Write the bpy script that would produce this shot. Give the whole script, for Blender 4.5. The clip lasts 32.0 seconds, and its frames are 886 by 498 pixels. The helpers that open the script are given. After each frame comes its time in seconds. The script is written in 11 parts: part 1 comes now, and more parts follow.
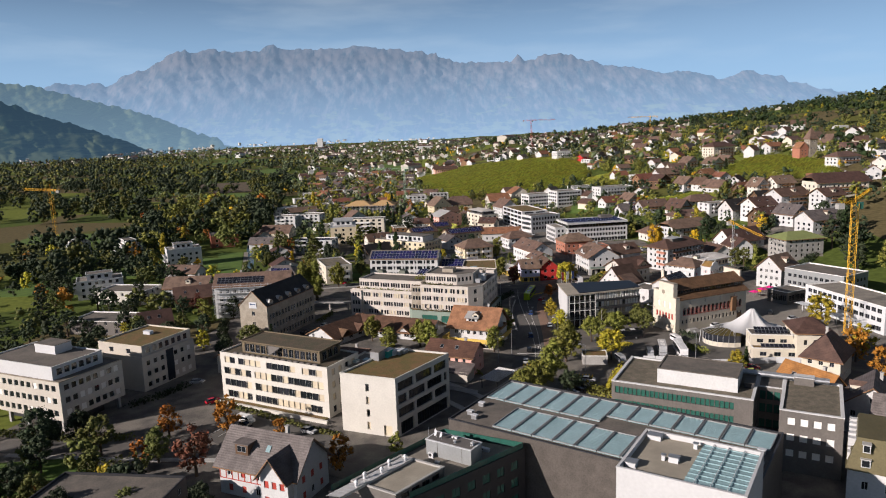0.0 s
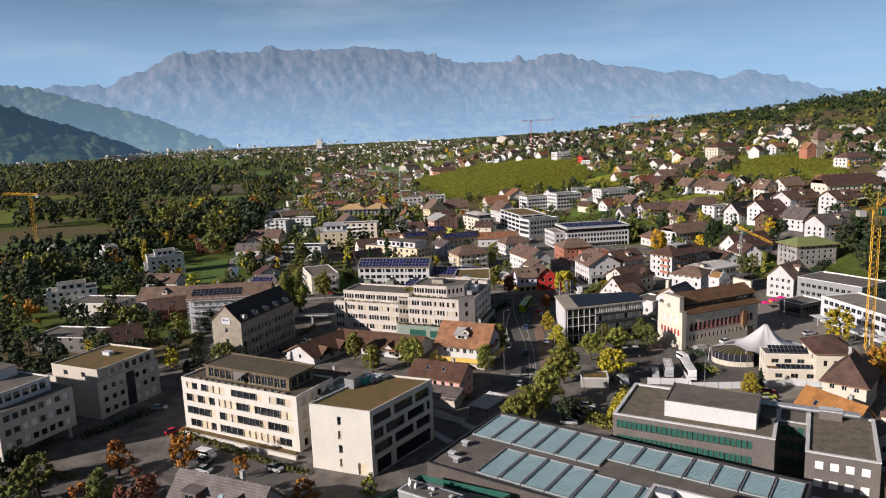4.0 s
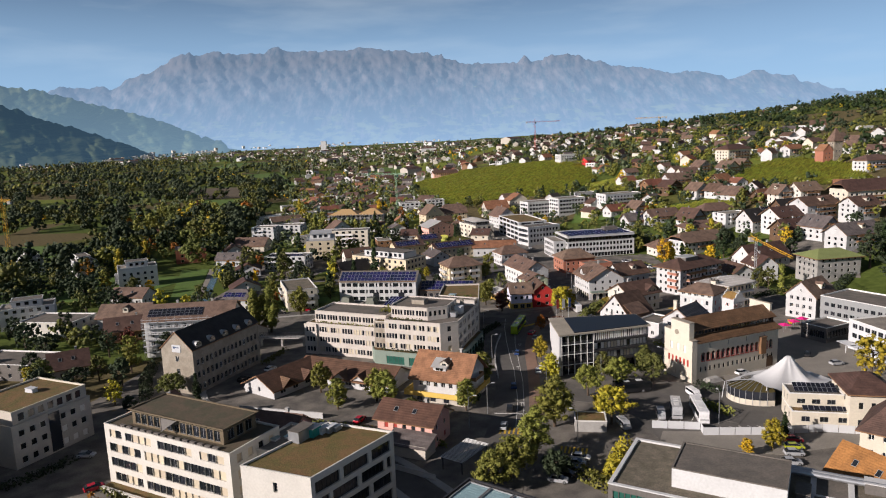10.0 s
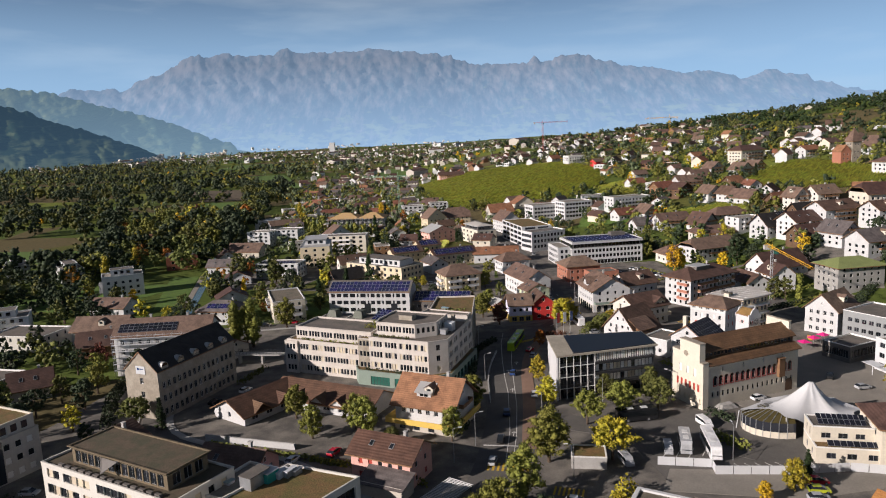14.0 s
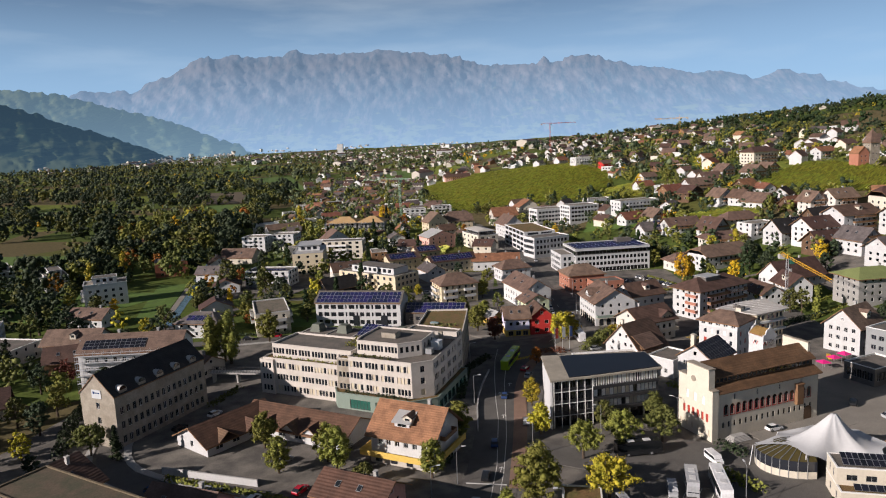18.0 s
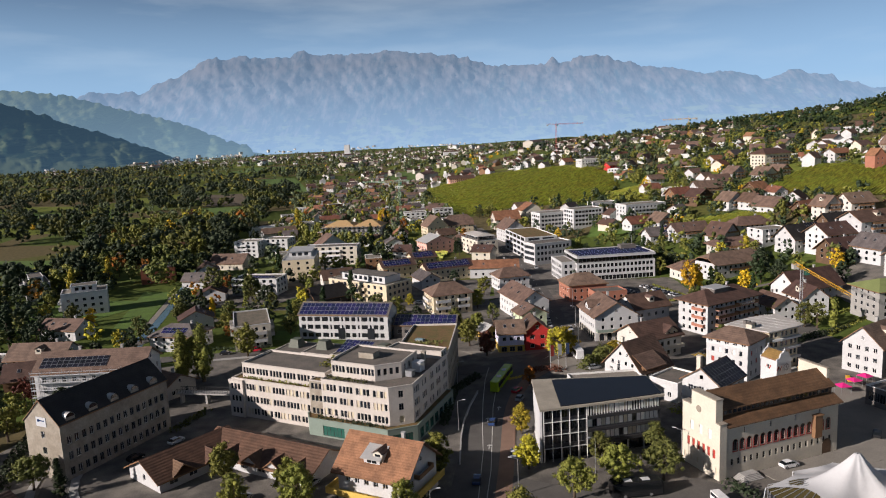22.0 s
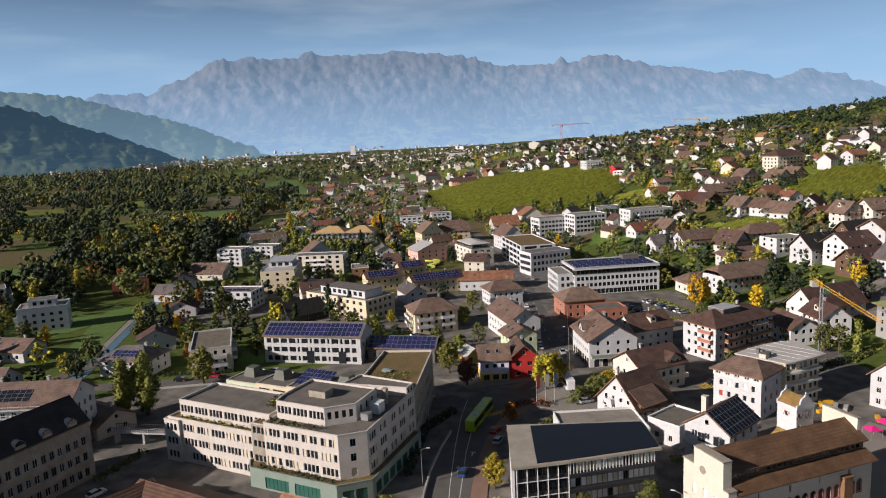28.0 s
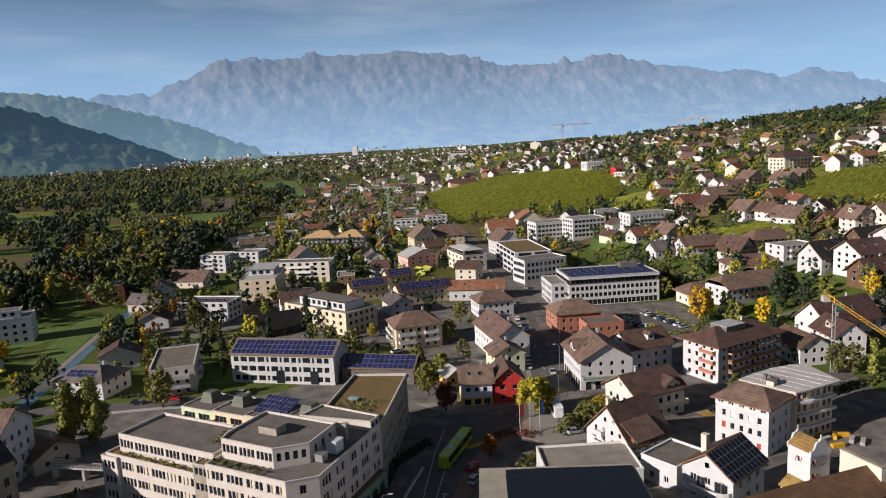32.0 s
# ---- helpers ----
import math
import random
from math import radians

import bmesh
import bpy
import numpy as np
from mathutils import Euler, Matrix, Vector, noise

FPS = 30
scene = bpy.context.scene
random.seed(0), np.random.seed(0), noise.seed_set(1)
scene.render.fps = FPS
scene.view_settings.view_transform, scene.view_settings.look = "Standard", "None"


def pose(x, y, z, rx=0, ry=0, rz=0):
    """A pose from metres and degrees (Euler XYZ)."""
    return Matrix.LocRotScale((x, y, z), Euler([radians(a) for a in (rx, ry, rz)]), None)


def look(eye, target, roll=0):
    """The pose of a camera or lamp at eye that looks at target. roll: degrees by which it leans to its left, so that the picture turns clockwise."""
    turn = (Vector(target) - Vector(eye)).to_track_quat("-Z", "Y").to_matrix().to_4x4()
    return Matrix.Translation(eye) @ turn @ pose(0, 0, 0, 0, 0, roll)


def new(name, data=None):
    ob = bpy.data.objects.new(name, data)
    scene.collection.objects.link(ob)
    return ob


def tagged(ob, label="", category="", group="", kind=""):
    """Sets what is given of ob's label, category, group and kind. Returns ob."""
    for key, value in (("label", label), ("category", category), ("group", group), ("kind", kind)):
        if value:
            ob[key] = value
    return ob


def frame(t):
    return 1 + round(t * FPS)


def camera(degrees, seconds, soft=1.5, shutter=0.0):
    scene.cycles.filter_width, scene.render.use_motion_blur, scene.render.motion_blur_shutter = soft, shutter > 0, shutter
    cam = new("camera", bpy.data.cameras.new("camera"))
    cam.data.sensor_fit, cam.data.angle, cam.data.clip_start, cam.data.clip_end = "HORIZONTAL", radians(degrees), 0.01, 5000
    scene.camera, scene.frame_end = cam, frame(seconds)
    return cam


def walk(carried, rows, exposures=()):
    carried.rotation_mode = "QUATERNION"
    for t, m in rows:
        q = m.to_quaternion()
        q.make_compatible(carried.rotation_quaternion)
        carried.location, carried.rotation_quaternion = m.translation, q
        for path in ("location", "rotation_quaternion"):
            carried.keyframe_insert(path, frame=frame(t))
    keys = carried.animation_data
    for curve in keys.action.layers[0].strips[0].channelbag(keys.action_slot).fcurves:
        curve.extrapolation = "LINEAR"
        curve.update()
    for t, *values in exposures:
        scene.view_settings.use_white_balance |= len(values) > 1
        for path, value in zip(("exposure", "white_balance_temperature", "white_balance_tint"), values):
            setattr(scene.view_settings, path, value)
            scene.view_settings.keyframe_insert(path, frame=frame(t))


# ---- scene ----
cam = camera(65.54, 32.0, soft=1.1)
PATH = [
    (0.0, look((0.000, 0.000, 71.000), (0.000, 98.639, 54.560), -2.100)),
    (1.0, look((0.979, 4.493, 71.067), (0.767, 103.131, 54.620), -2.224)),
    (2.0, look((2.065, 8.992, 71.134), (1.823, 107.632, 54.702), -2.270)),
    (3.0, look((3.246, 13.490, 71.200), (3.045, 112.135, 54.796), -2.275)),
    (4.0, look((4.510, 17.982, 71.265), (4.349, 116.633, 54.895), -2.264)),
    (5.0, look((5.845, 22.463, 71.329), (5.680, 121.120, 54.994), -2.253)),
    (6.0, look((7.241, 26.928, 71.390), (7.004, 125.590, 55.093), -2.251)),
    (7.0, look((8.687, 31.372, 71.450), (8.304, 130.041, 55.190), -2.261)),
    (8.0, look((10.176, 35.794, 71.506), (9.575, 134.467, 55.284), -2.286)),
    (9.0, look((11.699, 40.189, 71.560), (10.817, 138.867, 55.378), -2.321)),
    (10.0, look((13.247, 44.558, 71.612), (12.038, 143.239, 55.471), -2.365)),
    (11.0, look((14.815, 48.897, 71.661), (13.244, 147.581, 55.563), -2.413)),
    (12.0, look((16.395, 53.208, 71.707), (14.443, 151.892, 55.656), -2.462)),
    (13.0, look((17.983, 57.490, 71.751), (15.642, 156.174, 55.749), -2.507)),
    (14.0, look((19.574, 61.744, 71.794), (16.845, 160.426, 55.842), -2.546)),
    (15.0, look((21.164, 65.972, 71.835), (18.055, 164.651, 55.936), -2.579)),
    (16.0, look((22.749, 70.176, 71.875), (19.272, 168.851, 56.029), -2.603)),
    (17.0, look((24.327, 74.359, 71.914), (20.497, 173.029, 56.121), -2.619)),
    (18.0, look((25.897, 78.524, 71.954), (21.726, 177.189, 56.211), -2.629)),
    (19.0, look((27.457, 82.677, 71.995), (22.959, 181.335, 56.300), -2.633)),
    (20.0, look((29.006, 86.821, 72.038), (24.193, 185.472, 56.387), -2.636)),
    (21.0, look((30.546, 90.964, 72.084), (25.428, 189.605, 56.473), -2.637)),
    (22.0, look((32.077, 95.110, 72.133), (26.666, 193.741, 56.558), -2.641)),
    (23.0, look((33.602, 99.268, 72.188), (27.910, 197.888, 56.644), -2.649)),
    (24.0, look((35.122, 103.445, 72.249), (29.166, 202.054, 56.732), -2.663)),
    (25.0, look((36.642, 107.649, 72.318), (30.441, 206.247, 56.825), -2.681)),
    (26.0, look((38.164, 111.890, 72.395), (31.744, 210.477, 56.924), -2.706)),
    (27.0, look((39.695, 116.177, 72.483), (33.084, 214.754, 57.031), -2.734)),
    (28.0, look((41.239, 120.521, 72.582), (34.465, 219.090, 57.149), -2.765)),
    (29.0, look((42.802, 124.933, 72.696), (35.891, 223.495, 57.278), -2.794)),
    (30.0, look((44.393, 129.425, 72.825), (37.356, 227.980, 57.417), -2.819)),
    (31.0, look((46.017, 134.010, 72.970), (38.841, 232.555, 57.565), -2.836)),
    (32.0, look((47.684, 138.700, 73.135), (40.312, 237.228, 57.715), -2.844)),
]
walk(cam, PATH, [(0.0, 0.50, 6400, 13.0)])

# ---- light ----
TO_SUN = Vector((-0.875, -0.470, 0.395)).normalized()
sun_data = bpy.data.lights.new("sun", "SUN")
sun_data.energy, sun_data.angle, sun_data.color = 4.8, radians(0.5), (1.0, 0.90, 0.825)
sun = new("sun", sun_data)
sun.matrix_world = look(TO_SUN * 500, (0, 0, 0))
world = bpy.data.worlds.new("sky")
scene.world = world
world.use_nodes = True
wn, wl = world.node_tree.nodes, world.node_tree.links
sky = wn.new("ShaderNodeTexSky")
sky.sky_type, sky.sun_disc = "NISHITA", False
sky.sun_elevation = math.asin(TO_SUN.z)
sky.sun_rotation = math.atan2(TO_SUN.x, TO_SUN.y)
sky.air_density, sky.dust_density, sky.ozone_density = 0.5, 0.15, 1.8
# thin streaks of high cloud
wco = wn.new("ShaderNodeTexCoord")
wmap = wn.new("ShaderNodeMapping")
wmap.inputs["Scale"].default_value = (1.6, 1.6, 9.0)
wnoise = wn.new("ShaderNodeTexNoise")
wnoise.inputs["Scale"].default_value, wnoise.inputs["Detail"].default_value = 2.6, 9.0
wramp = wn.new("ShaderNodeValToRGB")
wramp.color_ramp.elements[0].position, wramp.color_ramp.elements[1].position = 0.46, 0.74
wramp.color_ramp.elements[1].color = (0.5, 0.5, 0.5, 1)
wmix = wn.new("ShaderNodeMix")
wmix.data_type = "RGBA"
wmix.inputs[7].default_value = (9.6, 10.2, 10.4, 1)
wl.new(wco.outputs["Generated"], wmap.inputs["Vector"])
wl.new(wmap.outputs[0], wnoise.inputs["Vector"])
wl.new(wnoise.outputs[0], wramp.inputs[0])
wl.new(wramp.outputs[0], wmix.inputs[0])
wl.new(sky.outputs[0], wmix.inputs[6])
# pale haze low over the horizon, all round
wsep = wn.new("ShaderNodeSeparateXYZ")
wl.new(wco.outputs["Generated"], wsep.inputs[0])
wlow = wn.new("ShaderNodeMapRange")
wlow.interpolation_type = "SMOOTHSTEP"
wlow.inputs[1].default_value, wlow.inputs[2].default_value = 0.05, 0.29
wlow.inputs[3].default_value, wlow.inputs[4].default_value = 0.62, 0.0
wl.new(wsep.outputs[2], wlow.inputs[0])
whaze = wn.new("ShaderNodeMix")
whaze.data_type = "RGBA"
whaze.inputs[7].default_value = (9.2, 15.0, 21.4, 1)
wl.new(wlow.outputs[0], whaze.inputs[0])
wl.new(wmix.outputs[2], whaze.inputs[6])
wl.new(whaze.outputs[2], wn["Background"].inputs[0])
wn["Background"].inputs[1].default_value = 0.034


# ---- materials ----
def surface(name, color, rough=0.8, var=0.18, big=3.0, fine=0.15, bump=0.15, metallic=0.0, tint=None, coords="Position", per_object=0.0, per_island=0.0, spec=0.35):
    """A matt surface that varies at two scales (big and fine, in metres); tint: a second colour in patches."""
    m = bpy.data.materials.new(name)
    m.use_nodes = True
    n, l = m.node_tree.nodes, m.node_tree.links
    p = n["Principled BSDF"]
    p.inputs["Roughness"].default_value, p.inputs["Metallic"].default_value = rough, metallic
    p.inputs["Specular IOR Level"].default_value = spec
    if coords == "Position":
        co = n.new("ShaderNodeNewGeometry").outputs["Position"]
    else:
        co = n.new("ShaderNodeTexCoord").outputs["Object"]
    a, b = n.new("ShaderNodeTexNoise"), n.new("ShaderNodeTexNoise")
    for node, size, detail in ((a, big, 5.0), (b, fine, 3.0)):
        node.inputs["Scale"].default_value, node.inputs["Detail"].default_value = 1.0 / size, detail
        l.new(co, node.inputs["Vector"])
    mix = n.new("ShaderNodeMix")
    mix.data_type = "RGBA"
    ramp = n.new("ShaderNodeValToRGB")
    ramp.color_ramp.elements[0].position, ramp.color_ramp.elements[1].position = 0.36, 0.64
    l.new(a.outputs[0], ramp.inputs[0])
    l.new(ramp.outputs[0], mix.inputs[0])
    second = tint or tuple(c * (1 - var) for c in color)
    mix.inputs[6].default_value, mix.inputs[7].default_value = (*color, 1), (*second, 1)
    hsv = n.new("ShaderNodeHueSaturation")
    l.new(mix.outputs[2], hsv.inputs["Color"])
    val = n.new("ShaderNodeMapRange")
    val.inputs[3].default_value, val.inputs[4].default_value = 1 - var, 1 + var
    val.inputs[1].default_value, val.inputs[2].default_value = 0.25, 0.75
    l.new(b.outputs[0], val.inputs[0])
    out = val.outputs[0]
    for amount, source in ((per_object, "object"), (per_island, "island")):
        if amount:
            src = n.new("ShaderNodeObjectInfo").outputs["Random"] if source == "object" else n.new("ShaderNodeNewGeometry").outputs["Random Per Island"]
            mr = n.new("ShaderNodeMapRange")
            mr.inputs[3].default_value, mr.inputs[4].default_value = 1 - amount, 1 + amount
            l.new(src, mr.inputs[0])
            mul = n.new("ShaderNodeMath")
            mul.operation = "MULTIPLY"
            l.new(out, mul.inputs[0])
            l.new(mr.outputs[0], mul.inputs[1])
            out = mul.outputs[0]
            if source == "object":
                hr = n.new("ShaderNodeMapRange")
                hr.inputs[3].default_value, hr.inputs[4].default_value = 0.5 - amount * 0.06, 0.5 + amount * 0.06
                l.new(src, hr.inputs[0])
                l.new(hr.outputs[0], hsv.inputs["Hue"])
    l.new(out, hsv.inputs["Value"])
    l.new(hsv.outputs[0], p.inputs["Base Color"])
    if bump:
        bp = n.new("ShaderNodeBump")
        bp.inputs["Strength"].default_value, bp.inputs["Distance"].default_value = bump, fine * 0.4
        l.new(b.outputs[0], bp.inputs["Height"])
        l.new(bp.outputs[0], p.inputs["Normal"])
    return m


def roofing(name, color, rough=0.75, var=0.25, row=0.4):
    """Roof tiles: courses as a fine wave over stained, patchy clay."""
    m = surface(name, color, rough, var, 2.2, 0.3, 0.3, tint=tuple(c * 0.62 for c in color), coords="Object", per_object=0.22)
    n, l = m.node_tree.nodes, m.node_tree.links
    w = n.new("ShaderNodeTexWave")
    w.wave_type, w.bands_direction = "BANDS", "Z"
    w.inputs["Scale"].default_value, w.inputs["Distortion"].default_value = 0.35 / row, 0.6
    l.new(n.new("ShaderNodeTexCoord").outputs["Object"], w.inputs["Vector"])
    bp = n.new("ShaderNodeBump")
    bp.inputs["Strength"].default_value, bp.inputs["Distance"].default_value = 0.5, 0.08
    l.new(w.outputs[1], bp.inputs["Height"])
    l.new(bp.outputs[0], n["Principled BSDF"].inputs["Normal"])
    return m


M = {}
M["white"] = surface("white_render", (0.50, 0.50, 0.495), 0.85, 0.09, 3, 0.4, 0.05, per_object=0.06)
M["cream"] = surface("cream_render", (0.555, 0.53, 0.475), 0.85, 0.07, 4, 0.4, 0.05)
M["stonewall"] = surface("pinkish_stone_render", (0.52, 0.475, 0.425), 0.85, 0.08, 3, 0.4, 0.06, tint=(0.47, 0.425, 0.375))
M["ivory"] = surface("ivory_render", (0.565, 0.515, 0.42), 0.85, 0.07, 4, 0.4, 0.05)
M["yellow"] = surface("pale_yellow_render", (0.59, 0.50, 0.345), 0.85, 0.08, 4, 0.4, 0.05)
M["ochre"] = surface("ochre_render", (0.62, 0.43, 0.10), 0.85, 0.1, 4, 0.4, 0.05)
M["greyrender"] = surface("grey_render", (0.30, 0.29, 0.27), 0.85, 0.1, 4, 0.4, 0.05)
M["stainedwood"] = surface("bronze_stained_boards", (0.15, 0.115, 0.07), 0.7, 0.2, 3.0, 0.3, 0.1)
M["greyish"] = surface("pale_grey_render", (0.55, 0.55, 0.54), 0.85, 0.08, 4, 0.4, 0.05)
M["beige"] = surface("beige_render", (0.47, 0.43, 0.37), 0.85, 0.08, 4, 0.4, 0.05)
M["pink"] = surface("pink_render", (0.66, 0.38, 0.32), 0.85, 0.1, 4, 0.4, 0.05)
M["red"] = surface("red_render", (0.48, 0.035, 0.03), 0.85, 0.1, 4, 0.4, 0.05)
M["salmon"] = surface("salmon_render", (0.35, 0.15, 0.098), 0.85, 0.1, 4, 0.4, 0.05)
M["brick"] = surface("rust_red_boards", (0.24, 0.085, 0.05), 0.85, 0.14, 3, 0.3, 0.1)
M["green"] = surface("pale_green_render", (0.50, 0.56, 0.38), 0.85, 0.1, 4, 0.4, 0.05)
M["lilac"] = surface("lilac_render", (0.62, 0.60, 0.72), 0.85, 0.1, 4, 0.4, 0.05)
M["limestone"] = surface("weathered_limestone", (0.32, 0.285, 0.23), 0.9, 0.14, 2.5, 0.5, 0.2, tint=(0.24, 0.205, 0.16))
M["timber"] = surface("dark_timber_boards", (0.12, 0.07, 0.04), 0.8, 0.25, 1.5, 0.1, 0.3)
M["trimwood"] = surface("brown_stained_wood", (0.22, 0.12, 0.06), 0.75, 0.2, 1.5, 0.1, 0.2)
M["basalt"] = surface("dark_polished_basalt_concrete", (0.092, 0.08, 0.07), 0.5, 0.22, 2.0, 0.3, 0.05)
M["bronzegrey"] = surface("grey_brown_stone_cladding", (0.135, 0.122, 0.11), 0.6, 0.14, 3.0, 0.4, 0.05)
M["whitewall"] = surface("bright_white_plaster", (0.50, 0.50, 0.50), 0.8, 0.05, 6, 0.5, 0.03)
M["mint"] = surface("pale_green_stone", (0.20, 0.25, 0.21), 0.7, 0.08, 3, 0.3, 0.05)
M["gravel"] = surface("roof_gravel", (0.24, 0.215, 0.18), 0.95, 0.25, 3.0, 0.12, 0.5)
M["bitumen"] = surface("dark_roof_felt", (0.105, 0.095, 0.082), 0.9, 0.22, 3.0, 0.3, 0.2, tint=(0.15, 0.13, 0.11))
M["sedum"] = surface("sedum_green_roof", (0.17, 0.10, 0.042), 0.95, 0.45, 2.6, 0.25, 0.8, tint=(0.115, 0.095, 0.03))
M["brownroof"] = surface("brown_weathered_roof_gravel", (0.165, 0.138, 0.104), 0.95, 0.4, 1.6, 0.2, 0.5, tint=(0.11, 0.098, 0.07))
M["deckbrown"] = surface("dark_brown_roof_deck", (0.105, 0.078, 0.052), 0.95, 0.35, 2.5, 0.2, 0.5, tint=(0.07, 0.066, 0.04))
M["sand"] = surface("pale_sand_roof_gravel", (0.33, 0.295, 0.235), 0.95, 0.2, 3.0, 0.15, 0.4)
M["tile_brown"] = roofing("brown_clay_tiles", (0.162, 0.104, 0.079))
M["tile_dark"] = roofing("dark_brown_tiles", (0.10, 0.057, 0.043))
M["tile_rust"] = roofing("dark_rust_brown_tiles", (0.115, 0.058, 0.032))
M["palesheet"] = surface("pale_roof_sheet", (0.46, 0.43, 0.39), 0.6, 0.12, 5.0, 0.3, 0.06)
M["tile_moss"] = roofing("mossy_yellow_tiles", (0.24, 0.145, 0.045))
M["tile_earth"] = roofing("earth_brown_tiles", (0.135, 0.074, 0.045))
M["tile_red"] = roofing("red_clay_tiles", (0.26, 0.115, 0.065))
M["tile_orange"] = roofing("mossy_orange_tiles", (0.34, 0.155, 0.045))
M["tile_grey"] = roofing("grey_fibre_cement_tiles", (0.13, 0.11, 0.105))
M["slate"] = roofing("black_slate", (0.03, 0.027, 0.026))
M["metalroof"] = surface("pale_sheet_metal_roof", (0.50, 0.49, 0.47), 0.45, 0.1, 4, 0.5, 0.04, metallic=0.3)
M["copper"] = surface("green_copper_sheet", (0.20, 0.23, 0.085), 0.6, 0.15, 3, 0.4, 0.06)
M["greycopper"] = surface("weathered_grey_green_copper", (0.095, 0.105, 0.078), 0.6, 0.2, 2.0, 0.3, 0.06)
M["olivemetal"] = surface("olive_brown_sheet_metal", (0.125, 0.105, 0.05), 0.55, 0.15, 2.5, 0.4, 0.04, metallic=0.2)
M["steel"] = surface("galvanised_steel", (0.42, 0.43, 0.44), 0.4, 0.12, 1.0, 0.1, 0.04, metallic=0.7)
M["steelgrey"] = surface("grey_metal_panels", (0.27, 0.28, 0.28), 0.5, 0.08, 2.0, 0.3, 0.03, metallic=0.2)
M["darkmetal"] = surface("dark_anthracite_metal", (0.045, 0.045, 0.048), 0.45, 0.12, 1.0, 0.1, 0.04, metallic=0.3)
M["whitemetal"] = surface("white_coated_metal", (0.53, 0.54, 0.55), 0.4, 0.05, 2.0, 0.2, 0.02)
M["teal"] = surface("turquoise_unit_casing", (0.02, 0.26, 0.22), 0.5, 0.1, 2.0, 0.2, 0.03)
M["crane"] = surface("yellow_crane_paint", (0.66, 0.36, 0.02), 0.5, 0.15, 1.8, 0.1, 0.05)
M["cranegreen"] = surface("pale_green_crane_paint", (0.25, 0.40, 0.28), 0.5, 0.15, 1.8, 0.1, 0.05)
M["concrete"] = surface("plain_concrete", (0.36, 0.35, 0.33), 0.9, 0.14, 2.5, 0.2, 0.2)
M["blind"] = surface("beige_fabric_blind", (0.52, 0.45, 0.33), 0.85, 0.06, 1.0, 0.1, 0.05, per_object=0.12)
M["whiteblind"] = surface("white_fabric_blind", (0.74, 0.72, 0.67), 0.85, 0.05, 1.0, 0.1, 0.05, per_object=0.08)
M["redshutter"] = surface("red_painted_shutter", (0.36, 0.05, 0.035), 0.6, 0.1, 0.6, 0.1, 0.05)
M["frame"] = surface("white_window_frame", (0.70, 0.69, 0.66), 0.5, 0.05, 1.0, 0.1, 0.02)
M["greyframe"] = surface("grey_window_frame", (0.25, 0.25, 0.25), 0.5, 0.05, 1.0, 0.1, 0.02)
M["bark"] = surface("bark", (0.09, 0.065, 0.045), 0.95, 0.3, 0.8, 0.1, 0.6)
M["canvas"] = surface("white_tent_membrane", (0.54, 0.54, 0.54), 0.6, 0.03, 4.0, 0.4, 0.03)
M["rubber"] = surface("black_rubber", (0.02, 0.02, 0.02), 0.8, 0.1, 0.5, 0.1, 0.05)
M["magenta"] = surface("magenta_canvas", (0.66, 0.02, 0.20), 0.7, 0.08, 1.0, 0.1, 0.05)
M["cranered"] = surface("red_painted_steel", (0.45, 0.10, 0.07), 0.5, 0.1, 1.0, 0.1, 0.05)
M["hedge"] = surface("hedge_leaves", (0.045, 0.07, 0.016), 0.8, 0.3, 1.0, 0.2, 0.6, per_island=0.4)


def glossy(name, color, rough, metallic=0.0, per_object=0.0):
    m = surface(name, color, rough, 0.12, 2.5, 0.4, 0.0, metallic, per_object=per_object, spec=0.6)
    return m


M["glass"] = glossy("dark_window_glass", (0.016, 0.019, 0.023), 0.07, per_object=0.5)
M["blueglass"] = glossy("blue_green_roof_glass", (0.24, 0.36, 0.38), 0.3)
M["greenglass"] = glossy("green_tinted_glass", (0.03, 0.11, 0.085), 0.12)
M["stageglass"] = glossy("olive_tinted_glass", (0.075, 0.06, 0.022), 0.25)
M["solar"] = glossy("blue_solar_cells", (0.018, 0.022, 0.075), 0.16, per_object=0.35)
M["blacksolar"] = surface("black_solar_cells", (0.012, 0.014, 0.022), 0.42, 0.15, 2.5, 0.4, 0.0, per_object=0.3, spec=0.2)
for key, col in (("car_white", (0.75, 0.75, 0.75)), ("car_black", (0.015, 0.016, 0.018)), ("car_silver", (0.38, 0.39, 0.40)), ("car_blue", (0.03, 0.06, 0.16)),
                 ("car_red", (0.40, 0.015, 0.03)), ("bus_green", (0.36, 0.50, 0.02)), ("car_lime", (0.38, 0.42, 0.03))):
    M[key] = glossy(key + "_paint", col, 0.25)


def leafage(name, color, second):
    m = surface(name, color, 0.65, 0.42, 1.8, 0.42, 1.0, tint=second, coords="Object", per_object=0.22, per_island=0.2, spec=0.15)
    return m


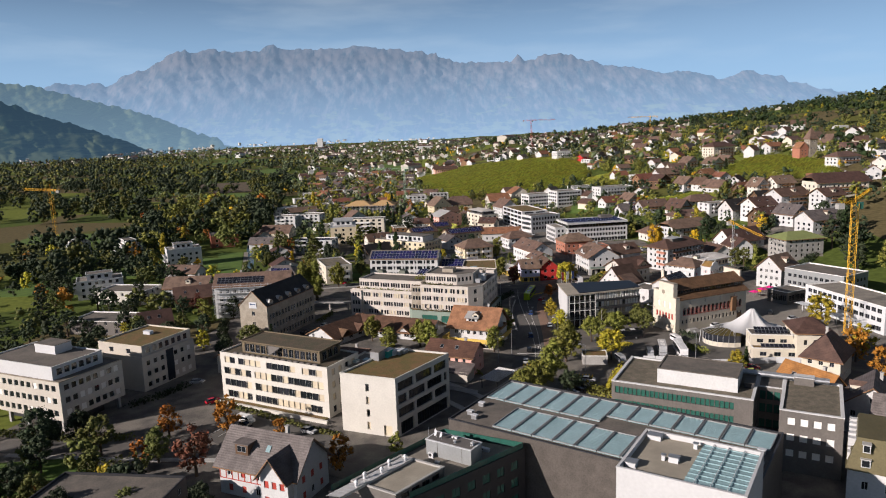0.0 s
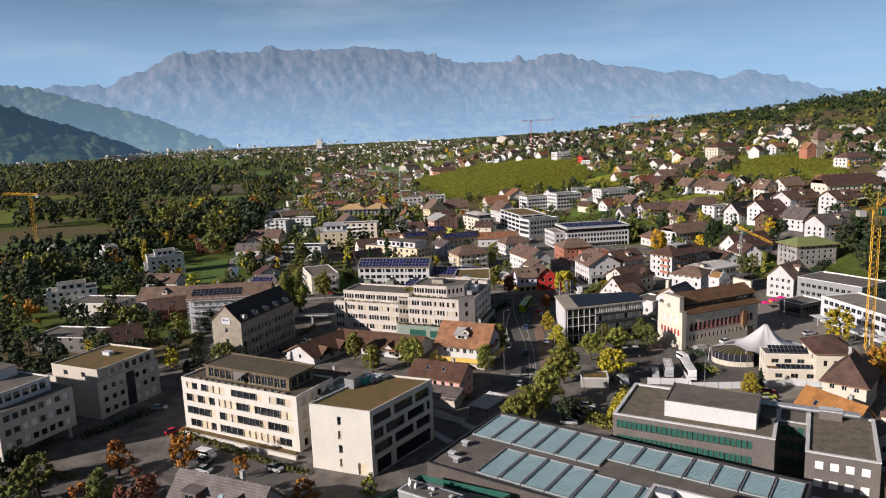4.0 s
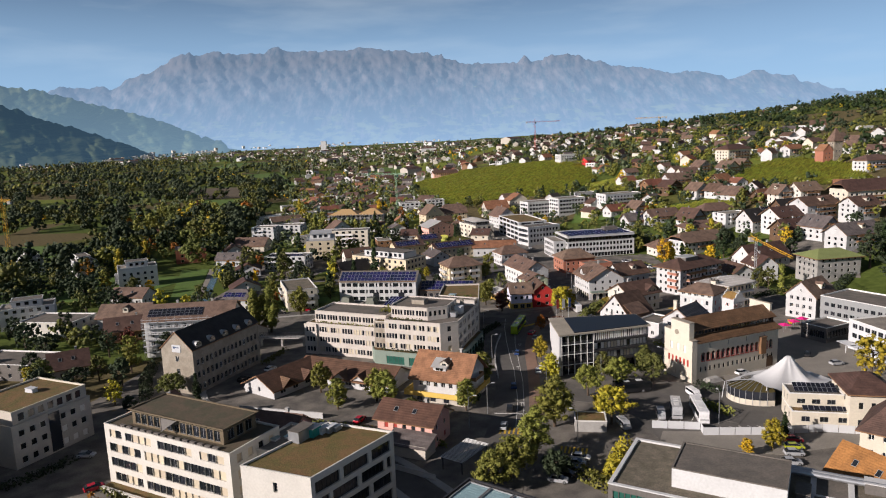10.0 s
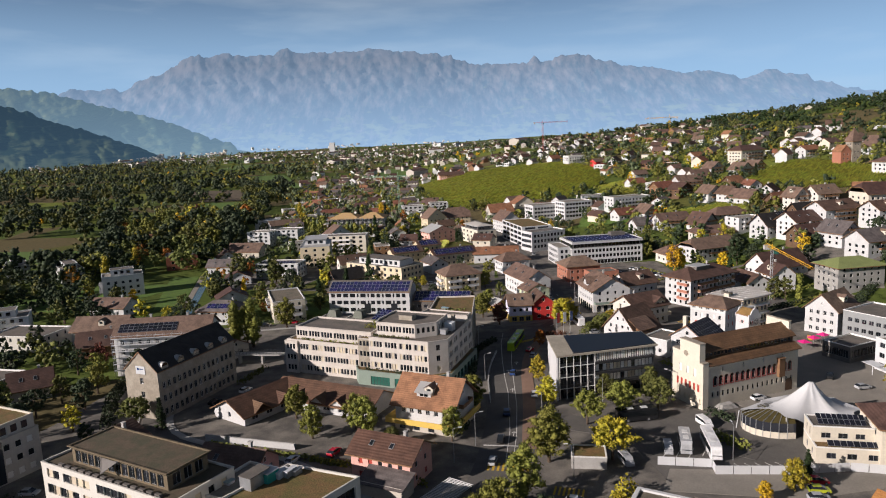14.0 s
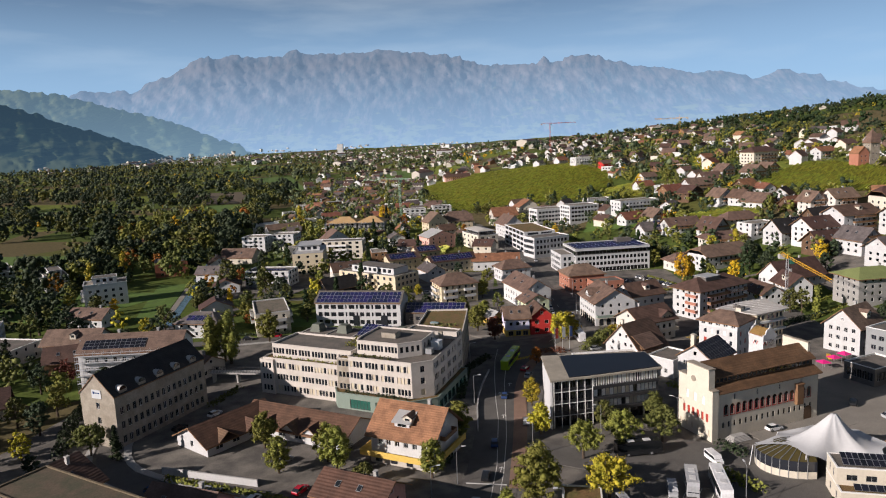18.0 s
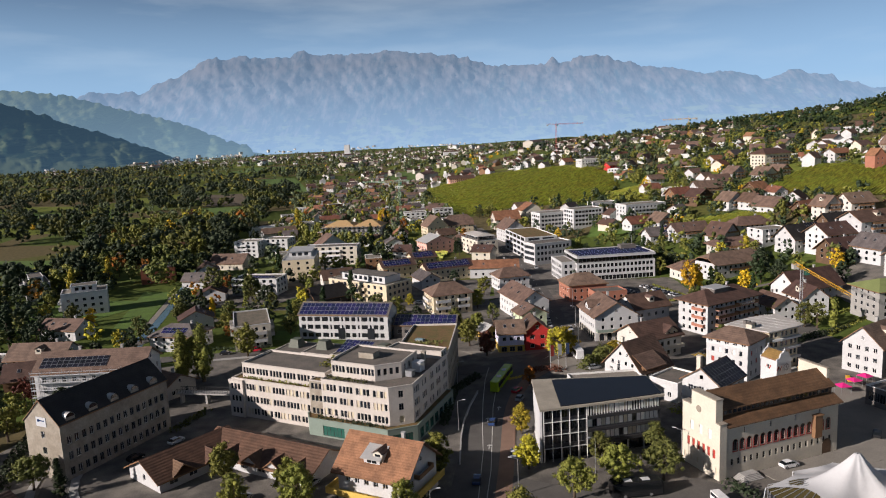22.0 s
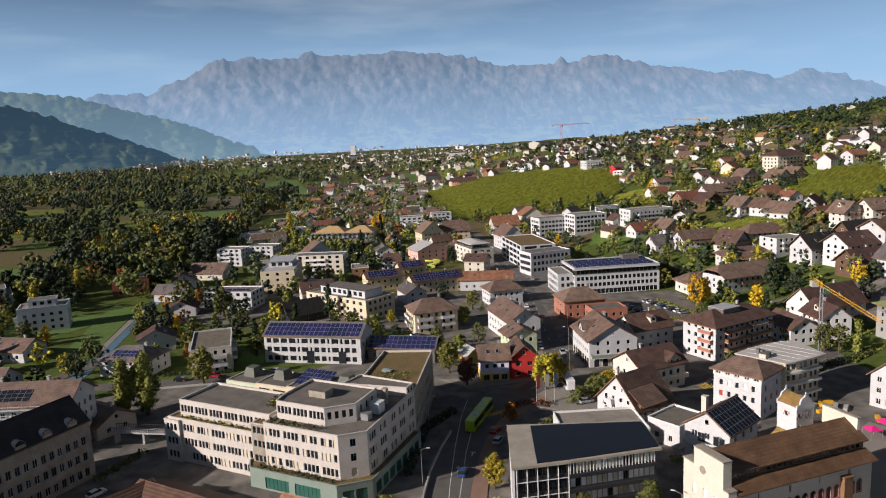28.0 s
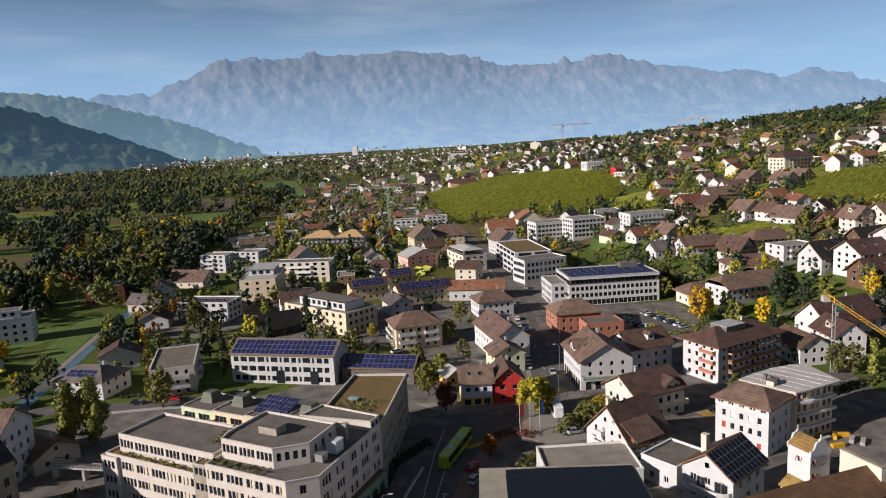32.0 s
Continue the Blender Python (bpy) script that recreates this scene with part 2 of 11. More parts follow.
LEAF = {
    "green": leafage("green_leaves", (0.195, 0.195, 0.038), (0.13, 0.14, 0.03)),
    "dark": leafage("dark_green_leaves", (0.042, 0.056, 0.027), (0.028, 0.040, 0.021)),
    "olive": leafage("olive_autumn_leaves", (0.118, 0.122, 0.031), (0.080, 0.090, 0.025)),
    "yellow": leafage("yellow_autumn_leaves", (0.55, 0.33, 0.02), (0.42, 0.27, 0.02)),
    "gold": leafage("golden_green_leaves", (0.38, 0.30, 0.028), (0.25, 0.225, 0.024)),
    "orange": leafage("orange_autumn_leaves", (0.33, 0.12, 0.018), (0.22, 0.10, 0.02)),
    "wine": leafage("wine_red_leaves", (0.13, 0.04, 0.028), (0.085, 0.035, 0.022)),
    # valley haze put into the leaf colour: paler, bluer green for distant trees
    "haze_green": leafage("grey_green_leaves", (0.125, 0.145, 0.072), (0.088, 0.108, 0.058)),
    "conifer": leafage("dark_conifer_needles", (0.026, 0.042, 0.014), (0.018, 0.03, 0.011)),
}


# ---- building blocks of the code ----
def mesh_of(name, verts, faces, mats, index=None, smooth=False):
    me = bpy.data.meshes.new(name)
    me.from_pydata([tuple(v) for v in verts], [], faces)
    for m in (mats if isinstance(mats, (list, tuple)) else [mats]):
        me.materials.append(m)
    if index is not None:
        me.polygons.foreach_set("material_index", index)
    if smooth:
        me.polygons.foreach_set("use_smooth", [True] * len(me.polygons))
    me.update()
    return me


def add(name, me, parent=None, at=None, label=""):
    ob = new(name, me)
    if parent is not None:
        ob.parent = parent
    if at is not None:
        ob.matrix_local = at
    if label:
        ob["label"] = label
    return ob


def ground_z(x, y):
    foot = 170 - 0.35 * (y - 300) if y < 900 else -40 - 0.1 * (y - 900)
    d = (x - foot) / 1.06
    plain = min(44.0, 36.0 * (max(0.0, y - 1000) / 2300) ** 1.2)
    if d <= 0:
        return plain
    if d < 20:
        return plain + 0.005 * d * d
    d -= 10
    low, high = 0.2 * min(d, 200), 0.13 * max(0.0, min(d, 800) - 200)
    return plain + low * max(0.0, min(1.0, 1 - (y - 1600) / 800)) + high * max(0.2, min(1.0, 1 - (y - 1100) / 1000))


def thing(name, x, y, rot=0.0, z=None, label="", category="", group="", kind="", scale=1.0):
    ob = new(name)
    ob.empty_display_size = 0.5
    ob.matrix_world = pose(x, y, ground_z(x, y) if z is None else z, 0, 0, rot) @ Matrix.Diagonal((scale, scale, scale, 1))
    return tagged(ob, label, category, group, kind)


class Geo:
    """Collects faces of one mesh."""

    def __init__(self):
        self.v, self.f, self.i = [], [], []

    def quad(self, *pts, mat=0):
        k = len(self.v)
        self.v += [tuple(p) for p in pts]
        self.f.append(tuple(range(k, k + len(pts))))
        self.i.append(mat)

    def box(self, x0, x1, y0, y1, z0, z1, mat=0, m=None, bottom=True):
        p = [Vector(q) for q in ((x0, y0, z0), (x1, y0, z0), (x1, y1, z0), (x0, y1, z0), (x0, y0, z1), (x1, y0, z1), (x1, y1, z1), (x0, y1, z1))]
        if m is not None:
            p = [m @ q for q in p]
        for a in ((0, 1, 5, 4), (1, 2, 6, 5), (2, 3, 7, 6), (3, 0, 4, 7), (4, 5, 6, 7)) + (((3, 2, 1, 0),) if bottom else ()):
            self.quad(*(p[j] for j in a), mat=mat)

    def prism(self, poly, z0, z1, mat=0, top=True, bottom=False):
        n = len(poly)
        for a in range(n):
            (x0, y0), (x1, y1) = poly[a], poly[(a + 1) % n]
            self.quad((x0, y0, z0), (x1, y1, z0), (x1, y1, z1), (x0, y0, z1), mat=mat)
        if top:
            self.quad(*((x, y, z1) for x, y in poly), mat=mat)
        if bottom:
            self.quad(*((x, y, z0) for x, y in reversed(poly)), mat=mat)

    def tube(self, a, b, r0, r1, n=7, mat=0):
        a, b = Vector(a), Vector(b)
        q = (b - a).to_track_quat("Z", "Y")
        ra = [a + q @ Vector((math.cos(6.2832 * k / n) * r0, math.sin(6.2832 * k / n) * r0, 0)) for k in range(n)]
        rb = [b + q @ Vector((math.cos(6.2832 * k / n) * r1, math.sin(6.2832 * k / n) * r1, 0)) for k in range(n)]
        for k in range(n):
            self.quad(ra[k], ra[(k + 1) % n], rb[(k + 1) % n], rb[k], mat=mat)
        self.quad(*rb, mat=mat)

    def mesh(self, name, mats, smooth=False):
        return mesh_of(name, self.v, self.f, mats, self.i, smooth)


def rect(L, W):
    return [(-L / 2, -W / 2), (L / 2, -W / 2), (L / 2, W / 2), (-L / 2, W / 2)]


def inset(poly, d):
    out, n = [], len(poly)
    for k in range(n):
        p0, p1, p2 = (Vector(poly[(k + j) % n]) for j in (-1, 0, 1))
        e0, e1 = (p1 - p0).normalized(), (p2 - p1).normalized()
        n0, n1 = Vector((-e0.y, e0.x)), Vector((-e1.y, e1.x))
        s = (n0 + n1) / max(0.3, 1 + n0.dot(n1))
        out.append(tuple(p1 + s * d))
    return out


def row(length, n, w, h, sills, margin=1.0, blind=0.0):
    """Openings of one facade: n columns of width w, one row a sill."""
    if n <= 0:
        return []
    step = (length - 2 * margin) / n
    return [(margin + step * (k + 0.5) - w / 2, margin + step * (k + 0.5) + w / 2, s, s + h) for s in sills for k in range(n)]


WINDOWS = {}


def window_meshes(w, h, style):
    key = (round(w, 2), round(h, 2), style)
    if key not in WINDOWS:
        framing = {"grey": M["greyframe"], "dark": M["darkmetal"], "green": M["darkmetal"], "blind": M["beige"], "red": M["redshutter"]}.get(style, M["frame"])
        pane = {"blind": M["blind"], "whiteblind": M["whiteblind"], "green": M["greenglass"], "red": M["redshutter"]}.get(style, M["glass"])
        g, t = Geo(), 0.07
        for x0, x1, z0, z1 in ((-w / 2, w / 2, -h / 2, -h / 2 + t), (-w / 2, w / 2, h / 2 - t, h / 2), (-w / 2, -w / 2 + t, -h / 2 + t, h / 2 - t), (w / 2 - t, w / 2, -h / 2 + t, h / 2 - t)):
            g.box(x0, x1, -0.03, 0.03, z0, z1)
        if w > 1.0 and style not in ("blind", "whiteblind", "red"):
            for k in range(1, max(2, round(w / 1.1))):
                x = -w / 2 + w * k / max(2, round(w / 1.1))
                g.box(x - 0.03, x + 0.03, -0.03, 0.03, -h / 2 + t, h / 2 - t)
        p = Geo()
        p.quad((-w / 2 + t, 0.01, -h / 2 + t), (w / 2 - t, 0.01, -h / 2 + t), (w / 2 - t, 0.01, h / 2 - t), (-w / 2 + t, 0.01, h / 2 - t))
        both = Geo()
        both.v, both.f, both.i = list(g.v), list(g.f), [0] * len(g.f)
        both.quad(*p.v, mat=1)
        lean = Geo()
        for x0, x1, z0, z1 in ((-w / 2, w / 2, -h / 2, -h / 2 + t), (-w / 2, w / 2, h / 2 - t, h / 2), (-w / 2, -w / 2 + t, -h / 2 + t, h / 2 - t), (w / 2 - t, w / 2, -h / 2 + t, h / 2 - t)):
            lean.quad((x0, -0.03, z0), (x1, -0.03, z0), (x1, -0.03, z1), (x0, -0.03, z1))
        lean.quad(*p.v, mat=1)
        WINDOWS[key] = (g.mesh("window", framing), p.mesh("pane", pane), both.mesh("window", [framing, pane]), lean, (framing, pane))
    return WINDOWS[key]


def shell(root, poly, z0, z1, wall, openings=None, style="plain", fine=False, gable=None, name="wall", reveal=0.2, label="", styles=None):
    """Outer walls over a footprint, with real openings and a window in each. openings: edge index -> list of (u0, u1, v0, v1)."""
    g, n = Geo(), len(poly)
    openings = openings or {}
    places = []
    for k in range(n):
        a, b = Vector(poly[k]), Vector(poly[(k + 1) % n])
        length = (b - a).length
        e = (b - a) / length
        nx = Vector((e.y, -e.x))

        def at(u, v, d=0.0):
            q = a + e * u - nx * d
            return (q.x, q.y, v)

        holes = [o for o in openings.get(k, []) if o[0] > 0.02 and o[1] < length - 0.02 and o[3] < z1]
        us = sorted({0.0, length, *(round(o[0], 4) for o in holes), *(round(o[1], 4) for o in holes)})
        vs = sorted({z0, z1, *(round(o[2], 4) for o in holes), *(round(o[3], 4) for o in holes)})
        for u0, u1 in zip(us, us[1:]):
            run = None
            for v0, v1 in zip(vs, vs[1:]):
                um, vm = (u0 + u1) / 2, (v0 + v1) / 2
                inside = any(o[0] < um < o[1] and o[2] < vm < o[3] for o in holes)
                if inside:
                    if run is not None:
                        g.quad(at(u0, run), at(u1, run), at(u1, v0), at(u0, v0))
                        run = None
                elif run is None:
                    run = v0
            if run is not None:
                g.quad(at(u0, run), at(u1, run), at(u1, z1), at(u0, z1))
        for u0, u1, v0, v1 in holes:
            d = reveal
            g.quad(at(u0, v0), at(u0, v0, d), at(u0, v1, d), at(u0, v1))
            g.quad(at(u1, v0, d), at(u1, v0), at(u1, v1), at(u1, v1, d))
            g.quad(at(u0, v0), at(u1, v0), at(u1, v0, d), at(u0, v0, d))
            g.quad(at(u0, v1, d), at(u1, v1, d), at(u1, v1), at(u0, v1))
            m = Matrix.Translation(at((u0 + u1) / 2, (v0 + v1) / 2, reveal - 0.04)) @ Matrix.Rotation(math.atan2(e.y, e.x), 4, "Z")
            places.append((k, u1 - u0, v1 - v0, m, round(v0, 1)))
    if gable:
        # triangular wall tops under a pitched roof over a rectangle: (axis, rise)
        axis, rise = gable
        (xa, ya), (xb, yb) = poly[0], poly[2]
        if axis == "x":
            for x, s in ((xa, 1), (xb, -1)):
                pts = [(x, yb, z1), (x, ya, z1), (x, (ya + yb) / 2, z1 + rise)]
                g.quad(*(pts if s > 0 else reversed(pts)))
        else:
            for y, s in ((ya, 1), (yb, -1)):
                pts = [(xa, y, z1), (xb, y, z1), ((xa + xb) / 2, y, z1 + rise)]
                g.quad(*(pts if s > 0 else reversed(pts)))
    body = add(name, g.mesh(name, wall), root, label=label)
    rng = random.Random(len(places) * 7 + int(z1 * 100))
    far_off = root.matrix_world.translation.y > 300 or root.matrix_world.translation.x < -85
    joined, mats = Geo(), []
    for k, w, h, m, sill in places:
        st = (styles or {}).get(k, style)
        if isinstance(st, dict):
            st = st.get(sill, "plain")
        if isinstance(st, (list, tuple)):
            st = rng.choice(st)
        frm, pane, both, geo, pair = window_meshes(w, h, st)
        if far_off:
            mats += [q for q in pair if q not in mats]
            for f, i in zip(geo.f, geo.i):
                joined.quad(*(m @ Vector(geo.v[j]) for j in f), mat=mats.index(pair[i]))
            continue
        if fine:
            wob = add("window", frm, root, m)
            add("pane", pane, wob)
        else:
            add("window", both, root, m)
    if joined.f:
        add("glazing", joined.mesh("glazing", mats), root)["kind"] = "stuff"
    return body


def flat_roof(root, poly, h, deck, coping, parapet=0.5, width=0.26, label=""):
    inner = inset(poly, width)
    g = Geo()
    n = len(poly)
    outer = inset(poly, -0.06)
    for a in range(n):
        b = (a + 1) % n
        top = h + 0.06
        g.quad((*outer[a], top), (*outer[b], top), (*inner[b], top), (*inner[a], top))
        g.quad((*outer[a], h - 0.15), (*outer[b], h - 0.15), (*outer[b], top), (*outer[a], top))
        g.quad((*inner[b], h - parapet - 0.1), (*inner[a], h - parapet - 0.1), (*inner[a], top), (*inner[b], top))
        g.quad((*outer[b], h - 0.15), (*outer[a], h - 0.15), (*poly[a], h - 0.15), (*poly[b], h - 0.15))
    add("parapet", g.mesh("parapet", coping), root)
    d = Geo()
    d.quad(*((x, y, h - parapet) for x, y in inset(poly, width * 0.9)))
    d.quad(*((x, y, h - parapet - 0.3) for x, y in reversed(inset(poly, width * 0.9))))
    return add("roof", d.mesh("roof", deck), root, label=label)


def pitched_roof(root, L, W, h, rise, mat, axis="x", over=0.7, hip=0.0, cx=0.0, cy=0.0, thick=0.28, name="roof", label="", fascia=None, half=0.0):
    """Gable roof, or hipped by hip metres at both ends (half: how far down the hip starts, 0 to 1)."""
    if axis == "y":
        L, W = W, L
    a, b = L / 2 + over, W / 2 + over
    drop = rise * over / (W / 2)
    e, r = h - drop, h + rise
    top = []
    if hip <= 0:
        ridge = [(-a, 0, r), (a, 0, r)]
        eave = [(-a, -b, e), (a, -b, e), (a, b, e), (-a, b, e)]
        slopes = [(eave[0], eave[1], ridge[1], ridge[0]), (eave[2], eave[3], ridge[0], ridge[1])]
    elif half > 0:
        ridge = [(-a + hip, 0, r), (a - hip, 0, r)]
        k = half
        zz, yy = r - rise * k, b * k * (W / 2) / b
        eave = [(-a, -b, e), (a, -b, e), (a, b, e), (-a, b, e)]
        kl = [(-a, -yy, zz), (-a, yy, zz)]
        kr = [(a, -yy, zz), (a, yy, zz)]
        slopes = [(eave[0], eave[1], kr[0], ridge[1], ridge[0], kl[0]), (eave[2], eave[3], kl[1], ridge[0], ridge[1], kr[1]), (kl[1], kl[0], ridge[0]), (kr[0], kr[1], ridge[1])]
    else:
        ridge = [(-a + hip, 0, r), (a - hip, 0, r)]
        eave = [(-a, -b, e), (a, -b, e), (a, b, e), (-a, b, e)]
        slopes = [(eave[0], eave[1], ridge[1], ridge[0]), (eave[2], eave[3], ridge[0], ridge[1]), (eave[3], eave[0], ridge[0]), (eave[1], eave[2], ridge[1])]
    rotm = Matrix.Rotation(radians(90), 4, "Z") if axis == "y" else Matrix.Identity(4)
    move = Matrix.Translation((cx, cy, 0)) @ rotm
    g = Geo()
    down = Vector((0, 0, thick))
    edges = {}
    for s in slopes:
        pts = [move @ Vector(p) for p in s]
        g.quad(*(p + down * 0.4 for p in pts))
        g.quad(*(p - down * 0.6 for p in reversed(pts)))
        for p, q in zip(s, s[1:] + s[:1]):
            key = tuple(sorted((p, q)))
            edges[key] = None if key in edges else (p, q)
    for pq in edges.values():
        if pq:
            p, q = (move @ Vector(v) for v in pq)
            g.quad(p - down * 0.6, q - down * 0.6, q + down * 0.4, p + down * 0.4, mat=1)
    return add(name, g.mesh(name, [mat, fascia or M["trimwood"]]), root, label=label)


def chimney(root, x, y, z0, z1, w=0.7, mat=None):
    g = Geo()
    g.box(x - w / 2, x + w / 2, y - w / 2, y + w / 2, z0, z1)
    g.box(x - w / 2 - 0.1, x + w / 2 + 0.1, y - w / 2 - 0.1, y + w / 2 + 0.1, z1, z1 + 0.15)
    return add("chimney", g.mesh("chimney", mat or M["concrete"]), root)


def roof_box(root, name, x0, x1, y0, y1, z0, z1, mat, label="", lid=None):
    g = Geo()
    g.box(x0, x1, y0, y1, z0, z1)
    if lid:
        g.box(x0 - 0.12, x1 + 0.12, y0 - 0.12, y1 + 0.12, z1, z1 + 0.12, mat=1)
    return add(name, g.mesh(name, [mat, lid or mat]), root, label=label)


PANELS = {}


def solar_field(root, origin, ux, uy, nx, ny, w, h, mat="solar", gap=0.06):
    """A field of solar panels, each its own part; ux, uy: unit vectors along and up the slope."""
    key = (w, h, mat)
    if key not in PANELS:
        g = Geo()
        g.box(0, w, 0, h, 0, 0.04, mat=1)
        g.quad((0.04, 0.04, 0.046), (w - 0.04, 0.04, 0.046), (w - 0.04, h - 0.04, 0.046), (0.04, h - 0.04, 0.046))
        PANELS[key] = g.mesh("solar_panel", [M[mat], M["steel"]])
    ux, uy = Vector(ux).normalized(), Vector(uy).normalized()
    uz = ux.cross(uy).normalized()
    for i in range(nx):
        for j in range(ny):
            p = Vector(origin) + ux * i * (w + gap) + uy * j * (h + gap)
            m = Matrix((ux, uy, uz)).transposed().to_4x4()
            m.translation = p
            add("solar_panel", PANELS[key], root, m)


def balcony(root, x, y, rot, z, w, d, slab=None, rail=None):
    g = Geo()
    g.box(-w / 2, w / 2, -d, 0.0, -0.2, 0)
    for x0, x1, y0, y1 in ((-w / 2, w / 2, -d, -d + 0.08), (-w / 2, -w / 2 + 0.08, -d + 0.08, 0), (w / 2 - 0.08, w / 2, -d + 0.08, 0)):
        g.box(x0, x1, y0, y1, 0, 1.0, mat=1)
    return add("balcony", g.mesh("balcony", [slab or M["concrete"], rail or M["frame"]]), root, pose(x, y, z, 0, 0, rot))


# ---- the land ----
def build_ground():
    xs = [-4200, -3400, -2600, -2000, -1500, -1150, -900] + list(range(-750, 1001, 25)) + [1100, 1250, 1450, 1700, 2100, 2600, 3300, 4200]
    ys = [-1500, -900, -500, -300, -150] + list(range(-50, 1501, 25)) + [1600, 1750, 1950, 2200, 2600, 3100, 3700, 4300]
    verts, faces = [], []
    for y in ys:
        for x in xs:
            rise = ground_z(x, y)
            if x > 700 and y < 900:
                rise = min(rise, 140 + 0.05 * x)
            if rise > 4:
                rise += noise.noise((x / 90, y / 90, 0)) * min(6, rise * 0.12)
            verts.append((x, y, rise))
    n = len(xs)
    for j in range(len(ys) - 1):
        for i in range(n - 1):
            faces.append((j * n + i, j * n + i + 1, (j + 1) * n + i + 1, (j + 1) * n + i))
    m = bpy.data.materials.new("meadow_and_fields")
    m.use_nodes = True
    nd, l = m.node_tree.nodes, m.node_tree.links
    p = nd["Principled BSDF"]
    p.inputs["Roughness"].default_value, p.inputs["Specular IOR Level"].default_value = 0.95, 0.1
    co = nd.new("ShaderNodeNewGeometry").outputs["Position"]
    vor = nd.new("ShaderNodeTexVoronoi")
    vor.inputs["Scale"].default_value = 1 / 110
    vor.inputs["Randomness"].default_value = 0.85
    fields = nd.new("ShaderNodeValToRGB")
    r = fields.color_ramp
    r.elements[0].color, r.elements[1].color = (0.08, 0.11, 0.024, 1), (0.125, 0.165, 0.03, 1)
    for pos, col in ((0.35, (0.10, 0.105, 0.03, 1)), (0.55, (0.14, 0.17, 0.034, 1)), (0.75, (0.12, 0.10, 0.05, 1))):
        r.elements.new(pos).color = col
    r.interpolation = "CONSTANT"
    sep = nd.new("ShaderNodeSeparateColor")
    fine = nd.new("ShaderNodeTexNoise")
    fine.inputs["Scale"].default_value, fine.inputs["Detail"].default_value = 0.35, 8
    mul = nd.new("ShaderNodeMix")
    mul.data_type, mul.blend_type = "RGBA", "MULTIPLY"
    mul.inputs[0].default_value = 0.8
    fr = nd.new("ShaderNodeValToRGB")
    fr.color_ramp.elements[0].position, fr.color_ramp.elements[1].position = 0.3, 0.7
    fr.color_ramp.elements[0].color, fr.color_ramp.elements[1].color = (0.6, 0.6, 0.55, 1), (1.2, 1.15, 1.1, 1)
    for node in (vor, fine):
        l.new(co, node.inputs["Vector"])
    l.new(vor.outputs["Color"], sep.inputs[0])
    l.new(sep.outputs[0], fields.inputs[0])
    l.new(fine.outputs[0], fr.inputs[0])
    l.new(fields.outputs[0], mul.inputs[6])
    l.new(fr.outputs[0], mul.inputs[7])
    l.new(mul.outputs[2], p.inputs["Base Color"])
    bp = nd.new("ShaderNodeBump")
    bp.inputs["Strength"].default_value, bp.inputs["Distance"].default_value = 0.5, 0.4
    l.new(fine.outputs[0], bp.inputs["Height"])
    l.new(bp.outputs[0], p.inputs["Normal"])
    me = mesh_of("ground", verts, faces, m, smooth=True)
    tagged(new("ground", me), "wide valley floor of meadows and fields rising to a hillside", "ground", kind="structure")


build_ground()
M["asphalt"] = surface("worn_asphalt", (0.088, 0.082, 0.075), 0.9, 0.2, 4.0, 0.2, 0.3, tint=(0.112, 0.104, 0.094))
M["yard"] = surface("grey_yard_paving", (0.175, 0.158, 0.135), 0.9, 0.25, 5.0, 0.3, 0.25, tint=(0.085, 0.078, 0.07))
M["plaza"] = surface("pale_plaza_paving", (0.23, 0.21, 0.18), 0.9, 0.14, 5.0, 0.3, 0.2)
M["redpave"] = surface("reddish_pavement_blocks", (0.23, 0.145, 0.105), 0.9, 0.15, 3.0, 0.2, 0.2)
M["lawn"] = surface("mown_lawn", (0.085, 0.15, 0.02), 0.95, 0.2, 4.0, 0.2, 0.5, tint=(0.065, 0.11, 0.018))
M["roadpaint"] = surface("white_road_paint", (0.62, 0.61, 0.57), 0.8, 0.15, 1.0, 0.1, 0.1)
M["yellowpaint"] = surface("yellow_road_paint", (0.52, 0.34, 0.03), 0.8, 0.15, 1.0, 0.1, 0.1)


def drape(poly, lift, mat, name, label, category, kind="structure", step=14.0):
    """A paved or planted patch that follows the ground, with a real edge."""
    g = Geo()
    if max(ground_z(*p) for p in poly) < 0.01:
        g.prism(poly, -0.3, lift)
    else:
        bm = bmesh.new()
        bm.faces.new([bm.verts.new((x, y, 0)) for x, y in poly])
        bmesh.ops.triangulate(bm, faces=bm.faces[:])
        for _ in range(6):
            long = [e for e in bm.edges if e.calc_length() > step]
            if not long:
                break
            bmesh.ops.subdivide_edges(bm, edges=long, cuts=1)
            bmesh.ops.triangulate(bm, faces=bm.faces[:])
        for v in bm.verts:
            v.co.z = ground_z(v.co.x, v.co.y) + lift + (0.5 if ground_z(v.co.x, v.co.y) > 4 else 0)
        for f in bm.faces:
            g.quad(*(v.co for v in f.verts))
        bm.free()
    return tagged(new(name, g.mesh(name, mat)), label, category, kind=kind)


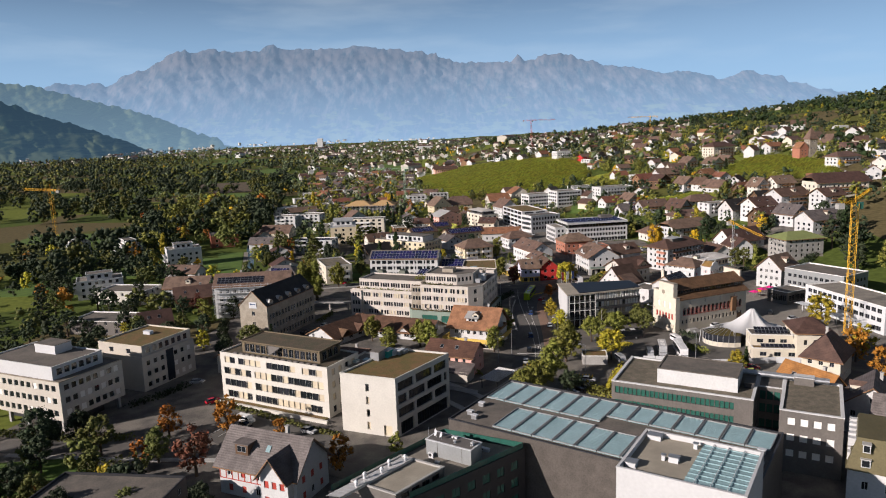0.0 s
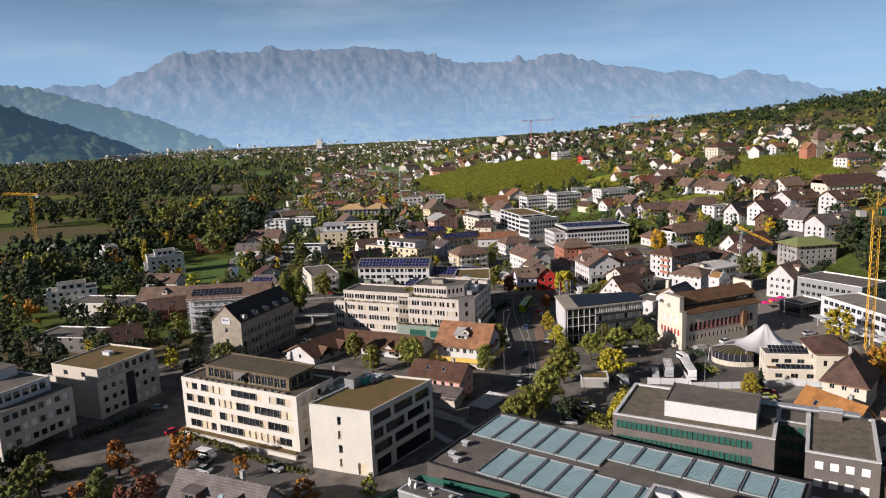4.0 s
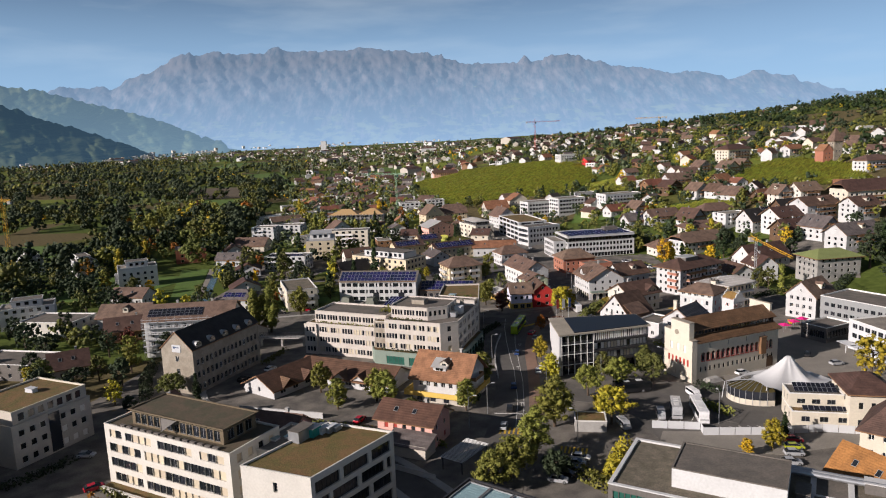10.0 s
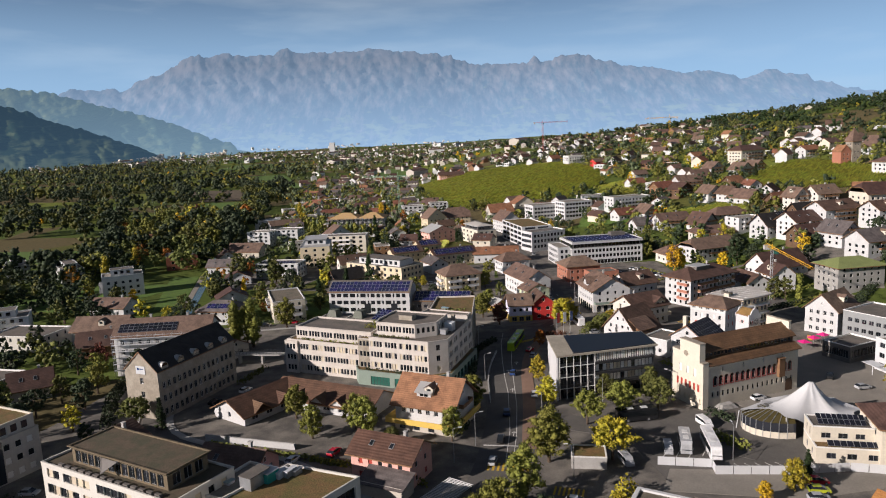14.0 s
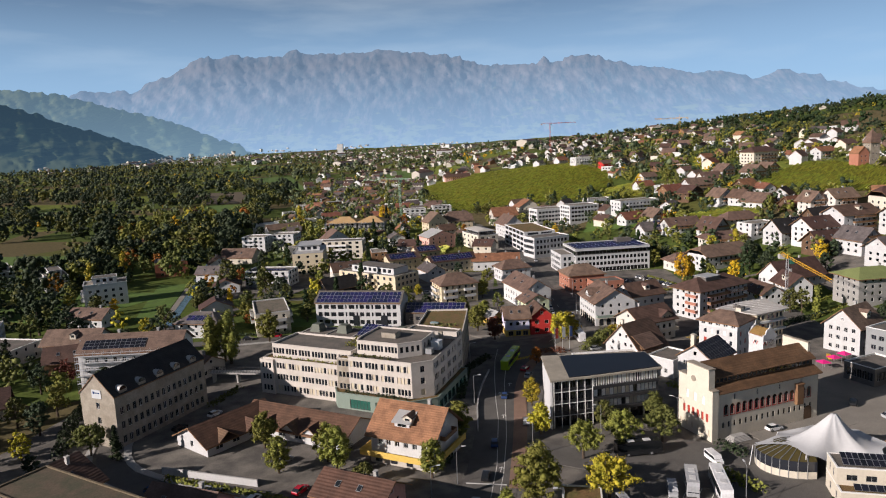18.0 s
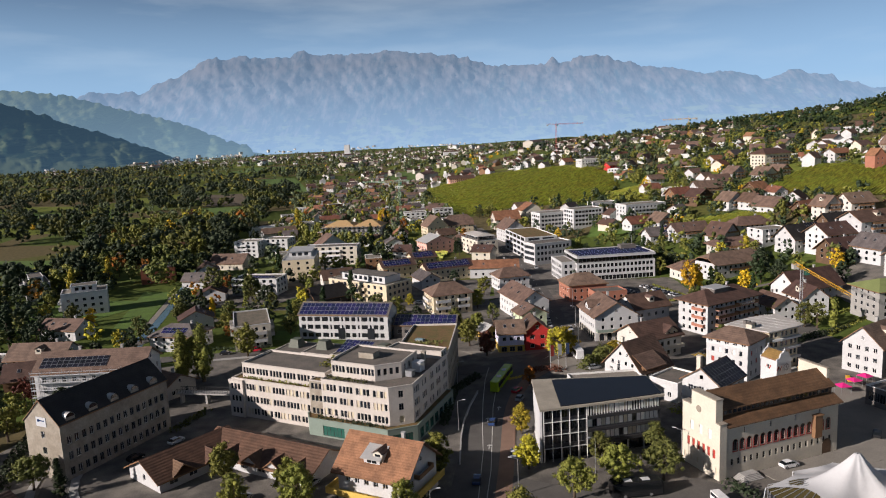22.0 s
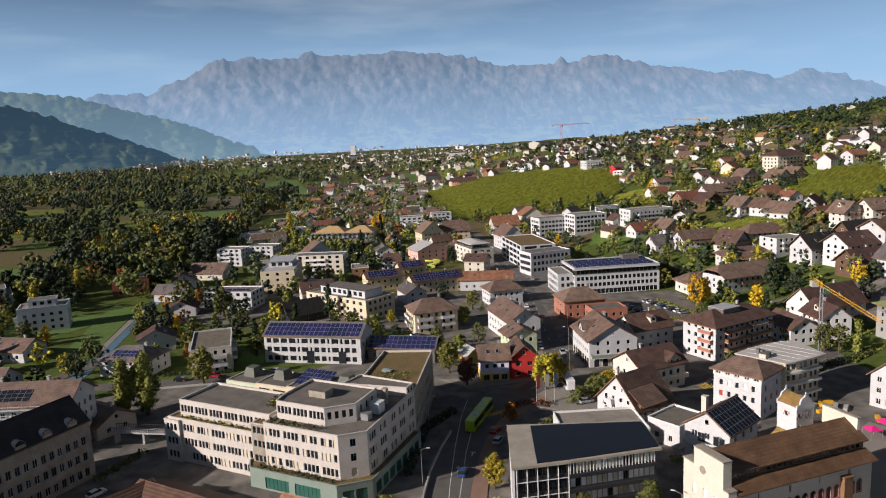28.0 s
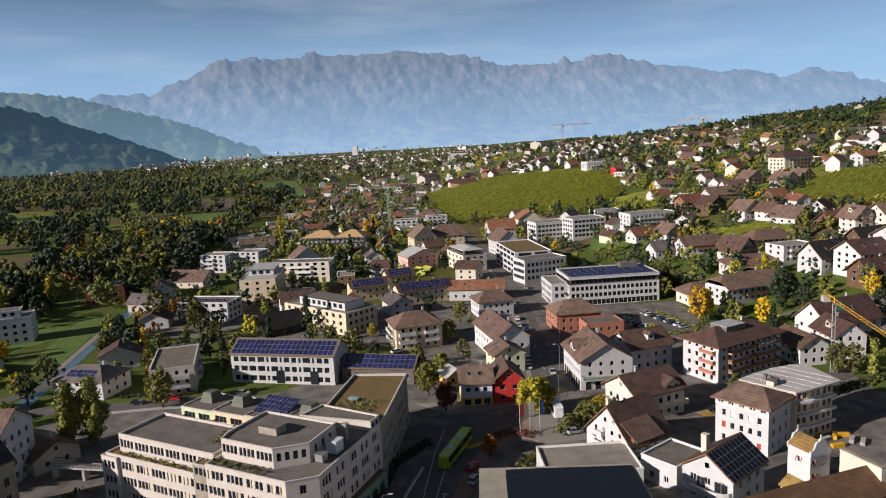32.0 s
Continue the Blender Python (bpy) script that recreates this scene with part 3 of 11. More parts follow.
def ribbon(points, width, lift, mat, name, label, category="road"):
    g, pts = Geo(), []
    pts = [Vector(p) for p in points]
    # smooth the line
    for _ in range(2):
        q = [pts[0]]
        for a, b in zip(pts, pts[1:]):
            q += [a * 0.75 + b * 0.25, a * 0.25 + b * 0.75]
        pts = q + [pts[-1]]
    left, right = [], []
    for k, p in enumerate(pts):
        d = (pts[min(k + 1, len(pts) - 1)] - pts[max(k - 1, 0)]).normalized()
        n = Vector((-d.y, d.x)) * width / 2
        left.append(p + n)
        right.append(p - n)
    def z(p):
        h = ground_z(p.x, p.y)
        return h + lift + (0.6 if h > 4 else 0)
    for k in range(len(pts) - 1):
        g.quad((*right[k], z(right[k])), (*right[k + 1], z(right[k + 1])), (*left[k + 1], z(left[k + 1])), (*left[k], z(left[k])))
        for s, o in ((right, -0.3), (left, -0.3)):
            a, b = (k, k + 1) if s is right else (k + 1, k)
            g.quad((*s[a], z(s[a]) - 0.3), (*s[b], z(s[b]) - 0.3), (*s[b], z(s[b])), (*s[a], z(s[a])))
    return tagged(new(name, g.mesh(name, mat)), label, category, kind="structure")


# paved ground of the town centre and the open patches in it
drape([(-150, 60), (110, 60), (160, 180), (178, 300), (150, 330), (112, 345), (96, 425), (84, 560), (36, 560), (38, 400), (-20, 335), (-80, 315), (-92, 235)], 0.03, M["yard"], "pavement", "worn grey paving between the town buildings", "pavement")
MAIN = [(10, 120), (16, 160), (22, 190), (27, 212), (30, 240), (32, 272), (38, 296), (50, 311), (60, 325), (62.5, 345), (61, 370), (60.5, 404), (57.7, 453), (53.5, 497), (47, 540), (40.5, 580), (28, 650), (10, 740)]
ribbon(MAIN, 13.5, 0.10, M["yard"], "pavement", "grey footways along the main road", "pavement")
ribbon(MAIN[:8], 9.6, 0.16, M["asphalt"], "road", "dark asphalt main road with lane markings")
ribbon(MAIN[7:], 7.2, 0.155, M["asphalt"], "road", "dark asphalt street lined with parked cars")
ribbon([(50, 309), (38, 306), (24, 302), (8, 312), (-14, 326), (-40, 331), (-70, 325), (-110, 322), (-170, 335)], 6.5, 0.15, M["asphalt"], "road", "asphalt side street behind the office building")
ribbon([(-110, 322), (-95, 362), (-70, 396), (-42, 394), (-14, 390), (6, 394), (30, 402), (58, 410)], 5.5, 0.14, M["asphalt"], "road", "narrow asphalt street between apartment houses")
ribbon([(62, 318), (80, 312), (98, 314), (120, 328), (146, 338), (168, 352), (196, 372), (230, 390)], 6.5, 0.13, M["asphalt"], "road", "asphalt street climbing to the hillside")
ribbon([(32, 232), (52, 222), (74, 214), (84, 206)], 9, 0.145, M["asphalt"], "road", "asphalt coach lane beside the square")
ribbon([(16, 160), (-2, 186), (-24, 207), (-44, 214), (-62, 225), (-72, 262)], 6.5, 0.14, M["asphalt"], "road", "asphalt lane with yellow parking bays")
ribbon([(-110, 158), (-72, 152), (-48, 150), (-24, 140), (2, 126)], 6.5, 0.13, M["asphalt"], "road", "asphalt access street in shade")
drape([(60, 196), (97, 194), (100, 212), (76, 232), (54, 228)], 0.07, M["asphalt"], "parking", "asphalt coach park next to the tent", "parking")
drape([(98, 387.5), (120, 389.5), (113, 420), (95, 415), (93, 404)], 0.08, M["asphalt"], "parking", "asphalt car park with rows of cars", "parking")
drape([(84, 418), (95, 415.5), (113.2, 420.2), (120.4, 391), (134, 397), (130, 430), (119.5, 437), (79, 431)], 0.09, M["yard"], "pavement", "grey paved forecourt of the long office", "pavement")
drape([(87.5, 393.5), (97.8, 388), (98, 403), (88.5, 404.5)], 0.1, M["redpave"], "pavement", "red-brown paved yard beside the car park", "pavement")
drape([(104, 224), (128, 214), (150, 262), (132, 286), (108, 262)], 0.07, M["plaza"], "square", "pale paved town square", "square")
drape([(47, 303), (60, 296), (74, 300), (72, 314), (63, 318), (52, 315)], 0.12, M["plaza"], "traffic_island", "paved traffic island with trees", "traffic island")
for poly in ([(-146, 442), (-130, 442), (-109, 362), (-122, 364)], [(-48, 345), (-38, 344), (-40, 356), (-50, 358)], [(-190, 372), (-150, 362), (-128, 420), (-180, 430)],
             [(-152, 50), (-58, 60), (-56, 116), (-74, 126), (-84, 150), (-118, 148), (-152, 160)], [(-60, 500), (-30, 492), (-22, 540), (-54, 548)], [(-32, 562), (-8, 552), (-4, 592), (-30, 600)],
             [(104, 560), (136, 540), (150, 580), (116, 600)], [(-230, 330), (-190, 330), (-186, 400), (-226, 402)]):
    drape(poly, 0.09 + 0.00012 * abs(poly[0][0] + poly[0][1] * 0.3), M["lawn"], "lawn", "bright green mown lawn", "lawn")
drape([(-48, 384), (34, 378), (38, 446), (-40, 446)], 0.05, M["yard"], "pavement", "worn paved yards between apartment houses", "pavement")
drape([(-112, 405), (-66, 398), (-46, 452), (-44, 530), (-82, 532), (-92, 470)], 0.056, M["yard"], "pavement", "paved drives between flat-roofed apartments", "pavement")
drape([(96, 352), (172, 352), (176, 385), (134, 396), (98, 392)], 0.062, M["yard"], "pavement", "paved yards behind the balconied block", "pavement")
drape([(80.6 + x * 0.9205 - y * 0.3907, 231.2 + x * 0.3907 + y * 0.9205) for x, y in ((9, -4.5), (14, -8.5), (36, -7.5), (36, -0.3), (9, -0.3))], 0.12, M["plaza"], "pavement", "pale paved terrace before the town hall", "pavement")
drape([(-62, 161), (-53, 171), (-28, 157), (-22, 148), (-34, 146), (-56, 155)], 0.11, M["asphalt"], "parking", "asphalt car park beside the timbered house", "parking")
drape([(58, 191), (84, 186), (104, 190), (106, 195), (62, 200)], 0.1, M["plaza"], "building_ground", "pale trampled ground inside the site fence", "building site")
drape([(24, 324), (34, 315), (44, 318), (57, 322), (57, 327), (38, 323.5)], 0.13, M["plaza"], "pavement", "pale pavement before the red house", "pavement")
drape([(118, 296), (150, 300), (182, 322), (196, 350), (176, 351), (142, 340), (116, 322)], 0.068, M["yard"], "pavement", "dusty yard round the building pit", "pavement")


def kerbside(points, off, width, lift, mat, label):
    """A raised footway beside a street, off metres to its left."""
    out = []
    for k, p in enumerate(points):
        a, b = Vector(points[max(k - 1, 0)]), Vector(points[min(k + 1, len(points) - 1)])
        d = (b - a).normalized()
        out.append((p[0] - d.y * off, p[1] + d.x * off))
    ribbon(out, width, lift, mat, "footway", label, "pavement")


kerbside(MAIN[3:8], -6.3, 3.4, 0.17, M["redpave"], "reddish block paving along the main road")
LANE = [(8, 172), (-2, 186), (-24, 207), (-44, 214), (-62, 225), (-70, 250)]
for off in (-4.4, 4.4):
    kerbside(LANE, off, 1.8, 0.21, M["concrete"], "pale concrete footway along the parking lane")
kerbside([(-104, 157), (-72, 152), (-48, 150.5), (-26, 141)], -4.4, 1.6, 0.2, M["concrete"], "pale concrete footway along the access street")
kerbside([(24, 302.5), (8, 312), (-14, 326), (-40, 331), (-70, 325)], 4.4, 1.8, 0.2, M["concrete"], "pale concrete footway along the side street")
kerbside(MAIN[8:15], 4.9, 1.6, 0.22, M["plaza"], "pale paved footway along the street")
drape([(140, 352.5), (178, 352.5), (216, 372), (206, 402), (150, 402)], 0.075, M["yard"], "pavement", "paved yards and drives below the slope", "pavement")
# the vineyards: one sheet of soil and grass each, with rows of vines
VINES = [[(-58, 1080), (-24, 922), (18, 748), (70, 735), (115, 682), (158, 716), (168, 800), (160, 870), (141, 957), (104, 1029), (37, 1115)], [(232, 556), (237, 590), (262, 612), (287, 622), (298, 600), (303, 545), (276, 455), (256, 515), (238, 530)],
         [(158, 508), (186, 500), (206, 508), (196, 532), (168, 540)], [(-12, 520), (8, 512), (14, 560), (-6, 566)], [(138, 655), (165, 640), (170, 700), (148, 700)]]
VINESOIL = surface("vineyard_grass", (0.26, 0.28, 0.06), 0.95, 0.2, 6.0, 0.5, 0.4, tint=(0.22, 0.21, 0.055))
VINELEAF = surface("vine_leaves", (0.31, 0.36, 0.05), 0.7, 0.3, 9.0, 0.4, 0.0, tint=(0.34, 0.31, 0.045), per_island=0.4)


def in_poly(x, y, poly):
    inside, j = False, len(poly) - 1
    for i in range(len(poly)):
        (xi, yi), (xj, yj) = poly[i], poly[j]
        if (yi > y) != (yj > y) and x < (xj - xi) * (y - yi) / (yj - yi) + xi:
            inside = not inside
        j = i
    return inside


def vineyard(poly, angle, gap):
    drape(poly, 0.1, VINESOIL, "vineyard_ground", "green vineyard slope between the houses", "vineyard", step=20)
    g, rng = Geo(), random.Random(5)
    cx, cy = sum(p[0] for p in poly) / len(poly), sum(p[1] for p in poly) / len(poly)
    e, n = Vector((math.cos(angle), math.sin(angle))), Vector((-math.sin(angle), math.cos(angle)))
    for k in range(-130, 131):
        for j in range(-90, 91):
            p = Vector((cx, cy)) + n * k * gap + e * j * 4.0
            if not in_poly(p.x, p.y, poly):
                continue
            h = ground_z(p.x, p.y) + 0.5
            w, t = rng.uniform(0.45, 0.75), rng.uniform(1.3, 1.8)
            a, b = p - e * 2.05, p + e * 2.05
            ha, hb = ground_z(a.x, a.y) + 0.5, ground_z(b.x, b.y) + 0.5
            q = n * w
            g.quad((a.x - q.x, a.y - q.y, ha), (b.x - q.x, b.y - q.y, hb), (b.x - q.x * 0.4, b.y - q.y * 0.4, hb + t), (a.x - q.x * 0.4, a.y - q.y * 0.4, ha + t))
            g.quad((b.x + q.x, b.y + q.y, hb), (a.x + q.x, a.y + q.y, ha), (a.x + q.x * 0.4, a.y + q.y * 0.4, ha + t), (b.x + q.x * 0.4, b.y + q.y * 0.4, hb + t))
            g.quad((a.x - q.x * 0.4, a.y - q.y * 0.4, ha + t), (b.x - q.x * 0.4, b.y - q.y * 0.4, hb + t), (b.x + q.x * 0.4, b.y + q.y * 0.4, hb + t), (a.x + q.x * 0.4, a.y + q.y * 0.4, ha + t))
    tagged(new("vine_rows", g.mesh("vine_rows", VINELEAF)), "rows of yellow-green vines on the slope", "vines", kind="stuff")


for poly, angle, gap in zip(VINES, (0.95, 0.75, 0.5, -0.6, 0.4), (3.2, 2.2, 2.4, 2.2, 2.4)):
    vineyard(poly, angle, gap)
ribbon([(22, 660), (12, 745), (-12, 840), (-32, 920), (-66, 1090), (-80, 1200)], 4, 0.3, M["concrete"], "road", "pale lane along the vineyard", "lane")
ribbon([(30, 742), (44, 800), (64, 880), (70, 960), (60, 1040)], 2.2, 0.75, M["plaza"], "footpath", "pale footpath through the vineyard", "footpath")


# ---- mountains and far hills ----
def far_rock(name, rock, wood, haze_glow, strength):
    m = bpy.data.materials.new(name)
    m.use_nodes = True
    n, l = m.node_tree.nodes, m.node_tree.links
    p = n["Principled BSDF"]
    p.inputs["Roughness"].default_value, p.inputs["Specular IOR Level"].default_value = 1.0, 0.0
    geo = n.new("ShaderNodeNewGeometry")
    a = n.new("ShaderNodeTexNoise")
    a.inputs["Scale"].default_value, a.inputs["Detail"].default_value, a.inputs["Roughness"].default_value = 0.016, 12, 0.70
    mp = n.new("ShaderNodeMapping")
    mp.inputs["Scale"].default_value = (1.5, 0.12, 0.75)
    l.new(geo.outputs["Position"], mp.inputs[0])
    l.new(mp.outputs[0], a.inputs["Vector"])
    sep = n.new("ShaderNodeSeparateXYZ")
    l.new(geo.outputs["Position"], sep.inputs[0])
    hgt = n.new("ShaderNodeMapRange")
    hgt.inputs[1].default_value, hgt.inputs[2].default_value, hgt.inputs[3].default_value, hgt.inputs[4].default_value = 60, 560, -0.11, 0.10
    l.new(sep.outputs[2], hgt.inputs[0])
    s = n.new("ShaderNodeMath")
    l.new(a.outputs[0], s.inputs[0])
    l.new(hgt.outputs[0], s.inputs[1])
    ramp = n.new("ShaderNodeValToRGB")
    ramp.color_ramp.elements[0].position, ramp.color_ramp.elements[1].position = 0.42, 0.62
    ramp.color_ramp.elements[0].color, ramp.color_ramp.elements[1].color = (*wood, 1), (*rock, 1)
    l.new(s.outputs[0], ramp.inputs[0])
    # pale meadows scattered over the lower slopes
    patch = n.new("ShaderNodeTexNoise")
    patch.inputs["Scale"].default_value, patch.inputs["Detail"].default_value, patch.inputs["Roughness"].default_value = 0.011, 8, 0.62
    pm = n.new("ShaderNodeMapping")
    pm.inputs["Scale"].default_value = (1.0, 0.2, 2.6)
    l.new(geo.outputs["Position"], pm.inputs[0])
    l.new(pm.outputs[0], patch.inputs["Vector"])
    lows = n.new("ShaderNodeMapRange")
    lows.inputs[1].default_value, lows.inputs[2].default_value, lows.inputs[3].default_value, lows.inputs[4].default_value = 60, 330, 0.10, -0.12
    l.new(sep.outputs[2], lows.inputs[0])
    ps = n.new("ShaderNodeMath")
    l.new(patch.outputs[0], ps.inputs[0])
    l.new(lows.outputs[0], ps.inputs[1])
    pr = n.new("ShaderNodeValToRGB")
    pr.color_ramp.elements[0].position, pr.color_ramp.elements[1].position = 0.54, 0.62
    l.new(ps.outputs[0], pr.inputs[0])
    meadow = n.new("ShaderNodeMix")
    meadow.data_type = "RGBA"
    meadow.inputs[7].default_value = (0.060, 0.075, 0.040, 1)
    l.new(pr.outputs[0], meadow.inputs[0])
    l.new(ramp.outputs[0], meadow.inputs[6])
    l.new(meadow.outputs[2], p.inputs["Base Color"])
    # blue haze put into the emission, full at the foot and weaker higher up
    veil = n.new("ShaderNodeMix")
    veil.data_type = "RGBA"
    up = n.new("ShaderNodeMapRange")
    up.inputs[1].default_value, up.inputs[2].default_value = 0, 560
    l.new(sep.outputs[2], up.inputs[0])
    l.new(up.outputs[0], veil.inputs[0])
    veil.inputs[6].default_value, veil.inputs[7].default_value = (*haze_glow, 1), (*(c * strength for c in haze_glow), 1)
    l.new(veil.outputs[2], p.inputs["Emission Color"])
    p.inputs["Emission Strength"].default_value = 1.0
    return m


from mathutils.bvhtree import BVHTree

SLOPES = []


def skyline(knots, bear):
    """Height of the crest in degrees at one bearing."""
    for (p, h), (q, k) in zip(knots, knots[1:]):
        if p <= bear <= q:
            f = (bear - p) / (q - p)
            return h + (k - h) * (f * f * (3 - 2 * f) * 0.5 + f * 0.5)
    return knots[-1][1]


def massif(name, label, knots, near, far, base, material, rough, seed, gully=0.5, ragged=0.2):
    """A mountain chain round the valley. knots: (bearing in degrees from straight ahead, skyline in degrees above level)."""
    noise.seed_set(seed)
    b0, b1 = knots[0][0], knots[-1][0]
    span = [b for b in (b0 + 2.5 * k for k in range(100)) if b < min(b1, -36)] if b0 < -36 else []
    lo, hi = max(b0, -36), min(b1, 36)
    fine_n = int((hi - lo) / 0.16)
    span += [lo + (hi - lo) * k / fine_n for k in range(fine_n)] + [b for b in (hi + 2.5 * k for k in range(100)) if b < b1] + [b1]
    nb, nr = len(span) - 1, 60
    verts, faces = [], []
    for i in range(nb + 1):
        bear = span[i]
        sky_deg = sum(skyline(knots, max(b0, min(b1, bear + o))) for o in (-2.0, -1.3, -0.7, 0.0, 0.7, 1.3, 2.0)) / 7
        tall = 71 + far * math.tan(radians(sky_deg))
        crest = 71 + far * math.tan(radians(skyline(knots, bear))) - tall
        crest += far * math.tan(radians(noise.fractal((bear * 1.9, 0, seed), 0.65, 2.1, 5) * ragged * rough))
        for j in range(nr + 1):
            q = j / nr * 1.06
            if q <= 1.0:
                u = q ** 0.5
                lift = sky_deg * q
                crag = noise.fractal((bear * 0.62 + lift * 0.35, lift * 0.95, seed), 0.75, 2.1, 7)
                ribs = abs(noise.noise((bear * 0.30 - lift * 0.42 + crag * 0.8, lift * 0.34 + bear * 0.09, seed + 9)))
                # cliffs above, smoother wooded slopes below
                cliff = 0.3 + 0.7 * max(0.0, min(1.0, (q - 0.38) / 0.3)) if gully < 0.5 else 1.0
                spur = noise.noise((bear * 0.11 + lift * 0.1, lift * 0.12, seed + 4)) * 190 * (1.0 - 0.6 * q)
                d = near + (far - near) * u + (crag * 52 * cliff - ribs * gully * 150 * cliff - spur) * rough * math.sin(math.pi * min(1.0, q)) ** 0.5
                z = base + (tall - base) * q + crest * q ** 5
            else:
                d = far * (1 + (q - 1) * 2)
                z = (tall + crest) * (1 - (q - 1) * 8)
            x, y = d * math.sin(radians(bear)), d * math.cos(radians(bear))
            verts.append((x, y, z))
    m = nr + 1
    for i in range(nb):
        for j in range(nr):
            faces.append((i * m + j, i * m + j + 1, (i + 1) * m + j + 1, (i + 1) * m + j))
    me = mesh_of(name, verts, [tuple(reversed(f)) for f in faces], material, smooth=True)
    tagged(new(name, me), label, "mountain", kind="structure")
    SLOPES.append(BVHTree.FromPolygons(verts, faces))


# last two arguments: haze colour the slopes emit, and its share at the top
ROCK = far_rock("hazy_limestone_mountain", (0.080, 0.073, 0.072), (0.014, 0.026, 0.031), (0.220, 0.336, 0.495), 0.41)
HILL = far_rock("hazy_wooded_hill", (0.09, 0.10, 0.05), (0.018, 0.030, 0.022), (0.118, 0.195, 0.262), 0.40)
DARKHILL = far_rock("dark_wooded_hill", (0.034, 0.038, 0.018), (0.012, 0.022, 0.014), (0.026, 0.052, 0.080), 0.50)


# ---- fields and water of the valley ----
FIELDS = [([(-300, 1180), (-235, 1180), (-360, 1560), (-450, 1560)], "lawn", "long green meadow between the woods"), ([(-120, 1330), (-60, 1330), (-90, 1600), (-180, 1600)], "lawn", "green meadow at the edge of town"), ([(-290, 805), (-222, 790), (-246, 960), (-330, 965)], "lawn", "pale green meadow between woods"), ([(-330, 985), (-268, 978), (-330, 1190), (-430, 1190)], "soil", "brown ploughed field beside the meadow"),
          ([(-640, 1900), (-470, 1890), (-420, 2150), (-640, 2160)], "lawn", "distant green meadow in the valley"), ([(-860, 2350), (-640, 2330), (-640, 2560), (-900, 2580)], "lawn", "distant green meadow in the valley"),
          ([(-330, 520), (-236, 505), (-240, 560), (-340, 575)], "lawn", "shaded meadow beside the wood"), ([(-520, 900), (-400, 880), (-420, 960), (-560, 980)], "lawn", "shaded meadow beside the wood"), ([(-215, 1050), (-160, 1040), (-180, 1130), (-240, 1140)], "soil", "brown ploughed field beside houses")]
M["soil"] = surface("ploughed_soil", (0.11, 0.085, 0.055), 0.95, 0.25, 8.0, 0.6, 0.4)
M["water"] = glossy("canal_water", (0.09, 0.16, 0.20), 0.25)
for poly, mat, label in FIELDS:
    drape(poly, 0.12, M[mat], "field", label, "field")
ribbon([(-128, 442), (-117, 400), (-107.5, 362)], 2.6, 0.14, M["plaza"], "footpath", "pale footpath beside the canal", "footpath")
ribbon([(-95, 320), (-101, 345), (-106, 366), (-112, 390), (-126, 445), (-150, 540), (-185, 668), (-202, 708), (-232, 800)], 5.0, 0.06, M["water"], "canal", "narrow pale blue canal between trees", "water")
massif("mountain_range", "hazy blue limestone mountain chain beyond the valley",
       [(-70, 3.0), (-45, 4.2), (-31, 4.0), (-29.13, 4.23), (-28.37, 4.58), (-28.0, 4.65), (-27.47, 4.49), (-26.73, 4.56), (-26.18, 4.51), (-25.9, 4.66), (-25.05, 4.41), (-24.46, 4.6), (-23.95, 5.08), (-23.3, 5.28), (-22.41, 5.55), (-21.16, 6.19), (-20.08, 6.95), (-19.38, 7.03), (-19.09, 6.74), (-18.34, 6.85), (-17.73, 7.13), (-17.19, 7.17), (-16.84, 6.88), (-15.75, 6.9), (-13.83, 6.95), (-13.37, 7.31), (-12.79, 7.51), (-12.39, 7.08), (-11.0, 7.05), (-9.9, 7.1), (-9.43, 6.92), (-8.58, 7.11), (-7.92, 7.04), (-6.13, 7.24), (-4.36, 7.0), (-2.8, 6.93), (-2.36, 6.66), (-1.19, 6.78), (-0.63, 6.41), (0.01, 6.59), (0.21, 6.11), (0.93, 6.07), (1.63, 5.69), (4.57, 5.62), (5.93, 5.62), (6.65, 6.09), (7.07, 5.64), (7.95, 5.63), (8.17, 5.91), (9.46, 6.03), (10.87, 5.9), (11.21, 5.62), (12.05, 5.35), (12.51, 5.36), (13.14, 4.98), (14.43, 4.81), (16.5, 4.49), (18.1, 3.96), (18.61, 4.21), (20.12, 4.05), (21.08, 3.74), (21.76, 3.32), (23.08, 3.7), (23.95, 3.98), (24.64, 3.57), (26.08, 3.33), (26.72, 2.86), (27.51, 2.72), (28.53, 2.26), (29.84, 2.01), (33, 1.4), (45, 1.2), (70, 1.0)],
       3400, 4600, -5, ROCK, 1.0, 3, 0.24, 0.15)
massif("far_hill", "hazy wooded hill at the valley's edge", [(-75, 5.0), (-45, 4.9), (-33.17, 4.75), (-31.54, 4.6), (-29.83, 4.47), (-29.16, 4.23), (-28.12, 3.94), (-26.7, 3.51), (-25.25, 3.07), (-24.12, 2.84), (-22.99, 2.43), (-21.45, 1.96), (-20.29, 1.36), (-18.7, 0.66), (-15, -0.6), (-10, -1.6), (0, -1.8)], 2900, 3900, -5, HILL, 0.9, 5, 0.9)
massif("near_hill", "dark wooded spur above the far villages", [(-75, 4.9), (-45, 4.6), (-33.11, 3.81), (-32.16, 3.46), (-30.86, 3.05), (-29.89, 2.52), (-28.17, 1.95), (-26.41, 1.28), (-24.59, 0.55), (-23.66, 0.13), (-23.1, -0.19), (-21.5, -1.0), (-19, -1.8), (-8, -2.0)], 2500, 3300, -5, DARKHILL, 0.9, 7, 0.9)


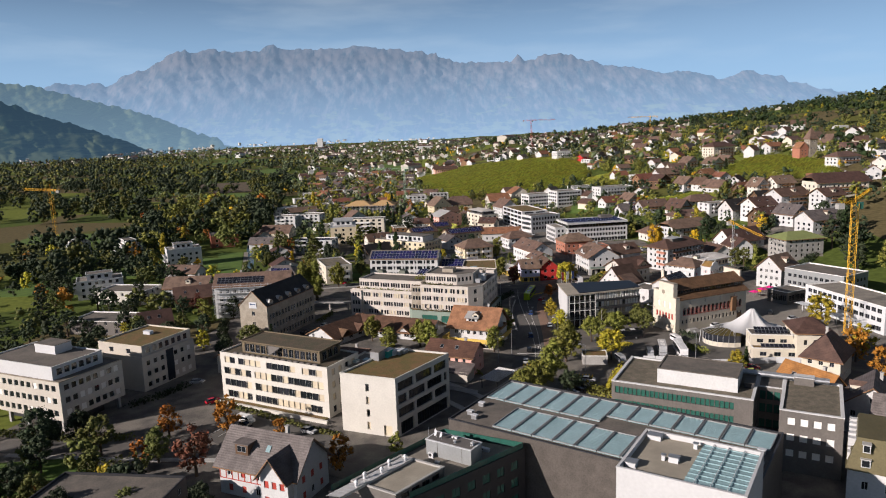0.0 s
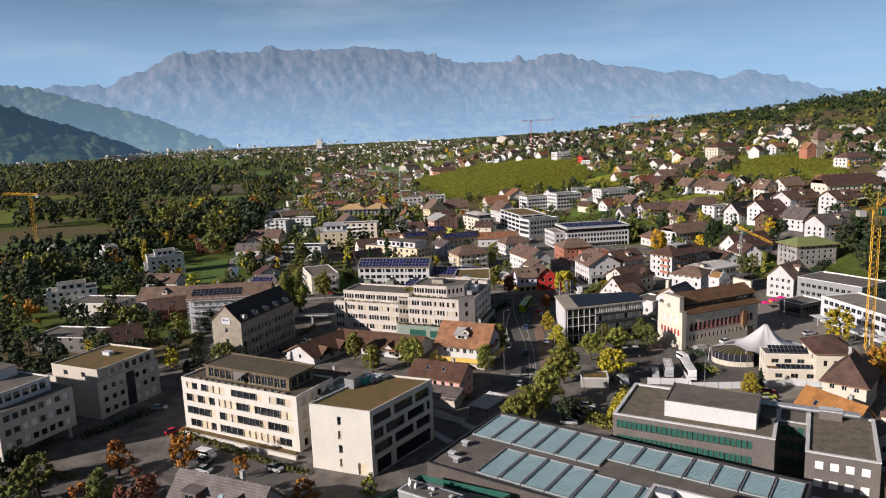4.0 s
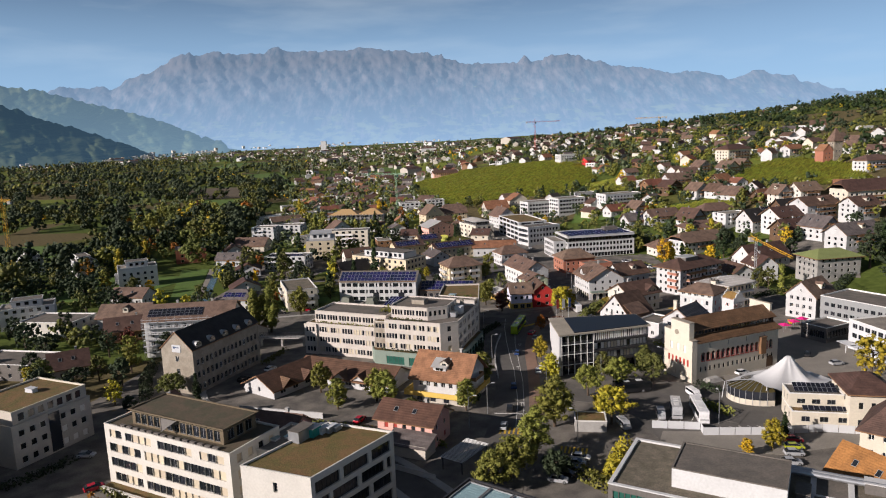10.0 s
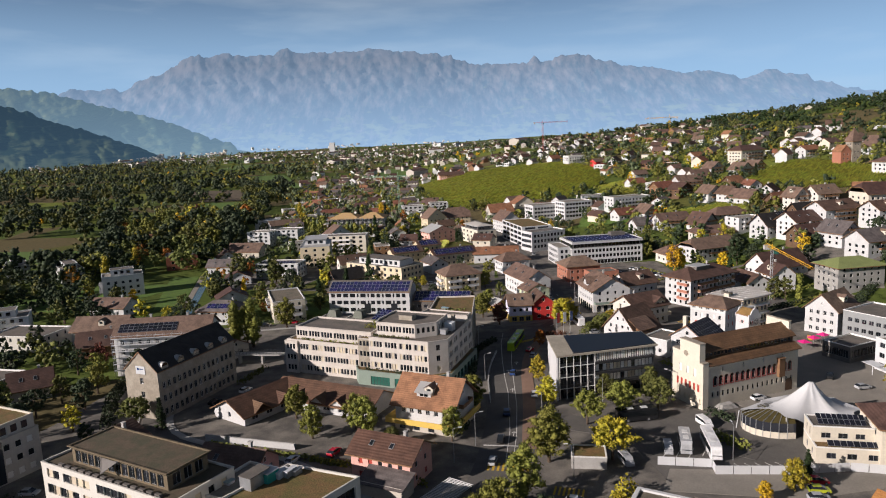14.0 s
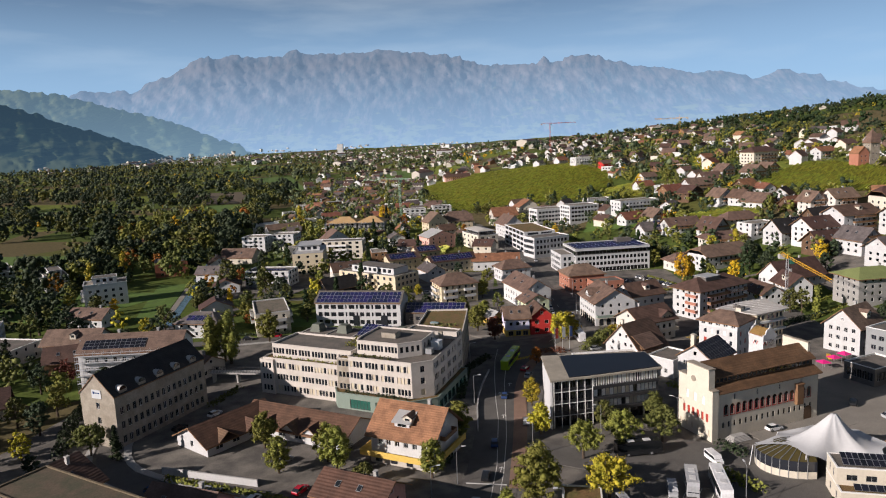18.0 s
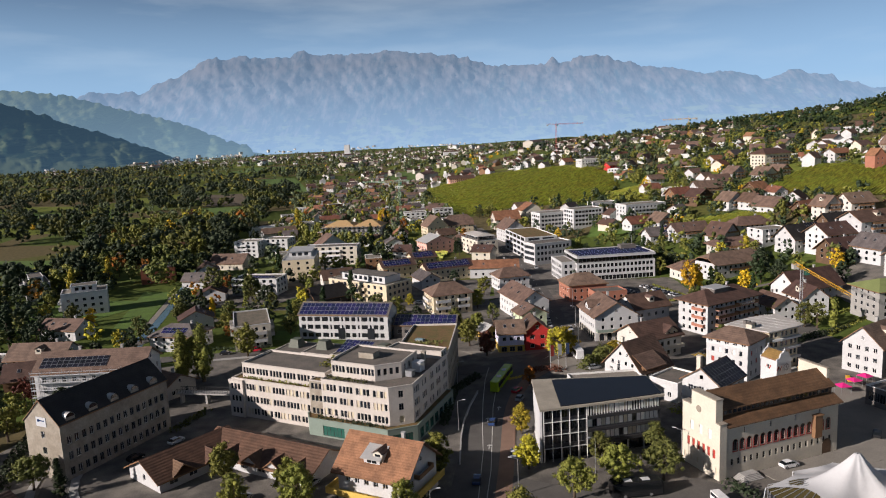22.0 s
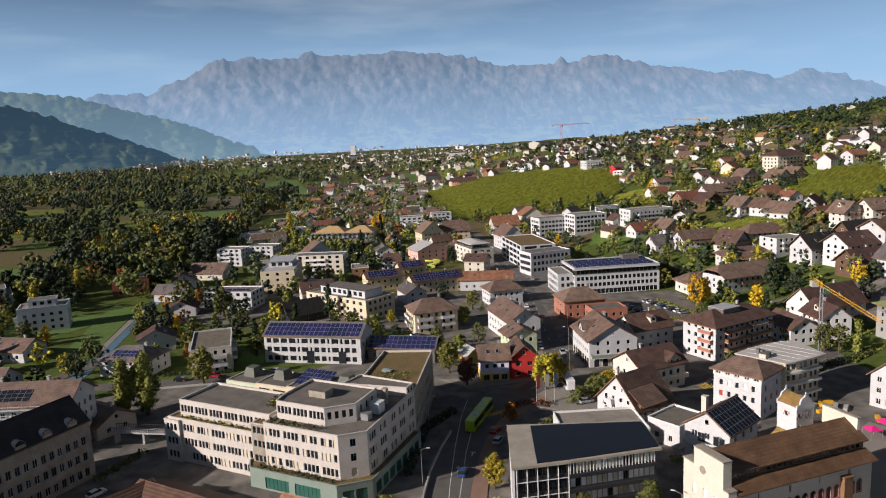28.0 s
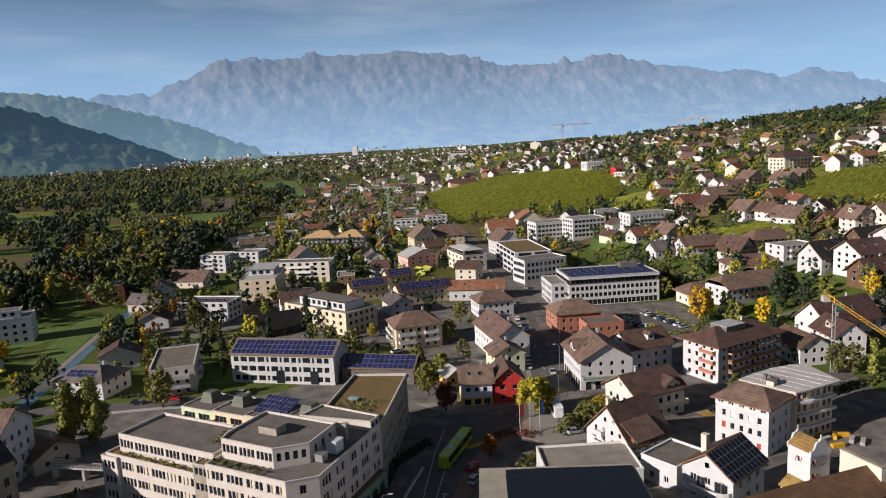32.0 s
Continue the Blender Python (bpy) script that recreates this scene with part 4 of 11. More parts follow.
# ---- trees ----
def ico(level):
    """Unit sphere of 20 or 80 triangles as arrays."""
    bm = bmesh.new()
    bmesh.ops.create_icosphere(bm, subdivisions=level, radius=1.0)
    v = np.array([x.co[:] for x in bm.verts])
    f = np.array([[x.index for x in p.verts] for p in bm.faces])
    bm.free()
    return v, f


ICO = {1: ico(1), 2: ico(2)}


def quads_mesh(name, centres, normals, sizes, mat, rng, lumps=None, level=1):
    """Many small tilted leaf clumps as one mesh, over uneven lumps: (centres, radii as n by 3)."""
    n = len(centres)
    nn = normals + rng.normal(size=(n, 3)) * 0.62
    nn /= np.linalg.norm(nn, axis=1)[:, None]
    t = np.cross(nn, rng.normal(size=(n, 3)))
    t /= np.linalg.norm(t, axis=1)[:, None]
    b = np.cross(nn, t)
    s = sizes[:, None]
    co = np.stack([centres - t * s - b * s * 0.6, centres + t * s * 0.7 - b * s, centres + t * s + b * s * 0.6, centres - t * s * 0.7 + b * s], 1).reshape(-1, 3)
    loops, starts, soft = np.arange(4 * n), np.arange(0, 4 * n, 4), np.zeros(n, bool)
    if lumps is not None:
        c, r = lumps
        v, f = ICO[level]
        k = len(c)
        jig = rng.uniform(0.55, 1.05, size=(k, len(v), 1))
        lv = (c[:, None, :] + v[None] * r[:, None, :] * jig).reshape(-1, 3)
        lf = (f[None] + (np.arange(k) * len(v))[:, None, None]).reshape(-1, 3) + 4 * n
        co = np.concatenate([co, lv])
        starts = np.concatenate([starts, 4 * n + np.arange(0, 3 * len(lf), 3)])
        loops = np.concatenate([loops, lf.ravel()])
        soft = np.concatenate([soft, np.ones(len(lf), bool)])
    me = bpy.data.meshes.new(name)
    me.vertices.add(len(co))
    me.vertices.foreach_set("co", co.ravel())
    me.loops.add(len(loops))
    me.loops.foreach_set("vertex_index", loops)
    me.polygons.add(len(starts))
    me.polygons.foreach_set("loop_start", starts)
    me.polygons.foreach_set("use_smooth", soft)
    me.materials.append(mat)
    me.update(calc_edges=True)
    return me


def crown_points(rng, shape, blobs, per, height):
    """Leaf clumps on lumps that make up a crown, for a tree of that height."""
    cs, ns, lc, lr = [], [], [], []
    for _ in range(blobs):
        if shape == "conifer":
            f = rng.uniform(0.02, 1) ** 0.8
            a = rng.uniform(0, 6.283)
            rad = height * 0.17 * (1 - f) * rng.uniform(0.4, 1.0)
            c = np.array([math.cos(a) * rad, math.sin(a) * rad, height * (0.1 + 0.88 * f)])
            br = height * (0.03 + 0.065 * (1 - f))
            sq = np.array([1, 1, 0.7])
        elif shape == "poplar":
            f = rng.uniform(0, 1)
            a = rng.uniform(0, 6.283)
            rad = height * 0.10 * math.sin(math.pi * min(0.97, 0.15 + f * 0.82)) * rng.uniform(0.3, 1)
            c = np.array([math.cos(a) * rad, math.sin(a) * rad, height * (0.14 + 0.82 * f)])
            br = height * 0.075
            sq = np.array([1, 1, 1.3])
        else:
            # boughs fill an egg that is widest below its middle
            v = rng.normal(size=3)
            v /= np.linalg.norm(v)
            k = rng.uniform(0.2, 1.0) ** 0.45
            wide, tall, mid = (0.29, 0.41, 0.54) if shape == "round" else (0.40, 0.30, 0.55)
            f = v[2] * k
            girth = wide * (1.0 - 0.28 * f)
            bend = 1.0 + 0.16 * math.sin(3 * math.atan2(v[1], v[0]) + blobs + per)
            c = np.array([v[0] * k * height * girth * bend, v[1] * k * height * girth * bend, height * (mid + f * tall)])
            br = height * rng.uniform(0.04, 0.085)
            sq = np.array([1, 1, 0.8])
        d = rng.normal(size=(per, 3))
        d /= np.linalg.norm(d, axis=1)[:, None]
        cs.append(c + d * br * sq * rng.uniform(0.8, 1.55, size=(per, 1)))
        ns.append(d)
        lc.append(c)
        lr.append(br * sq)
    return np.concatenate(cs), np.concatenate(ns), (np.array(lc), np.array(lr))


def trunk_mesh(rng, height, shape):
    g = Geo()
    r = height * 0.022 + 0.05
    top = height * (0.9 if shape in ("conifer", "poplar") else 0.55)
    p = [Vector((0, 0, -0.3)), Vector((rng.uniform(-0.1, 0.1), rng.uniform(-0.1, 0.1), top * 0.5)), Vector((rng.uniform(-0.3, 0.3), rng.uniform(-0.3, 0.3), top))]
    g.tube(p[0], p[1], r * 1.25, r * 0.85)
    g.tube(p[1], p[2], r * 0.85, r * 0.35)
    if shape not in ("conifer", "poplar"):
        for k in range(6):
            a = k * 1.05 + rng.uniform(-0.3, 0.3)
            s = p[1].lerp(p[2], rng.uniform(0.0, 0.8))
            e = s + Vector((math.cos(a) * height * 0.2, math.sin(a) * height * 0.2, height * rng.uniform(0.1, 0.25)))
            g.tube(s, e, r * 0.45, r * 0.12, 5)
    return g.mesh("trunk", M["bark"])


TREES = {}
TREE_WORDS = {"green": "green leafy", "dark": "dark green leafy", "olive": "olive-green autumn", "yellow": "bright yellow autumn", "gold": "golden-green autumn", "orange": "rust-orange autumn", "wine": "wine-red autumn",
              "conifer": "dark green conifer", "haze_green": "haze-tinted grey-green leafy"}


def tree(x, y, height, leaf="green", shape="round", where="growing between the buildings", rich=1):
    key = (leaf, shape, rich, int(abs(x * 3 + y * 7)) % 3)
    if key not in TREES:
        rng = np.random.default_rng(len(TREES) * 13 + 5)
        base = 10.0
        blobs, per = {"conifer": (56, 40), "poplar": (40, 56)}.get(shape, (95, 40))
        if rich == 0:
            blobs, per = (48, 16) if shape in ("round", "wide") else (int(blobs * 0.7), 18)
        cs, ns, lumps = crown_points(rng, shape, blobs, per, base)
        size = rng.uniform(0.07, 0.16, size=len(cs)) * (1.0 if rich else 1.6)
        TREES[key] = (quads_mesh("crown", cs, ns, size, LEAF[leaf], rng, lumps), trunk_mesh(random.Random(len(TREES)), base, shape))
    crown, trunk = TREES[key]
    kind = "conifer" if shape == "conifer" else "tree"
    root = thing("conifer_tree" if kind == "conifer" else "tree", x, y, (x * 37 + y * 91) % 360, label=TREE_WORDS[leaf] + " tree " + where, category="tree", group="trees", scale=height / 10)
    add("trunk", trunk, root)
    add("crown", crown, root)
    return root


def shrub_row(points, height, leaf, name, label, width=1.2, seed=1):
    rng = np.random.default_rng(seed)
    cs, ns = [], []
    for (x0, y0), (x1, y1) in zip(points, points[1:]):
        n = int(math.hypot(x1 - x0, y1 - y0) * height * 14)
        f = rng.uniform(0, 1, n)
        d = rng.normal(size=(n, 3))
        d /= np.linalg.norm(d, axis=1)[:, None]
        d[:, 2] = np.abs(d[:, 2])
        cs.append(np.stack([x0 + (x1 - x0) * f + d[:, 0] * width, y0 + (y1 - y0) * f + d[:, 1] * width, d[:, 2] * height * rng.uniform(0.5, 1, n)], 1))
        ns.append(d)
    c, n = np.concatenate(cs), np.concatenate(ns)
    c[:, 2] += [ground_z(p[0], p[1]) for p in c]
    tagged(new(name, quads_mesh(name, c, n, rng.uniform(0.15, 0.35, len(c)), LEAF[leaf], rng)), label, "hedge", kind="stuff")


def woods(name, label, spots, leaf, seed, clumps=42):
    """Distant trees, nobody could count them: one mesh. spots: (x, y, height)."""
    rng = np.random.default_rng(seed)
    cs, ns, ss, lc, lr = [], [], [], [], []
    lumps = 20 if clumps > 80 else 11 if clumps > 38 else 7 if clumps > 22 else 4
    clumps = int(clumps * 1.3)
    for x, y, h in spots:
        foot = np.array([x, y, ground_z(x, y)])
        tall = rng.uniform(0.36, 0.5)
        v = rng.normal(size=(lumps, 3))
        v /= np.linalg.norm(v, axis=1)[:, None]
        v *= rng.uniform(0.35, 1.0, size=(lumps, 1)) ** 0.5
        c = v * np.array([h * 0.32, h * 0.32, h * tall * 0.85]) + foot + np.array([0, 0, h * 0.5])
        r = np.stack([rng.uniform(0.55, 1.0, lumps) * h * 0.42 / lumps ** 0.42] * 3, 1) * np.array([1, 1, 0.9])
        lc.append(c)
        lr.append(r)
        k = rng.integers(0, lumps, clumps)
        d = rng.normal(size=(clumps, 3))
        d /= np.linalg.norm(d, axis=1)[:, None]
        cs.append(c[k] + d * r[k] * rng.uniform(0.8, 1.45, size=(clumps, 1)))
        ns.append(d)
        ss.append(rng.uniform(0.026, 0.052, clumps) * h * (0.68 if clumps > 100 else 0.95))
    crowns = (np.concatenate(lc), np.concatenate(lr))
    tagged(new(name, quads_mesh(name, np.concatenate(cs), np.concatenate(ns), np.concatenate(ss), LEAF[leaf], rng, crowns)), label, "trees", kind="stuff")


# ---- the town: main buildings ----
FLOOR = 3.2


def sills(n, first=0.9, step=FLOOR):
    return [first + step * k for k in range(n)]


ROOFWIN = []


def roof_window(root, L, W, h, rise, axis, x, y):
    """One or two windows lying in the roof slope, or a small dormer."""
    if not ROOFWIN:
        g = Geo()
        g.box(-0.5, 0.5, -0.7, 0.7, 0.1, 0.22)
        g.quad((-0.42, -0.62, 0.225), (0.42, -0.62, 0.225), (0.42, 0.62, 0.225), (-0.42, 0.62, 0.225), mat=1)
        ROOFWIN.append(g.mesh("roof_window", [M["greyframe"], M["glass"]]))
        d = Geo()
        d.box(-1.1, 1.1, -1.2, 1.6, -0.6, 1.1)
        d.quad((-1.4, -1.5, 1.05), (0, -1.5, 1.9), (0, 2.2, 1.9), (-1.4, 2.2, 1.05), mat=1)
        d.quad((0, -1.5, 1.9), (1.4, -1.5, 1.05), (1.4, 2.2, 1.05), (0, 2.2, 1.9), mat=1)
        d.quad((-1.1, -1.2, 1.1), (1.1, -1.2, 1.1), (0, -1.2, 1.85))
        d.quad((-0.6, -1.215, 0.1), (0.6, -1.215, 0.1), (0.6, -1.215, 0.95), (-0.6, -1.215, 0.95), mat=2)
        ROOFWIN.append(d.mesh("dormer", [M["ivory"], M["tile_brown"], M["glass"]]))
    run = W if axis == "x" else L
    long = L if axis == "x" else W
    tilt = math.degrees(math.atan2(rise, run / 2))
    turn = 0 if axis == "x" else (-90 if x > 40 else 90)
    pick = int(abs(x * 5 + y * 3)) % 3
    if pick == 0 and rise > 3.4:
        add("dormer", ROOFWIN[1], root, pose(0, 0, 0, 0, 0, turn) @ pose(long * 0.05, -run * 0.27, h + rise * 0.46))
    else:
        for s in (-0.22, 0.12)[: pick + 1]:
            add("roof_window", ROOFWIN[0], root, pose(0, 0, 0, 0, 0, turn) @ pose(long * s, -run * 0.26, h + rise * 0.48) @ pose(0, 0, 0, tilt))


def house(name, label, x, y, rot, L, W, h, wall, roof="gable", mat="tile_brown", rise=3.5, axis="x", cols=(4, 3, 4, 3), win=(1.1, 1.4), floors=2, first=1.0, over=0.8, hip=0.0, half=0.0,
          category="house", group="", fine=False, style="plain", deck="gravel", coping="frame", chim=1, step=3.0, parapet=0.4, attic=True, z=None, styles=None):
    """One building over a rectangle: walls with windows, a roof, chimneys."""
    root = thing(name, x, y, rot, z, label, category, group)
    poly = rect(L, W)
    cols = (cols[0], cols[1], 0 if y > 175 else cols[2], cols[3])
    op = {}
    for k in range(4):
        length = L if k % 2 == 0 else W
        op[k] = row(length, cols[k], win[0], win[1], sills(floors, first, step), margin=min(1.2, length * 0.08))
    z0 = -3.0 if root.matrix_world.translation.z > 0.3 else -0.3
    shell(root, poly, z0, h, M[wall], op, style, fine, (axis, rise) if roof == "gable" and hip == 0 else None, styles=styles)
    if roof == "gable":
        pitched_roof(root, L, W, h, rise, M[mat], axis, over, hip, half=half)
        if attic and hip == 0:
            m0 = window_meshes(min(1.0, win[0]), 1.2, "plain")[2]
            for s in (-1, 1):
                if axis == "x":
                    add("window", m0, root, pose(s * (L / 2 + 0.01), 0, h + rise * 0.33, 0, 0, 90 * s))
                else:
                    add("window", m0, root, pose(0, s * (W / 2 + 0.01), h + rise * 0.33, 0, 0, 0 if s < 0 else 180))
        if chim and y < 520 and axis in "xy" and hip == 0 and mat != "metalroof":
            roof_window(root, L, W, h, rise, axis, x, y)
        for c in range(chim):
            cx, cy = (L * (0.22 - 0.4 * c), W * 0.1) if axis == "x" else (L * 0.1, W * (0.22 - 0.4 * c))
            chimney(root, cx, cy, h + rise * 0.4, h + rise + 0.7)
    else:
        flat_roof(root, poly, h, M[deck], M[coping], parapet)
    return root


# white-and-dark office block at the edge of the park, on pillars
def pillar_office():
    root = thing("office_block", -106.5, 178.5, -24, label="pale office block on pillars with a white penthouse, half in shade", category="office building")
    L, W = 30, 19
    p = rect(L, W)
    shell(root, p, 3.4, 13.6, M["beige"], {0: row(L, 12, 1.5, 1.6, (4.4, 7.6, 10.9)), 1: row(W, 8, 1.5, 1.6, (4.4, 7.6, 10.9)), 2: row(L, 8, 1.4, 1.6, (7.6,)), 3: row(W, 5, 1.4, 1.6, (7.6, 10.9))}, ["plain", "plain", "whiteblind"], fine=False)
    flat_roof(root, p, 13.6, M["bitumen"], M["limestone"], 0.3)
    under = Geo()
    under.quad(*((x, y, 3.4) for x, y in reversed(p)))
    add("soffit", under.mesh("soffit", M["concrete"]), root)
    for x in (-13.5, -6.8, 0, 6.8, 13.5):
        for y in (-8.3, 8.3):
            g = Geo()
            g.box(x - 0.4, x + 0.4, y - 0.4, y + 0.4, -0.3, 3.4)
            add("pillar", g.mesh("pillar", M["concrete"]), root)
    core = Geo()
    core.box(-11, 11, -5.5, 5.5, -0.3, 3.4)
    add("ground_floor", core.mesh("ground_floor", M["darkmetal"]), root)
    pent = [(-14.5, -8.4), (11.5, -8.4), (11.5, 6.5), (-14.5, 6.5)]
    shell(root, pent, 13.3, 16.8, M["whitewall"], {1: row(14.9, 6, 1.6, 1.8, (14.2,))}, name="penthouse", label="bright white penthouse wall")
    flat_roof(root, pent, 16.8, M["bitumen"], M["greyish"], 0.25)
    roof_box(root, "lift_house", -6, 2, 0, 5, 16.5, 19.0, M["whitewall"], "white lift housing", M["bitumen"])


pillar_office()


def beige_block():
    root = thing("apartment_block", -93.2, 205.0, -24, label="beige rendered apartment block with a brown planted roof", category="apartment block")
    L, W = 20, 20.5
    p = rect(L, W)
    shell(root, p, -0.3, 10.3, M["beige"], {0: row(L, 1, 0.9, 1.2, (7.6,), 3), 1: row(W, 7, 1.4, 1.5, sills(3, 1.0)), 2: row(L, 4, 1.4, 1.5, sills(3, 1.0)), 3: row(W, 5, 1.4, 1.5, sills(3, 1.0))}, ["plain", "plain", "whiteblind"])
    q = [(-8.2, -9.4), (9.4, -9.4), (9.4, 9.8), (-8.2, 9.8)]
    shell(root, q, 10.1, 13.3, M["beige"], {0: row(17.6, 2, 1.6, 1.4, (10.9,), 2), 1: row(19.2, 7, 1.6, 1.9, (10.8,))}, name="penthouse")
    flat_roof(root, p, 10.4, M["gravel"], M["beige"], 0.2)
    flat_roof(root, q, 13.5, M["sedum"], M["ivory"], 0.35, label="rust-brown planted roof")
    roof_box(root, "vent_unit", -1.5, 1.2, 1.5, 3.0, 13.1, 14.1, M["whitemetal"], "white roof ventilator", M["whitemetal"])
    shaft = Geo()
    shaft.box(9.9, 10.12, -1.2, 1.6, 0.4, 10.0)
    add("stair_window", shaft.mesh("stair_window", M["glass"]), root, label="dark glazed stairwell strip")


beige_block()


def cream_offices():
    root = thing("office_building", -43.6, 182.2, -27.7, label="cream office building with ribbon windows and a roof terrace", category="office building")
    L, W = 36.8, 14
    p = rect(L, W)
    front = []
    for k in range(4):
        z = 0.9 + 3.3 * k
        for a, b in (((2.0, 10.8), (12.0, 34.6)), ((1.2, 11.0), (12.2, 35.4)), ((1.2, 11.0), (12.2, 35.4)), ((1.6, 5.4), (6.6, 14.6), (16.6, 26.4), (28.6, 35.2)))[k]:
            n = round((b - a) / 1.95)
            front += [(a + (b - a) * j / n + 0.02, a + (b - a) * (j + 1) / n - 0.02, z, z + (1.95 if k < 3 else 1.75)) for j in range(n)]
    shell(root, p, -0.3, 13.5, M["cream"], {0: front, 1: row(W, 4, 1.4, 1.8, (0.9, 4.2, 7.5, 10.8)), 2: row(L, 9, 1.8, 1.7, (4.2, 7.5, 10.8)), 3: row(W, 4, 1.6, 1.8, (4.2, 7.5, 10.8))},
          fine=True, styles={0: ["blind", "blind", "dark", "blind", "dark", "grey"], 1: ["blind", "dark"], 2: "grey", 3: "grey"}, reveal=0.3)
    flat_roof(root, p, 13.6, M["deckbrown"], M["cream"], 0.35)
    q = [(-12.8, -4.0), (14.0, -4.0), (14.0, 5.0), (-12.8, 5.0)]
    shell(root, q, 13.2, 16.4, M["stainedwood"], {0: row(26.8, 13, 1.6, 2.3, (13.6,), 0.8), 1: row(9, 3, 1.8, 2.3, (13.6,), 0.8), 3: row(9, 3, 1.8, 2.3, (13.6,), 0.8)}, "grey", name="penthouse", label="set-back glazed penthouse")
    flat_roof(root, inset(q, -0.5), 16.7, M["deckbrown"], M["stainedwood"], 0.2)
    ridge = Geo()
    for a, b in (((-3.4, -4.4, 16.4), (-1, -6.4, 14.4)), ((1.4, -4.4, 16.4), (-1, -6.4, 14.4))):
        ridge.tube(a, b, 0.12, 0.12, 5)
    ridge.quad((-3.4, -4.5, 16.3), (-1, -6.4, 14.4), (1.4, -4.5, 16.3))
    add("canopy", ridge.mesh("canopy", M["bronzegrey"]), root)
    rng = random.Random(4)
    for k in range(14):
        u = -14 + k * 2.1
        roof_box(root, "planter", u, u + 1.4, -6.4, -5.8, 13.2, 13.8, M["bronzegrey"])
    # low bed along the front
    bed = Geo()
    bed.box(-18, 18, -9.8, -7.1, -0.3, 0.25)
    add("planted_bed", bed.mesh("planted_bed", M["sedum"]), root)
    kerb = Geo()
    kerb.box(-19, 20, -10.5, -9.8, -0.3, 0.9)
    add("garden_wall", kerb.mesh("garden_wall", M["cream"]), root)


cream_offices()


def cream_cube():
    root = thing("office_building", -12.9, 166.2, 0, label="cream cube with slit windows and a sedum roof", category="office building")
    L, W = 14.9, 22.0
    p = [(-13.3, -6.1), (0.5, -11.8), (13.3, 6.1), (-0.5, 11.8)]
    side = [(a, b, 11.2, 13.5) for a, b in ((0.9, 7.0), (7.9, 14.6), (15.5, 20.9))] + [(a, b, 7.9, 10.2) for a, b in ((0.9, 4.2), (5.0, 11.6), (12.5, 18.9), (19.7, 21.0))]
    side += [(a, b, 4.6, 6.9) for a, b in ((0.9, 7.0), (7.9, 14.6), (15.5, 20.9))] + [(1.5, 6.5, 0.1, 3.4), (8.0, 21.0, 0.1, 3.4)]
    shell(root, p, -0.3, 14.6, M["cream"], {0: [(6.9, 7.8, v, v + 1.9) for v in (1.2, 4.4, 7.6, 10.8)] + [(11.4, 13.6, 0.1, 2.8)], 1: side, 2: row(L, 4, 1.6, 1.8, (4.4, 7.6, 10.8)), 3: row(W, 6, 1.6, 1.8, (4.4, 7.6, 10.8))},
          fine=True, styles={0: ["blind", "dark"], 1: "dark", 2: "grey", 3: "grey"}, reveal=0.45)
    flat_roof(root, p, 14.8, M["sedum"], M["cream"], 0.35, label="brown-green sedum roof")
    def unit(name, x, y, w, d, z1, mat, label, lid):
        ob = roof_box(root, name, -w / 2, w / 2, -d / 2, d / 2, 14.4, z1, mat, label, lid)
        ob.matrix_local = pose(x, y, 0, 0, 0, -28)
    unit("plant_room", -4.6, 5.2, 2.6, 4.6, 16.7, M["steel"], "grey louvred plant room", M["bitumen"])
    unit("cooling_unit", -2.6, 6.6, 2.2, 2.8, 16.2, M["teal"], "turquoise cooling unit", M["steel"])
    unit("cooling_unit", -0.6, 7.6, 0.9, 2.4, 15.6, M["whitemetal"], "white cooling unit", M["whitemetal"])
    unit("cooling_unit", 0.8, 8.0, 0.9, 2.4, 15.6, M["steel"], "", M["whitemetal"])
    unit("duct", 2.0, 8.4, 0.6, 1.8, 15.3, M["steel"], "", M["steel"])


cream_cube()
# low link with skylights between the two
link = house("link_building", "low link building with a gravel roof and skylights", -22.5, 178.5, -27, 8, 13, 11.6, "cream", "flat", cols=(2, 3, 2, 3), floors=3, deck="gravel", coping="cream", category="office building", win=(1.5, 1.6))
for k in range(3):
    roof_box(link, "skylight", -2.5 + k * 2.2, -1.1 + k * 2.2, -2 + k * 2, -0.4 + k * 2, 11.2, 11.7, M["whitemetal"], "white domed skylight", M["blueglass"])


